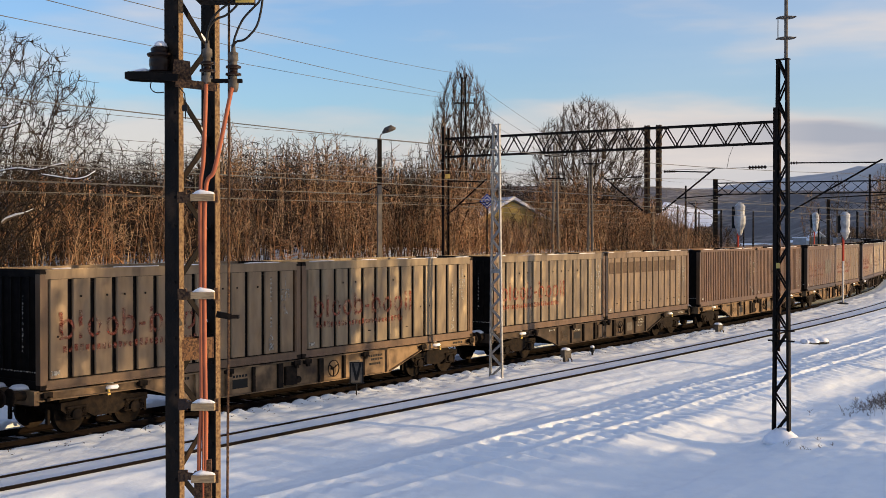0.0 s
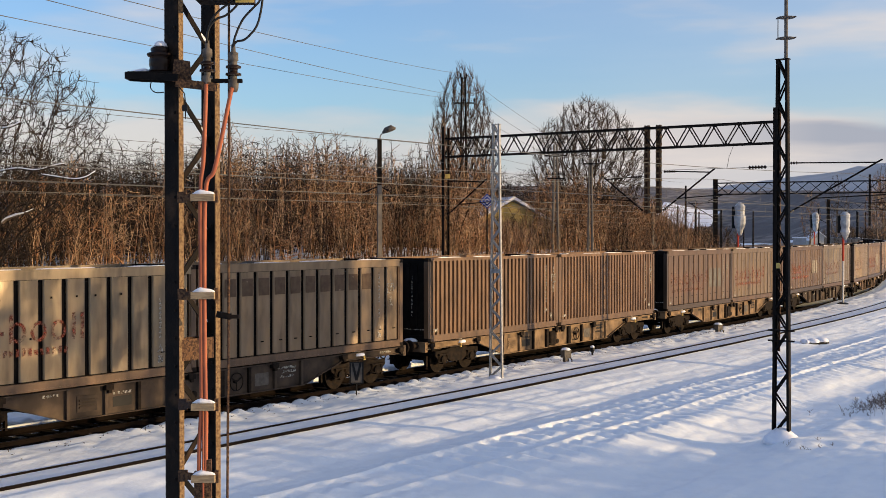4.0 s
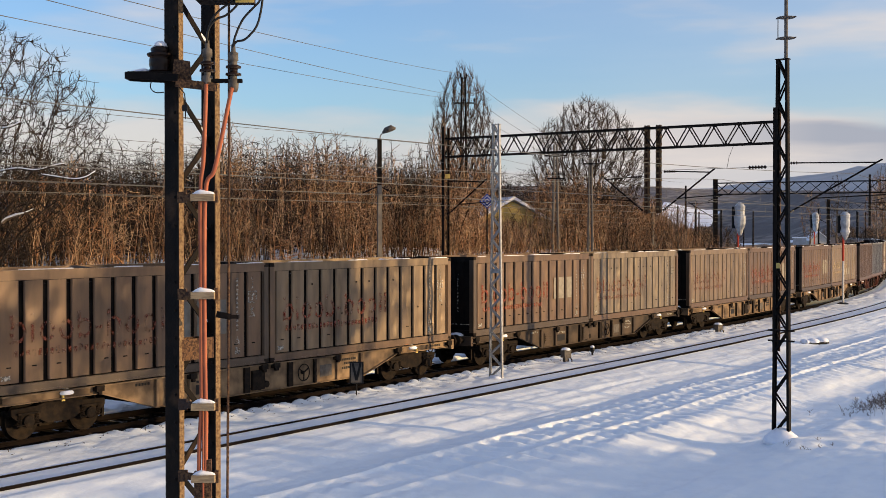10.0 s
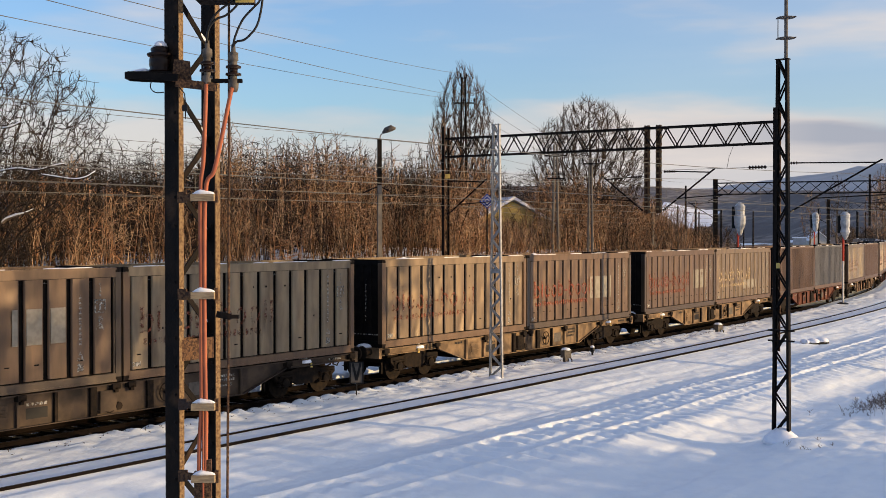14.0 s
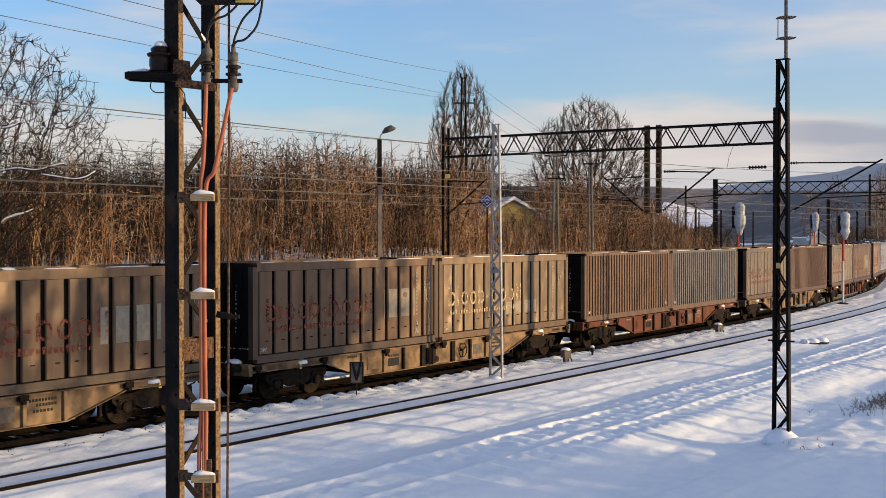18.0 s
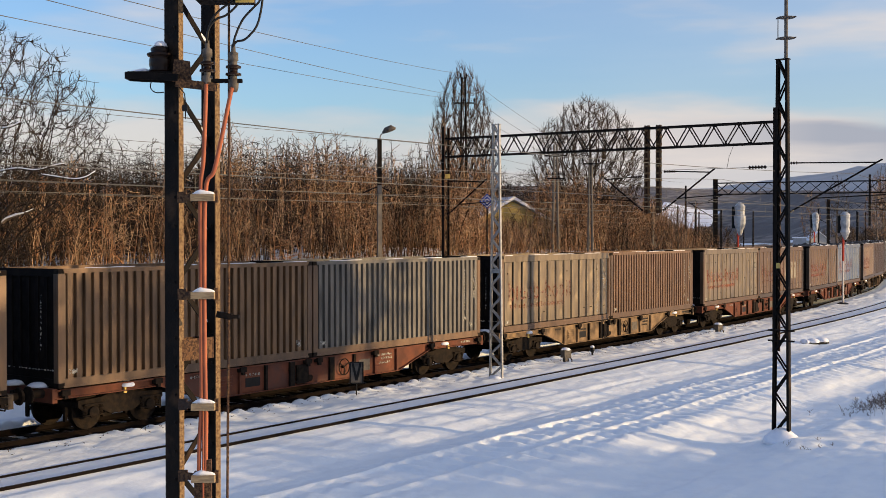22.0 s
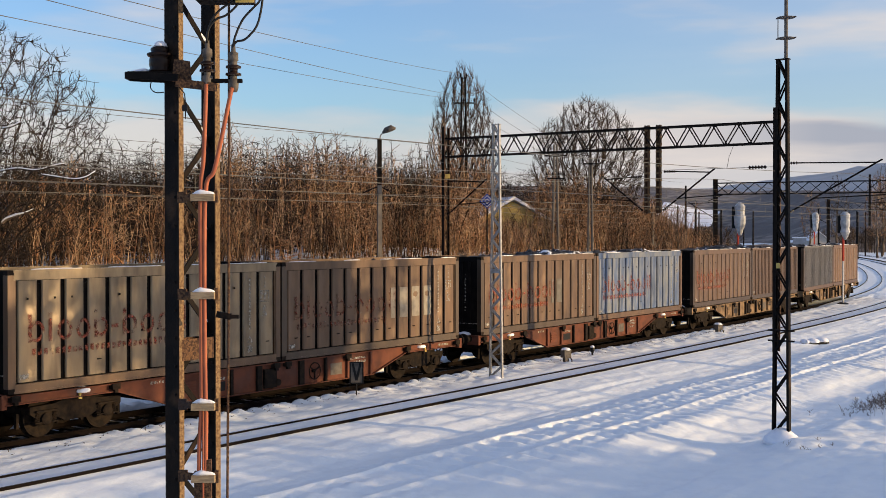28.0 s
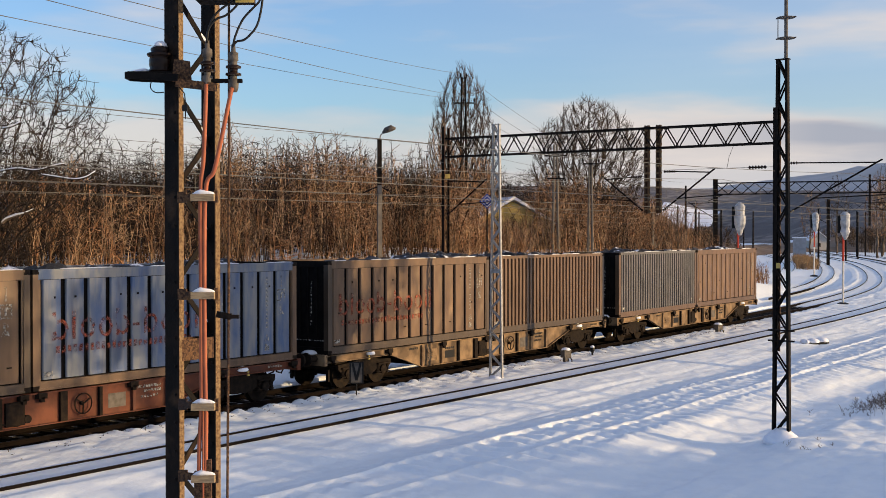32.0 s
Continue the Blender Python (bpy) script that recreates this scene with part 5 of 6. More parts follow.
plain_pole("power_pole", "dark twin-legged wooden power pole with a crossarm and insulators", 1.5, 88, 16.3, 0.10, 0.07, STEEL_DARK, cross_arms(((14.4, 0.78, 3), (16.2, 0.2, 2))), twin=0.30)
plain_pole("line_pole", "concrete line pole with a short crossarm", 6.98, 74.7, 10.4, 0.10, 0.07, CONCRETE, cross_arms(((8.3, 0.55, 4), (9.7, 0.7, 2))), twin=0.20)
plain_pole("line_pole", "concrete line pole with a small lamp arm", 9.15, 74.7, 9.6, 0.09, 0.06, CONCRETE, cross_arms(((9.2, 0.5, 2),)), twin=0.16)
plain_pole("line_pole", "slim pale line pole beside the bank", 15.7, 90, 6.4, 0.13, 0.10, CONCRETE)
plain_pole("line_pole", "thin dark pole among the bushes", 24.0, 119, 9.6, 0.12, 0.09, STEEL_DARK)

sign = thing("diamond_sign", "blue enamel diamond sign with white rings on a thin post", "sign", at=pose(2.42, 66, 6.66, 0, 0, -2))
for k, (r, m) in enumerate(((0.42, BLUE), (0.34, WHITE), (0.28, BLUE), (0.16, WHITE), (0.10, BLUE))):
    part("ring" if k else "board", Geo().prism([(-r, 0), (0, -r), (r, 0), (0, r)], -0.01 - 0.006 * k, 0.0), m, sign)
part("post", Geo().tube([(0.0, 0.08, -0.2), (0.0, 0.08, -4.2)], 0.04, 7), STEEL_DARK, sign)

vb = on_line(10.46, 2.3)
board = thing("warning_board", "small white board with a black V on a post", "sign", at=pose(vb.x, vb.y, 0, 0, 0, 6))
part("post", Geo().tube([(0, 0, -0.3), (0, 0, 0.7)], 0.02, 7), BLACKP, board)
part("plate", Geo().box((0, -0.02, 0.69), (0.40, 0.015, 0.66)), BOARD, board, "white face")
g = Geo()
for x in (-0.19, 0.19):
    g.box((x, -0.031, 0.69), (0.045, 0.008, 0.66))
for z in (0.375, 1.005):
    g.box((0, -0.031, z), (0.35, 0.008, 0.03))
part("border", g, BLACKP, board)
part("v_mark", Geo().beam((-0.12, -0.033, 0.98), (0, -0.033, 0.46), 0.006, 0.07, up=(1, 0, 0.2)).beam((0.12, -0.034, 0.98), (0, -0.034, 0.46), 0.006, 0.07, up=(1, 0, -0.2)), BLACKP, board, "black V")


def track_box(s, w, wide, high, turn):
    p = on_line(s, w)
    z = h_at(s, w)
    t = thing("trackside_box", "grey trackside cabinet with a cap of snow beside the rails", "cabinet", "trackside boxes", at=pose(p.x, p.y, z, 0, 0, turn))
    g = Geo().box((0, 0, high * 0.22), (wide * 0.5, wide * 0.5, high * 0.5)).box((0, 0, high * 0.62), (wide * 0.9, wide * 0.8, high * 0.55))
    part("body", g, GREYFIT, t)
    part("lid", Geo().box((0, 0, high * 0.92), (wide, wide * 0.9, 0.05)), GREYFIT, t)
    part("snow_cap", Geo().lathe((0, 0, high * 0.94), [(0, wide * 0.55), (0.04, wide * 0.52), (0.085, wide * 0.36), (0.10, wide * 0.1)], 12), SNOWCAP, t, "rounded cap of snow", smooth=True)
    part("cable_foot", Geo().tube([(wide * 0.3, -wide * 0.3, high * 0.4), (wide * 0.45, -wide * 0.5, 0.1), (wide * 0.5, -wide * 0.55, -0.2)], 0.025, 6), BLACK_RUBBER, t)
    return t


track_box(22.5, 2.78, 0.34, 0.48, 30)
track_box(38.8, 2.52, 0.38, 0.42, 35)
p = on_line(25.4, 2.4)
dwarf = thing("dwarf_lamp", "small dark lamp on a short stub in the snow", "lamp", at=pose(p.x, p.y, -0.05))
part("stub", Geo().tube([(0, 0, -0.2), (0, 0, 0.2)], 0.04, 7), BLACKP, dwarf)
part("lamp_head", Geo().lathe((0, 0, 0.15), [(0, 0.06), (0.1, 0.1), (0.18, 0.09), (0.2, 0.03)], 10), BLACKP, dwarf)
part("snow_cap", Geo().lathe((0, 0, 0.34), [(0, 0.09), (0.05, 0.08), (0.09, 0.03)], 10), SNOWCAP, dwarf, smooth=True)
p = on_line(36.2, 8.13)
for k, (dx, dy, ln, hg) in enumerate(((0.30, 0.2, 0.26, 0.10), (-0.15, 0.0, 0.24, 0.08), (-0.55, -0.1, 0.13, 0.06))):
    c = thing("cable_box", "low black point-motor cover under a cushion of snow", "cover", "point-motor covers", at=pose(p.x + dx, p.y + dy, h_at(36.2, 8.13) - 0.02, 0, 0, 12))
    part("body", Geo().box((0, 0, hg / 2), (ln * 2, 0.45, hg)), BLACKP, c)
    part("snow_cap", Geo().lathe((0, 0, 0), [(0, 0.5), (0.08, 0.52), (0.16, 0.38), (0.2, 0.1)], 16), SNOWCAP, c, "cushion of snow", smooth=True, at=Matrix.Translation((0, 0, hg)) @ Matrix.Diagonal((ln * 2.3, 0.62, 0.95, 1)))


def crumpled(wide, high, seed):
    """Rings of a loosely tied plastic bag."""
    r = random.Random(seed)
    rows = [(-0.4, 0.10 * wide), (-0.25, 0.2 * wide)]
    for k in range(11):
        f = k / 10
        rows.append((f * high * 0.95, wide * 0.44 * r.uniform(0.82, 1.1) * (0.75 if k in (0, 10) else 1)))
    return rows + [(high, 0.12 * wide)]


def signal(x, y, top, head_h, head_w, post_low, post_high, label, head_mat=WRAP):
    t = thing("railway_signal", label, "signal", "signals along the line", at=pose(x, y, 0))
    z0 = -0.1
    zh = top - head_h
    part("post", Geo().tube([(0, 0, z0), (0, 0, z0 + (zh - z0) * 0.62)], 0.075, 8), post_low, t)
    part("post_band", Geo().tube([(0, 0, z0 + (zh - z0) * 0.62), (0, 0, zh)], 0.078, 8), post_high, t, "red painted band")
    part("foot", Geo().lathe((0, 0, z0 - 0.1), [(0, 0.5), (0.2, 0.45), (0.3, 0.2)], 12), BLACKP, t)
    part("wrapped_head", Geo().lathe((0.1, -0.12, zh), crumpled(head_w, head_h, int(x * 10)), 11), head_mat, t, "signal head wrapped in pale plastic sheet")
    part("back_board", Geo().box((-0.32 * head_w, 0.05, zh + head_h * 0.45), (0.3, 0.06, head_h * 0.8)), BLACKP, t)
    return t


signal(27.78, 83.5, 6.4, 1.55, 0.75, WHITE, SIGRED, "railway signal on a white and red post, head wrapped in plastic")
signal(20.6, 84.0, 7.05, 1.9, 0.85, SIGRED, SIGRED, "railway signal on a red post, its head wrapped in plastic")
signal(42.9, 139.0, 7.3, 1.9, 0.9, WHITE, SIGRED, "farther railway signal with a wrapped head")

# far gantries
for (fx, fy), span, zt, head_deg, cross in (((26.7, 118.0), 34.0, 9.8, 68.0, True), ((60.2, 188.0), 30.0, 9.6, 74.0, True)):
    fg = thing("overhead_line_gantry", "far dark lattice gantry over the curving tracks", "gantry")
    nn = Vector((math.sin(radians(head_deg)), -math.cos(radians(head_deg)), 0))
    p0 = Vector((fx, fy, 0))
    p1 = p0 + nn * span
    for q in (p0, p1):
        part("leg", Geo().beam(q + Vector((0, 0, -0.5)), q + Vector((0, 0, 10.2)), 0.42, 0.32), STEEL_DARK, fg)
    truss(p0.xy, p1.xy, zt - 1.1, zt, STEEL_DARK, fg, 1.25, cross=True, thick=0.10)
    for k in (0.42, 0.62):
        q = p0 + nn * span * k
        part("drop_post", Geo().beam(q + Vector((0, 0, 5.6)), q + Vector((0, 0, zt + 0.6)), 0.16, 0.16), STEEL_DARK, fg)
    cantilever("dark bracket on a far gantry", p0, -nn, 2.4, 6.3, 7.9)
    cantilever("dark bracket on a far gantry", p0 + nn * span * 0.62, nn, 2.6, 5.8, 7.4)

for x, y, top in ((47.0, 165.0, 9.0), (64.0, 205.0, 9.2), (31.5, 150.0, 8.2), (37.0, 160.0, 8.0), (72.0, 215.0, 9.0), (80.0, 232.0, 9.0), (58.0, 225.0, 9), (33.0, 190.0, 9.5), (40.0, 205.0, 9.5), (77.5, 190, 8), (50, 235, 9), (86, 250, 9.5), (92, 262, 9.5), (70, 280, 9)):
    plain_pole("overhead_line_mast", "slim dark overhead line mast in the distance", x, y, top, 0.17, 0.13, STEEL_DARK)


# ---------------------------------------------------------------- wires
def wire(label, pts, r=0.009):
    return tagged(part("overhead_wire", Geo().tube(pts, r, 4, caps=False), WIRE), label, "wire", "overhead wires")


def span_points(a, b, sag, n=10):
    a, b = Vector(a), Vector(b)
    return [a.lerp(b, k / n) - Vector((0, 0, sag * 4 * (k / n) * (1 - k / n))) for k in range(n + 1)]


for w, zc, zm in ((0.1, 5.92, 7.3), (4.9, 5.95, 7.3), (10.6, 5.9, 7.4)):
    stops = [-32, 33, 100, 170, 260]
    lo, hi = [], []
    for a, b in zip(stops, stops[1:]):
        for k in range(8):
            s = a + (b - a) * k / 8
            f = k / 8
            lo.append(on_line(s, w + 0.15 * math.sin(s), zc))
            hi.append(on_line(s, w, zm - 0.62 * 4 * f * (1 - f)))
    wire("thin contact wire over the track", lo)
    wire("thin messenger wire above the contact wire", hi)
for w, zc, zm in ((0.1, 5.92, 7.3), (4.9, 5.95, 7.3)):
    for s in np.arange(-26, 98, 8.0):
        f = ((s + 32) % 66) / 66
        tagged(part("dropper_wire", Geo().tube([on_line(s, w, zc), on_line(s, w, zm - 0.62 * 4 * f * (1 - f))], 0.006, 3, caps=False), WIRE), "thin dropper between messenger and contact wire", "wire", "droppers of the overhead line")
for z, dw in ((9.3, 0.0), (8.4, 0.25), (6.75, 0.6), (6.4, -0.3)):
    a = GL - TT * 62 + Vector((0, 0, z)) + NN * dw
    b = GL + Vector((0, 0, z)) + NN * dw
    wire("feeder wire running to the gantry", span_points(a, b, 0.15))
    wire("feeder wire running on beyond the gantry", span_points(b, on_line(100, -12, z), 0.8))
cross = thing("span_wire", "level span wire with a dark insulator between drop post and mast", "wire", "overhead wires")
a, b = DROP + gdir * 0.4 + Vector((0, 0, 7.72)), GR + Vector((0, 0, 7.72))
part("line", Geo().tube([a, b], 0.011, 5), WIRE, cross)
part("insulator", insulator(Geo(), b - gdir * 1.25, b - gdir * 0.45, 6, 0.085, 0.035), PORCELAIN, cross)
part("jumper", Geo().tube([b - gdir * 1.9 + Vector((0, 0, 1.0)), b - gdir * 2.1 + Vector((0, 0, 0.5)), b - gdir * 2.2], 0.01, 5), BLACK_RUBBER, cross)
pole_at = Vector((1.5, 88, 0))
for q, e in (((0.0, 0, 16.5), (-8.86, 35.0, 11.80)), ((-0.75, 0, 14.7), (-12.56, 35.0, 11.4)), ((0.78, 0, 14.7), (-10.9, 35.0, 11.75))):
    a = pole_at + Vector(q)
    b = Vector(e)
    wire("high power line to the wooden pole", span_points(a, a + (b - a) * 1.35, 0.3), 0.011)
    wire("high power line leaving the wooden pole", span_points(a, Vector((30, 150, 10)) + Vector(q) * 0.5 - Vector((0, 0, 7)), 2.0), 0.012)


# ---------------------------------------------------------------- woods
def grow(seed, high, spread, trunk_r, limbs=11, sub=(6, 5, 4), low=0.22, min_r=0.010):
    """A small bare tree for the distance: trunk and limbs in one mesh, the twigs of its crown in another."""
    r = random.Random(seed)
    wood, twigs = Geo(), Geo()

    def branch(p, d, length, rad, level):
        up = (0.06, 0.08, 0.05, 0.03)[min(level, 3)]
        pts, seg = [p], 4 if level < 3 else 3
        for _ in range(seg):
            d = (d + Vector((r.uniform(-1, 1), r.uniform(-1, 1), r.uniform(-1, 1))) * 0.17 + Vector((0, 0, up))).normalized()
            p = p + d * (length / seg)
            pts.append(p)
        end = max(min_r * 0.6, rad * 0.3)
        radii = [rad + (end - rad) * k / seg for k in range(seg + 1)]
        (wood if level < 2 else twigs).tube(pts, radii, 5 if level < 2 else 3, caps=False)
        if level > 3 or level - 1 >= len(sub):
            return
        for _ in range(sub[level - 1]):
            k = r.uniform(0.2, 1.0)
            i = min(int(k * seg), seg - 1)
            q = pts[i].lerp(pts[i + 1], k * seg - i)
            dd = (pts[i + 1] - pts[i]).normalized()
            side = dd.cross(Vector((r.uniform(-1, 1), r.uniform(-1, 1), r.uniform(-1, 1)))).normalized()
            nd = (dd * r.uniform(0.6, 1.0) + side * r.uniform(0.5, 0.9)).normalized()
            branch(q, nd, length * r.uniform(0.38, 0.62), max(min_r, rad * 0.42), level + 1)

    n = 7
    pts = [Vector((r.uniform(-0.1, 0.1), r.uniform(-0.1, 0.1), -0.4 + (high * 0.93 + 0.4) * k / n)) for k in range(n + 1)]
    wood.tube(pts, [trunk_r * (1 - 0.88 * (k / n)) for k in range(n + 1)], 8, caps=False)
    for j in range(limbs):
        f = low + (0.97 - low) * (j + r.random()) / limbs
        i = min(int(f * n), n - 1)
        q = pts[i].lerp(pts[i + 1], f * n - i)
        a = j * 2.4 + r.uniform(-0.5, 0.5)
        reach = spread * math.sin(math.pi * min(1, 0.12 + 0.88 * f)) ** 0.6 + 0.3
        branch(q, Vector((math.cos(a), math.sin(a), 0.62 + 0.6 * f)).normalized(), reach, trunk_r * (0.42 - 0.25 * f), 1)
    return wood.mesh("trunk", smooth=True), twigs.mesh("crown")


def tree(name, label, x, y, z, shapes, mat=BARK, turn=0.0, scale=1.0, twig=None):
    t = thing(name, label, "tree", at=Matrix.Translation((x, y, z)) @ Matrix.Rotation(radians(turn), 4, "Z") @ Matrix.Scale(scale, 4))
    for nm, sh, m in (("trunk", shapes[0], BARK_TRUNK if mat in (BARK_DARK, BARK_BROWN) else mat), ("crown", shapes[1], twig or mat)):
        part(nm, sh, m, t, "bare branching trunk" if nm == "trunk" else "crown of fine bare twigs")
    return t


def spread_tree(seed, count, envelope, foot, trunk_r, step=0.42, fork=0.22, twigs=3, twig_len=0.5, thin=0.011, rise=0.25, reach=3.2, stray=0.55):
    """A bare tree whose limbs grow towards free points of its crown. envelope(u) turns a random triple into a point of the crown."""
    r = np.random.RandomState(seed)
    marks = np.array([envelope(r.rand(3)) for _ in range(count)])
    nodes, parent, kids = [np.array(foot, float)], [-1], [0]
    while nodes[-1][2] < foot[2] + fork * (marks[:, 2].max() - foot[2]):
        nodes.append(nodes[-1] + np.array([r.uniform(-0.05, 0.05), r.uniform(-0.05, 0.05), step]))
        parent.append(len(nodes) - 2)
        kids.append(0)
    best = np.full(len(marks), 1e9)
    near_node = np.zeros(len(marks), int)
    alive = np.ones(len(marks), bool)
    seen = 0
    for _ in range(90):
        for k in range(seen, len(nodes)):
            d = np.linalg.norm(marks - nodes[k], axis=1)
            hit = d < best
            best[hit], near_node[hit] = d[hit], k
        seen = len(nodes)
        alive &= best > step * 1.15
        if not alive.any():
            break
        pull = {}
        for m in np.nonzero(alive)[0]:
            k = near_node[m]
            if best[m] < reach or len(nodes) < 60:
                pull.setdefault(k, []).append((marks[m] - nodes[k]) / best[m])
        if not pull:
            reach *= 1.5
            continue
        for k, ways in pull.items():
            if kids[k] > 3:
                continue
            d = np.mean(ways, axis=0) + np.array([r.uniform(-0.22, 0.22), r.uniform(-0.22, 0.22), rise * 0.5 + r.uniform(-0.1, 0.1)])
            p = nodes[k] + step * d / np.linalg.norm(d)
            nodes.append(p)
            parent.append(k)
            kids[k] += 1
            kids.append(0)
    n = len(nodes)
    load = np.zeros(n)
    for k in range(n - 1, 0, -1):
        if load[k] == 0:
            load[k] = 1
        load[parent[k]] += load[k]
    radius = np.maximum(thin, trunk_r * (load / load[0]) ** 0.5)
    wood, fine = Geo(), Geo()
    for k in range(1, n):
        a, b = Vector(nodes[parent[k]]), Vector(nodes[k])
        big = radius[k] > thin * 2.2
        (wood if big else fine).tube([a, b], [min(radius[parent[k]], radius[k] * 1.5), radius[k]], 6 if big else 3, caps=False)
        if not big and load[k] < 4:
            d = (b - a).normalized()
            for _ in range(twigs):
                side = Vector(r.uniform(-1, 1, 3))
                e = d * r.uniform(0.4, 1.0) + side * stray + Vector((0, 0, rise))
                ln = twig_len * r.uniform(0.5, 1.15)
                q = a.lerp(b, r.uniform(0.1, 1.0))
                m = q + e.normalized() * ln * 0.55
                fine.tube([q, m, m + (e.normalized() + Vector((r.uniform(-0.35, 0.35), r.uniform(-0.35, 0.35), 0.22))).normalized() * ln * 0.45], [thin * 0.8, thin * 0.65, thin * 0.35], 3, caps=False)
    return wood.mesh("trunk", smooth=True), fine.mesh("crown")


def in_shell(outline, high, inner=0.15, squash=1.0):
    """Points of a crown of revolution: outline gives the radius at each share of the height."""
    def pick(u):
        f = outline[0][0] + (outline[0][-1] - outline[0][0]) * u[0]
        rad = float(np.interp(f, outline[0], outline[1])) * (inner + (1 - inner) * math.sqrt(u[1]))
        return (rad * math.cos(6.2832 * u[2]), squash * rad * math.sin(6.2832 * u[2]), f * high)
    return pick


tree("tall_tree", "tall bare tree with a narrow oval crown", 1.5, 93, h_xy(1.5, 93) - 0.2, spread_tree(5, 3600, in_shell(((0.16, 0.3, 0.5, 0.65, 0.8, 0.9, 0.96, 1.0), (1.7, 2.4, 2.75, 2.65, 2.1, 1.45, 0.8, 0.2)), 14.3), (0, 0, 0), 0.28, step=0.36, twigs=5, twig_len=0.75, thin=0.014, rise=0.9, stray=0.32), BARK_BROWN)
tree("broad_tree", "broad bare tree with a rounded crown of fine twigs", 11.5, 95, h_xy(11.5, 95) - 0.2, spread_tree(8, 3600, in_shell(((0.2, 0.34, 0.5, 0.66, 0.8, 0.92, 1.0), (3.0, 4.3, 4.9, 4.7, 3.8, 2.3, 0.6)), 11.6), (0, 0, 0), 0.34, step=0.42, fork=0.2, twigs=5, twig_len=0.85, thin=0.014, rise=0.45, stray=0.34), BARK_BROWN)
def left_crown(u):
    a, b, c = 6.2832 * u[0], math.acos(2 * u[1] - 1), u[2] ** 0.4
    return (4.6 * c * math.sin(b) * math.cos(a), 3.0 * c * math.sin(b) * math.sin(a), 5.2 + 4.5 * c * math.cos(b))


tree("leaning_tree", "bare tree with long spreading branches at the edge of the thicket", -16.0, 41.5, h_xy(-16.0, 41.5) - 0.2, spread_tree(13, 4200, left_crown, (0, 0, 0), 0.20, step=0.27, fork=0.16, twigs=3, twig_len=0.40, thin=0.0125, rise=0.18), BARK_DARK)
tree("leaning_tree", "bare tree with snow on its lower limbs beside the thicket", -15.5, 38.5, h_xy(-15.5, 38.5) - 0.2, spread_tree(17, 900, in_shell(((0.3, 0.5, 0.7, 0.9, 1.0), (1.8, 2.2, 2.1, 1.2, 0.3)), 4.6), (0, 0, 0), 0.13, step=0.25, fork=0.2, twig_len=0.35, thin=0.012, rise=0.2), BARK_DARK, 200)
limb = thing("snowy_limb", "pale broken limb carrying snow in the thicket", "branch")
part("limb", Geo().tube([(-15.2, 40, 5.05), (-14.8, 40, 5.18), (-14.5, 40, 5.38), (-14.2, 40, 5.5), (-13.9, 40, 5.56), (-13.5, 40, 5.75)], [0.07, 0.06, 0.05, 0.042, 0.032, 0.012], 8), BARK, limb, smooth=True)
part("snow_line", Geo().tube([(-15.2, 39.96, 5.11), (-14.8, 39.96, 5.22), (-14.5, 39.96, 5.42), (-14.2, 39.96, 5.53), (-13.9, 39.96, 5.59), (-13.6, 39.96, 5.72)], [0.035, 0.045, 0.03, 0.04, 0.025, 0.006], 8), SNOWCAP, limb, "snow lying along the limb", smooth=True)
for run in (((-14.75, 6.98), (-14.2, 7.06), (-13.6, 7.0), (-13.1, 7.12), (-12.66, 7.22)), ((-13.4, 6.86), (-12.9, 6.78), (-12.3, 6.70), (-11.9, 6.78), (-11.62, 6.95)), ((-14.7, 8.4), (-14.4, 8.46), (-14.1, 8.6))):
    limb = thing("snowy_limb", "thin limb carrying a line of snow in the thicket", "branch")
    part("limb", Geo().tube(eased([(x, 40.2, z) for x, z in run]), 0.026, 6), BARK_TRUNK, limb, smooth=True)
    part("snow_line", Geo().tube(eased([(x, 40.17, z + 0.03) for x, z in run]), 0.02, 6), SNOWCAP, limb, "snow lying along the limb", smooth=True)
mid_shapes = [spread_tree(21 + k, 700, in_shell(((0.22, 0.4, 0.6, 0.8, 0.93, 1.0), (0.8, 1.25, 1.35, 1.0, 0.55, 0.1)), 7.4), (0, 0, 0), 0.10, step=0.27, fork=0.2, twigs=2, twig_len=0.42, thin=0.012, rise=0.7) for k in range(3)]
_r = random.Random(4)
for k, (x, y, sc) in enumerate(((-10.6, 58, 1.0), (-7.9, 62, 0.85), (-13.8, 60, 0.8), (-4.6, 66, 0.8), (-1.6, 74, 0.9), (9.0, 82, 0.8), (15.0, 86, 0.75), (-19, 56, 0.75), (-16.0, 52, 0.7), (3.0, 88, 1.0), (18.0, 92, 0.7), (-3.2, 76, 0.8), (0.0, 82, 1.25), (-21, 62, 0.9), (-12.0, 66, 0.9), (2.2, 84, 0.95), (-0.8, 86, 1.0), (7.8, 89, 0.9), (10.2, 88, 0.8), (13.0, 89, 0.8), (1.0, 90, 1.05), (3.4, 91, 0.95), (-2.0, 84, 0.9), (12.0, 92, 0.9), (16.5, 93, 0.75))):
    tree("young_tree", "slender bare young tree rising from the thicket", x, y, h_xy(x, y) - 0.2, mid_shapes[k % 3], BARK, 77 * k, sc, BARK if k % 2 else BARK_WARM)


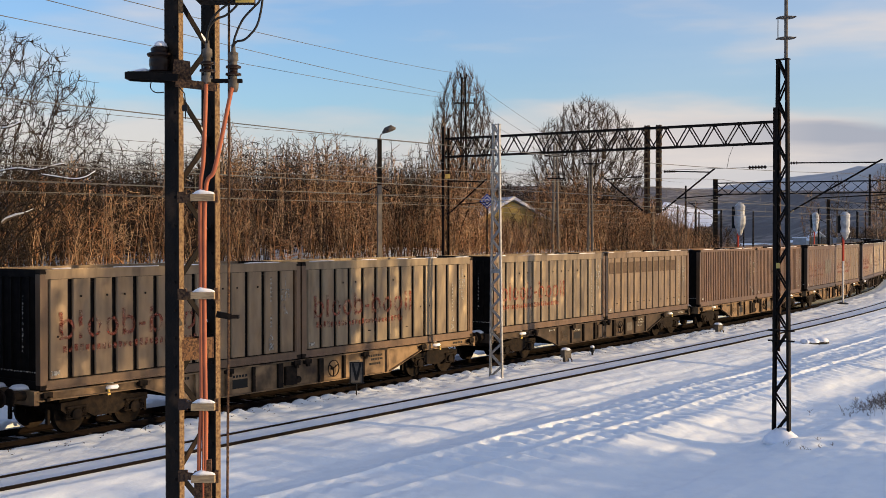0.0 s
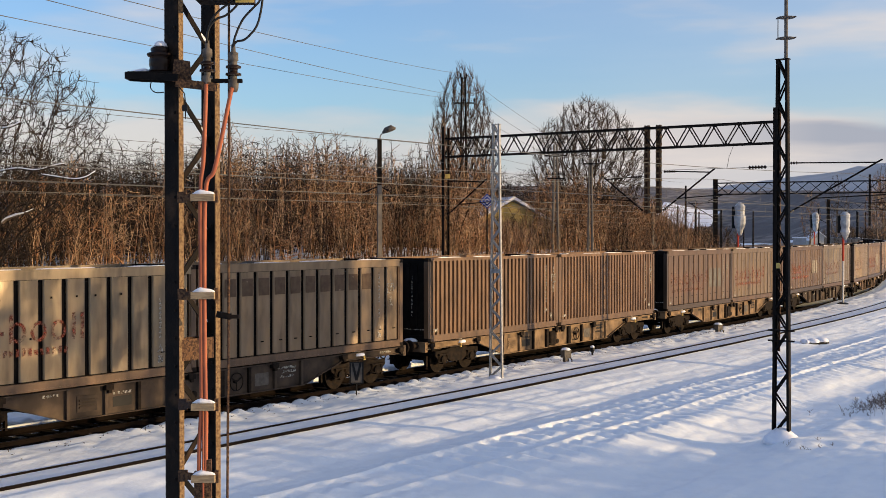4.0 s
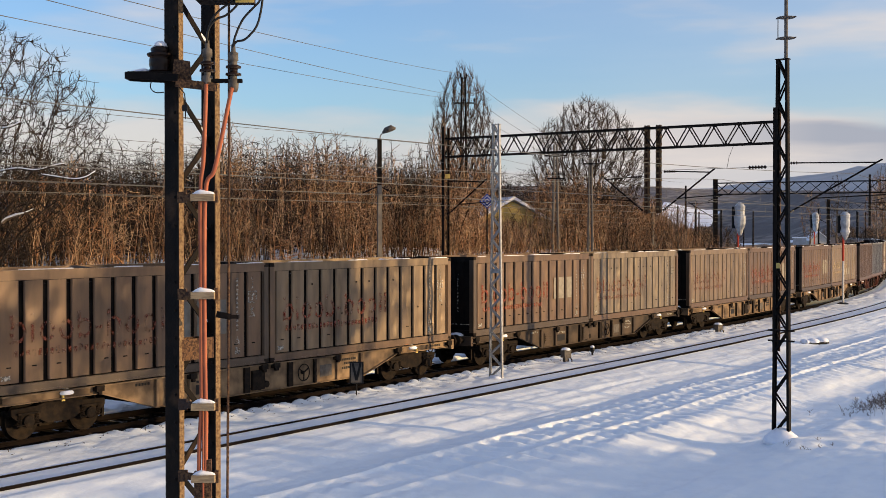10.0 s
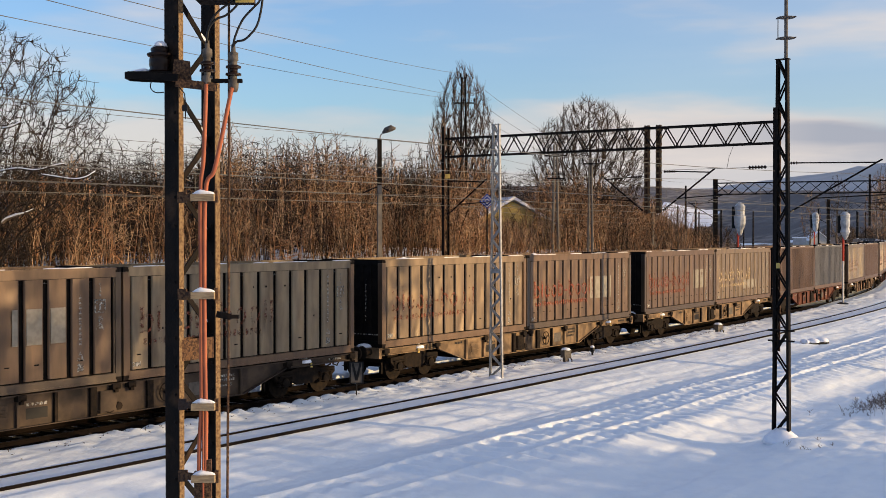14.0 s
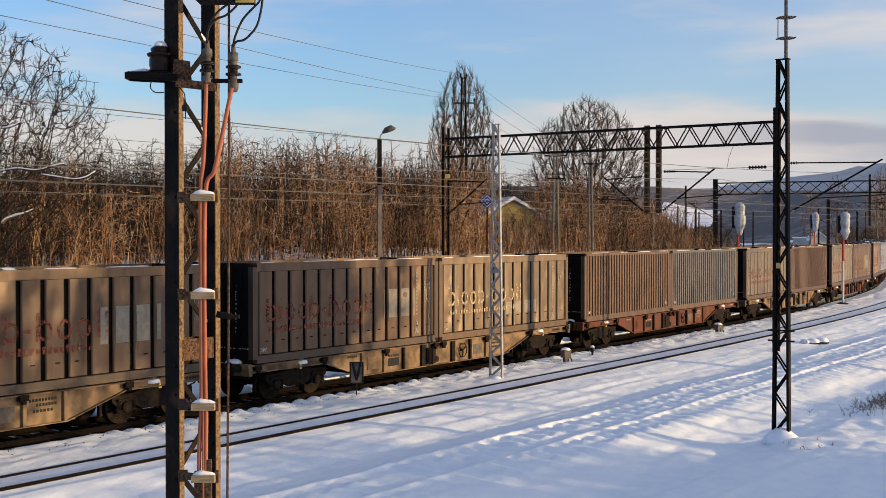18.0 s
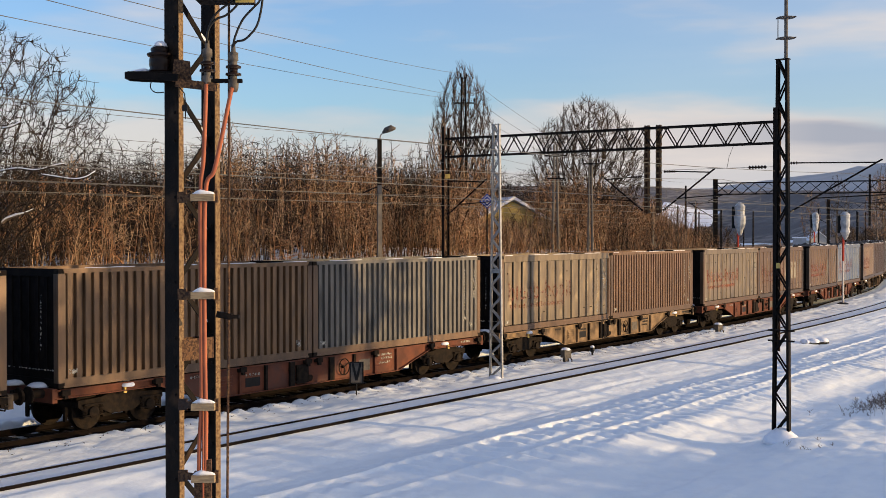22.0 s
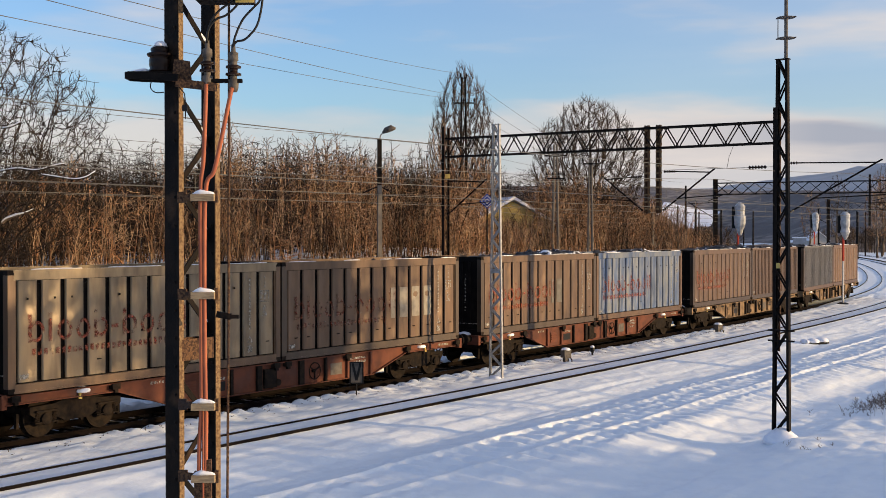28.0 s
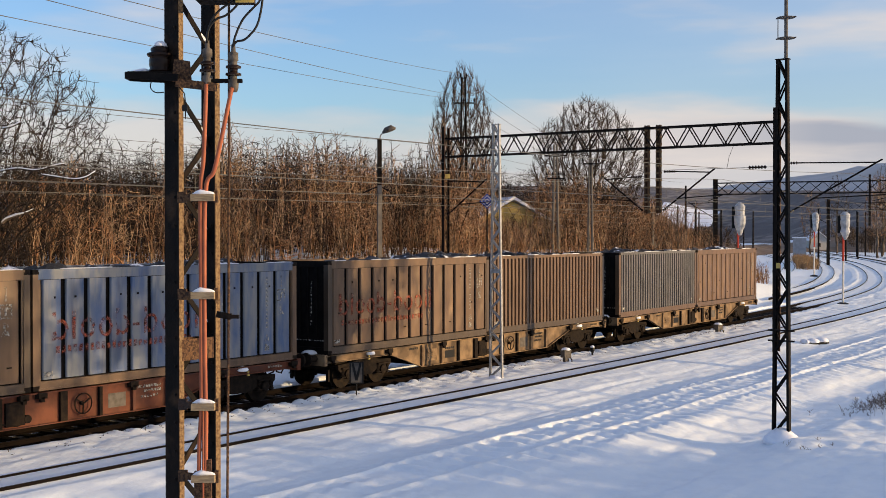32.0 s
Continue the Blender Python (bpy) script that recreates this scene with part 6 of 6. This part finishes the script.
def shrub_shapes(seed, stems, high, spread, twigs_each=18, tangled=False):
    r = random.Random(seed)
    g = Geo()
    for _ in range(stems):
        a, rad = r.uniform(0, 6.28), spread * math.sqrt(r.random())
        p = Vector((rad * math.cos(a), rad * math.sin(a), -0.3))
        d = Vector((r.uniform(-0.16, 0.16), r.uniform(-0.16, 0.16), 1)).normalized()
        h = high * (1 - 0.42 * r.random() ** 2)
        pts = [p]
        for _k in range(5):
            d = (d + Vector((r.uniform(-1, 1), r.uniform(-1, 1), 0.3)) * 0.17).normalized()
            p = p + d * (h / 5)
            pts.append(p)
        r0 = r.uniform(0.018, 0.036)
        g.tube(pts, [r0, r0 * 0.9, r0 * 0.75, r0 * 0.55, r0 * 0.4, 0.006], 3, caps=False)
        for _k in range(twigs_each):
            f = (r.uniform(0.1, 1.0) if tangled else r.uniform(0.2, 1.0) ** 0.8) * 5
            i = min(int(f), 4)
            q = pts[i].lerp(pts[i + 1], f - i)
            b = r.uniform(0, 6.28)
            td = Vector((math.cos(b), math.sin(b), r.uniform(-0.4, 0.9) if tangled else r.uniform(0.6, 2.2))).normalized()
            ln = r.uniform(0.3, 0.95) * (1.2 - f / 8) * (1.25 if tangled else 1.0)
            m = q + td * ln * 0.5
            e = m + (td + Vector((r.uniform(-0.6, 0.6), r.uniform(-0.6, 0.6), r.uniform(-0.2, 0.5)))).normalized() * ln * 0.5
            if _k % 2:
                g.tube([q, m, e], [0.013, 0.010, 0.005], 3, caps=False)
            else:
                g.tube([q, e], [0.011, 0.005], 3, caps=False)
    return g.mesh("bush_crown")


SHRUBS = [shrub_shapes(60 + k, 17, 5.0, 1.5, 17) for k in range(7)]
TANGLES = [shrub_shapes(90 + k, 17, 5.0, 1.9, 26, True) for k in range(4)]
WARM_TANGLES = [shrub_shapes(110 + k, 17, 5.0, 1.8, 22, True) for k in range(4)]
LOW_SHRUBS = [shrub_shapes(80 + k, 16, 2.2, 1.3, 14) for k in range(3)]
# darkened copies, mixed in for the shaded gaps of the thicket
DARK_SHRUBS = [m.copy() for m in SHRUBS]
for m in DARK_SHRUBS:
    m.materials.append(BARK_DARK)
_r = random.Random(11)
THICKET = "leafless brown thicket shrub on the snowy bank"
# rise of the thicket's tops over the eye, per metre of distance, against the bearing x / y
BEARING = (-0.40, -0.23, -0.18, -0.14, -0.105, -0.07, -0.04, 0.0, 0.05, 0.10, 0.17, 0.22)
TOPS = (0.070, 0.070, 0.074, 0.068, 0.078, 0.068, 0.056, 0.062, 0.055, 0.046, 0.034, 0.012)
for s in np.arange(-16, 92, 1.7):
    for k, w in enumerate((-12.3, -14.6, -17.2, -20.5, -24.5, -28.5)):
        ss, ww = s + _r.uniform(-0.9, 0.9), w + _r.uniform(-1.2, 1.2)
        p = on_line(ss, ww)
        ground_z = h_at(ss, ww)
        top_z = EYE[2] + p.y * float(np.interp(p.x / p.y, BEARING, TOPS))
        sc = min(1.5, max(0.3, (top_z - ground_z) / 5.0)) * _r.uniform(0.84, 1.08) * (0.72 if k == 0 else 0.88 if k == 1 else 1.1 if p.x / p.y < -0.05 else 1.0)
        m = Matrix.Translation((p.x, p.y, ground_z)) @ Matrix.Rotation(_r.uniform(0, 6.28), 4, "Z") @ Matrix.Scale(sc, 4)
        t = thing("thicket_shrub", THICKET, "shrub", "thicket on the bank", at=m)
        if p.y < 90 and 0.015 < p.x / p.y < 0.09 and p.y > 58 and _r.random() < 0.8:
            t.name = "low_shrub"
            part("bush_crown", LOW_SHRUBS[k % 3], BARK_WARM, t)
            continue
        # rear rows get dark twigs to paint in shade inside the thicket
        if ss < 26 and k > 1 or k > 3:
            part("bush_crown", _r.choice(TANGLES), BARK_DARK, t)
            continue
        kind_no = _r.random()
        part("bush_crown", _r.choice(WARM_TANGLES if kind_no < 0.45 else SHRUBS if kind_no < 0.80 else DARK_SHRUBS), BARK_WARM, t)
for s in np.arange(-12, 100, 2.3):
    ww = -9.6 + _r.uniform(-1.2, 1.2)
    p = on_line(s, ww)
    t = thing("low_shrub", "low leafless bush at the foot of the bank", "shrub", "bushes at the foot of the bank", at=Matrix.Translation((p.x, p.y, h_at(s, ww))) @ Matrix.Rotation(_r.uniform(0, 6.28), 4, "Z") @ Matrix.Scale(_r.uniform(0.6, 1.2), 4))
    part("bush_crown", _r.choice(LOW_SHRUBS), BARK_WARM, t)

# ---------------------------------------------------------------- house, hut, distance
def house(label, x, y, z, w, d, h, roof_h, wall_mat, turn, windows=2):
    t = thing("house", label, "house", at=pose(x, y, z, 0, 0, turn))
    part("wall", Geo().prism([(-w / 2, 0), (w / 2, 0), (w / 2, h), (0, h + roof_h * 0.92), (-w / 2, h)], -d / 2, d / 2), wall_mat, t)
    for e in (-1, 1):
        a, b = Vector((0, 0, h + roof_h)), Vector((e * (w / 2 + 0.4), 0, h - 0.25))
        part("roof", Geo().add([(0, -d / 2 - 0.35, h + roof_h), (0, d / 2 + 0.35, h + roof_h), (b.x, d / 2 + 0.35, b.z), (b.x, -d / 2 - 0.35, b.z), (0, -d / 2 - 0.35, h + roof_h + 0.22), (0, d / 2 + 0.35, h + roof_h + 0.22), (b.x, d / 2 + 0.35, b.z + 0.2), (b.x, -d / 2 - 0.35, b.z + 0.2)],
             [(0, 1, 2, 3), (7, 6, 5, 4), (0, 3, 7, 4), (1, 5, 6, 2), (2, 6, 7, 3), (0, 4, 5, 1)]), SNOWCAP, t, "snow-covered roof")
    for k in range(windows):
        x0 = (k - (windows - 1) / 2) * w / (windows + 0.4)
        wn = part("window", Geo().box((x0, -d / 2 - 0.02, h * 0.55), (0.9, 0.08, 1.2)), WHITE, t)
        part("pane", Geo().box((x0, -d / 2 - 0.07, h * 0.55), (0.76, 0.02, 1.06)), BLACKP, wn)
    return t


YELLOW_WALL = surface("yellow_plaster", (0.55, 0.40, 0.14), (0.46, 0.33, 0.12), rough=0.9, scale=1.5)
GREY_WALL = surface("pale_grey_sheeting", (0.30, 0.31, 0.33), (0.24, 0.25, 0.27), rough=0.7, scale=1.5)
house("yellow plastered house with a snowy roof behind the thicket", 4.4, 92, 1.9, 7, 6, 3.6, 1.9, YELLOW_WALL, 15)
house("small white-roofed house beside the far tracks", 104, 335, 0, 5, 5, 3, 2.2, WHITE, 0, 1)
house("snow-roofed house in the valley", 123, 420, -3, 9, 7, 3, 2.2, WHITE, 10, 2)
hut = thing("relay_hut", "pale grey windowless relay hut with a flat snowy roof", "hut", at=pose(73.5, 248, 0, 0, 0, -15))
part("wall", Geo().box((0, 0, 1.9), (2.6, 2.6, 4.0)), GREY_WALL, hut)
part("roof", Geo().box((0, 0, 4.0), (2.9, 2.9, 0.25)), SNOWCAP, hut, "snow-covered flat roof")

grass = Geo()
_g = random.Random(9)
for _ in range(2600):
    s, w = _g.uniform(150, 205), _g.uniform(-9.4, -6.3)
    if _g.random() < 0.5:
        s, w = _g.uniform(160, 192), _g.uniform(-9.2, -6.5)
    p = on_line(s, w, -0.1)
    e = p + Vector((_g.uniform(-0.5, 0.5), _g.uniform(-0.5, 0.5), _g.uniform(0.5, 1.5)))
    grass.tube([p, p.lerp(e, 0.5) + Vector((0, 0, 0.1)), e], [0.03, 0.025, 0.01], 3, caps=False)
tagged(part("dry_grass", grass, DRY_GRASS), "patch of tall brown dry grass in the snow", "grass", kind="stuff")
weeds = Geo()
for _ in range(420):
    k = _g.random()
    s, w = (_g.gauss(18.9, 1.3), _g.gauss(15.9, 0.5)) if k < 0.93 else (_g.uniform(14, 24), _g.uniform(14.5, 17)) if k < 0.98 else (_g.gauss(10.3, 0.4), _g.gauss(15.9, 0.5))
    p = on_line(s, w, h_at(s, w) - 0.05)
    hgt = _g.uniform(0.08, 0.34) * (1.0 if k < 0.93 else 0.4)
    e = p + Vector((_g.uniform(-0.12, 0.12), _g.uniform(-0.12, 0.12), hgt))
    weeds.tube([p, p.lerp(e, 0.5), e], [0.004, 0.0035, 0.002], 3, caps=False)
    for _k in range(4):
        q = p.lerp(e, _g.uniform(0.3, 1))
        weeds.tube([q, q + Vector((_g.uniform(-0.1, 0.1), _g.uniform(-0.1, 0.1), _g.uniform(0.02, 0.12)))], [0.004, 0.003], 3, caps=False)
tagged(part("dry_weeds", weeds, BARK), "dead weed stalks poking out of the snow", "weeds", kind="stuff")


def ridge(name, label, pts, depth, mat, seed, rough=3.0):
    """A far hill: a crest line of (bearing degrees, distance, height), falling off to both sides."""
    g = Geo()
    n, rows = 90, 14
    be = np.array([p[0] for p in pts])
    di = np.array([p[1] for p in pts])
    hi = np.array([p[2] for p in pts])
    for i in range(n + 1):
        b = be[0] + (be[-1] - be[0]) * i / n
        dd, hh = np.interp(b, be, di), np.interp(b, be, hi)
        for j in range(rows + 1):
            f = j / rows
            dist = dd - depth * (1 - f)
            z = hh * math.sin(f * math.pi / 2) ** 1.3 + rough * f * float(vnoise(np.array(b * 0.9), np.array(f * 4.0), seed)) + 0.5 * rough * f * float(vnoise(np.array(b * 4.0), np.array(f * 9.0), seed + 1))
            g.v.append((dist * math.sin(radians(b)), dist * math.cos(radians(b)), z - 1.5))
    m = rows + 1
    g.f += [(i * m + j, (i + 1) * m + j, (i + 1) * m + j + 1, i * m + j + 1) for i in range(n) for j in range(rows)]
    return tagged(part(name, g, mat, smooth=True), label, "hill", kind="structure")


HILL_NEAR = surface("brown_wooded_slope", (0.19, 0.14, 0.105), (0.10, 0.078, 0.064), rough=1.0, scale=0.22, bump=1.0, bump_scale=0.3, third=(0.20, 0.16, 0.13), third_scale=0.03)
# the two farther hills are lightened in base colour to paint in haze
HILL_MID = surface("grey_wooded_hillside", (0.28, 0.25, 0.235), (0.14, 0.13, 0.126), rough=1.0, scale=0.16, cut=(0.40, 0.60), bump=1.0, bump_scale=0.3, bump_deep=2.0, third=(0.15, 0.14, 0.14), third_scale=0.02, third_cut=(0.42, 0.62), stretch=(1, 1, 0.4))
HILL_FAR = surface("haze_pale_far_hill", (0.52, 0.50, 0.49), (0.42, 0.41, 0.40), rough=1.0, scale=0.012, third=(0.48, 0.48, 0.49), third_scale=0.003)
FIELD = surface("snow_field", (0.80, 0.84, 0.90), (0.7, 0.75, 0.84), rough=0.8, scale=0.05)
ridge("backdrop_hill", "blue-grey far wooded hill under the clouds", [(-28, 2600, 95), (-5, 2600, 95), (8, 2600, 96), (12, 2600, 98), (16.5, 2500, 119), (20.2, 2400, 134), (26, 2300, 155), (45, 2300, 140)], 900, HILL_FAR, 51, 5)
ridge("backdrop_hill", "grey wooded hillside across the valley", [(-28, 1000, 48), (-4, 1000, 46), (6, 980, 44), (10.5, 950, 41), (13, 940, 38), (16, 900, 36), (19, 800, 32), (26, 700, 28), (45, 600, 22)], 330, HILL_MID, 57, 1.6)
g = Geo()
for i in range(13):
    b = 9.9 + 2.6 * i / 12
    for j in range(9):
        f = j / 8
        dist = 560 + 170 * f
        g.v.append((dist * math.sin(radians(b + 0.5 * f)), dist * math.cos(radians(b + 0.5 * f)), 7.5 + 16.0 * f - 6.0 * (i / 12) * f + 0.6 * float(vnoise(np.array(i * 0.7), np.array(j * 0.9), 71))))
g.f += [(i * 9 + j, (i + 1) * 9 + j, (i + 1) * 9 + j + 1, i * 9 + j + 1) for i in range(12) for j in range(8)]
tagged(part("backdrop_field", g, FIELD, smooth=True), "snow-covered field on the valley side", "field", kind="structure")
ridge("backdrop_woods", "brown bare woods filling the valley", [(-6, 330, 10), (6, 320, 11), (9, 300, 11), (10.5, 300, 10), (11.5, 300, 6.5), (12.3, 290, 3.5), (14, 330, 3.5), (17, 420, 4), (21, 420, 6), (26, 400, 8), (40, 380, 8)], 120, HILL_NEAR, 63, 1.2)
for k, (x, y, sc) in enumerate(((86, 238, 1.15), (92, 252, 1.3), (98, 268, 1.2), (106, 285, 1.4), (95, 290, 1.3), (110, 262, 1.3), (84, 275, 1.0), (103, 242, 1.2))):
    tree("far_tree", "dark bare tree behind the curve of the tracks", x, y, 0, mid_shapes[k % 3], BARK_DARK, 50 * k, sc * 2.0)

woods = Geo()
_w = random.Random(52)
for _ in range(620):
    b, dist = _w.uniform(10.5, 22.0), _w.uniform(255, 440)
    x, y = dist * math.sin(radians(b)), dist * math.cos(radians(b))
    j = int(np.argmin((LINE_X - x) ** 2 + (LINE_Y - y) ** 2))
    if (LINE_X[j] - x) ** 2 + (LINE_Y[j] - y) ** 2 < 18 ** 2:
        continue
    high = _w.uniform(4.0, 8.0)
    foot = Vector((x, y, -0.4))
    woods.tube([foot, foot + Vector((_w.uniform(-0.4, 0.4), 0, high))], [0.12, 0.03], 3, caps=False)
    for _k in range(13):
        q = foot + Vector((0, 0, high * _w.uniform(0.2, 0.9)))
        a, ln = _w.uniform(0, 6.28), _w.uniform(0.8, 2.0)
        woods.tube([q, q + Vector((math.cos(a) * ln * 0.7, math.sin(a) * ln * 0.7, ln))], [0.06, 0.03], 3, caps=False)
tagged(part("far_woods", woods, BARK_BROWN), "bare brown woods on the valley floor beyond the tracks", "woods", kind="stuff")

# trees added outside the view, between the low sun and the line, to cast shade
def leafy_oak(seed, centre_z, rad, high, clumps, size=0.31):
    """A tree that keeps its withered leaves: a trunk with limbs and a crown of many small clumps."""
    r = random.Random(seed)
    wood, crown = Geo(), Geo()
    wood.tube([(0, 0, -0.3), (0.05, 0, centre_z * 0.5), (0, 0.05, centre_z + high * 0.6)], [0.15, 0.11, 0.04], 8, caps=False)
    for k in range(clumps):
        a, b, c = r.uniform(0, 6.28), math.acos(r.uniform(-1, 1)), r.random() ** 0.45
        p = Vector((rad * c * math.sin(b) * math.cos(a), rad * c * math.sin(b) * math.sin(a), centre_z + high * c * math.cos(b)))
        if k % 25 == 0:
            wood.tube([(0, 0, max(1.5, p.z - rad * 0.9)), p * 0.5 + Vector((0, 0, p.z * 0.42)), p], [0.04, 0.03, 0.015], 4, caps=False)
        turn = Euler((r.uniform(0, 3), r.uniform(0, 3), r.uniform(0, 3))).to_matrix()
        u = size * r.uniform(0.65, 1.35)
        crown.add([p + turn @ Vector(q) * u for q in ((1, 0, 0), (0, 0.8, 0.1), (-0.9, 0, 0), (0, -0.8, -0.1), (0, 0.1, 0.45), (0.1, 0, -0.45))], [(0, 1, 4), (1, 2, 4), (2, 3, 4), (3, 0, 4), (1, 0, 5), (2, 1, 5), (3, 2, 5), (0, 3, 5)])
    return wood.mesh("trunk", smooth=True), crown.mesh("crown")


WITHERED = surface("withered_oak_leaves", (0.11, 0.065, 0.035), (0.06, 0.036, 0.02), rough=0.9, scale=6, vary=0.2)
thin_oaks = [leafy_oak(94, 10.2, 2.4, 2.0, 700, 0.15), leafy_oak(95, 10.2, 2.4, 2.0, 440, 0.15), leafy_oak(96, 9.5, 2.3, 2.3, 400, 0.15)]
for k, (x, y, sh) in enumerate(((48.2, 22.2, 0), (47.6, 20.2, 1), (48.6, 18.0, 1), (48.2, 30.4, 2))):
    tree("roadside_oak", "unseen sparse oak added to half-shade the train", x, y, 0.2, thin_oaks[sh], BARK, 40 + 75 * k, 1.0, WITHERED)
young_oak = leafy_oak(97, 4.3, 2.6, 2.8, 950, 0.2)
for k, y in enumerate((11.4, 14.0, 16.6, 18.9)):
    tree("roadside_oak", "unseen low young oak added to shade the near snow", 48.0 + 0.4 * (k % 2), y, 0.2, young_oak, BARK, 50 * k, 1.0, WITHERED)
oaks = [leafy_oak(91, 9.4, 2.4, 2.4, 1400), leafy_oak(92, 9.4, 2.3, 2.4, 1200)]
for k, (x, y, sc) in enumerate(((47.0, 24.8, 1.0), (47.8, 27.5, 1.0), (49.4, 26.3, 0.98))):
    tree("roadside_oak", "unseen oak with withered brown leaves, added to shade the train", x, y, 0.2, oaks[k % 2], BARK, 63 * k, sc, WITHERED)

far_shapes = [grow(140 + k, 8.0, 2.6, 0.16, 16, (5, 3), min_r=0.035, low=0.1) for k in range(4)]
_r = random.Random(77)
for k in range(95):
    b, dist = _r.uniform(8.5, 21.5), _r.uniform(205, 330)
    if 15.0 < b < 19.5 and dist < 300:
        dist += 110
    if b < 14:
        dist = _r.uniform(118, 260)
    x, y = dist * math.sin(radians(b)), dist * math.cos(radians(b))
    j = int(np.argmin((LINE_X - x) ** 2 + (LINE_Y - y) ** 2))
    if (LINE_X[j] - x) ** 2 + (LINE_Y[j] - y) ** 2 < 17 ** 2:
        continue
    tree("far_tree", "small bare tree in the woods across the valley", x, y, -0.2, far_shapes[k % 4], BARK_DARK if k % 3 else BARK, 71 * k, _r.uniform(0.5, 0.9) * (0.8 if b < 14 else 1.0))

# ---------------------------------------------------------------- what moves
def motions():
    times = [float(t) for t in range(0, 33)]
    for n, wag in train_wagons:
        walk(wag, [(t, wagon_pose(n, t)) for t in times])
    for n, side, box in train_boxes:
        seat = pose(side * (CLEN + CGAP) / 2, 0, DECK)
        walk(box, [(t, wagon_pose(n, t) @ seat) for t in times])
    spins = [k / 15 for k in range(0, 481)]
    for n, wag in train_wagons:
        for b in wag.children:
            if not b.name.startswith("bogie"):
                continue
            for a in b.children:
                if a.name.startswith("wheelset"):
                    x = a.matrix_basis.translation.x
                    walk(a, [(t, pose(x, 0, AXLE_R, 0, -math.degrees(train_run(t) / AXLE_R) % 360, 0)) for t in spins])


motions()
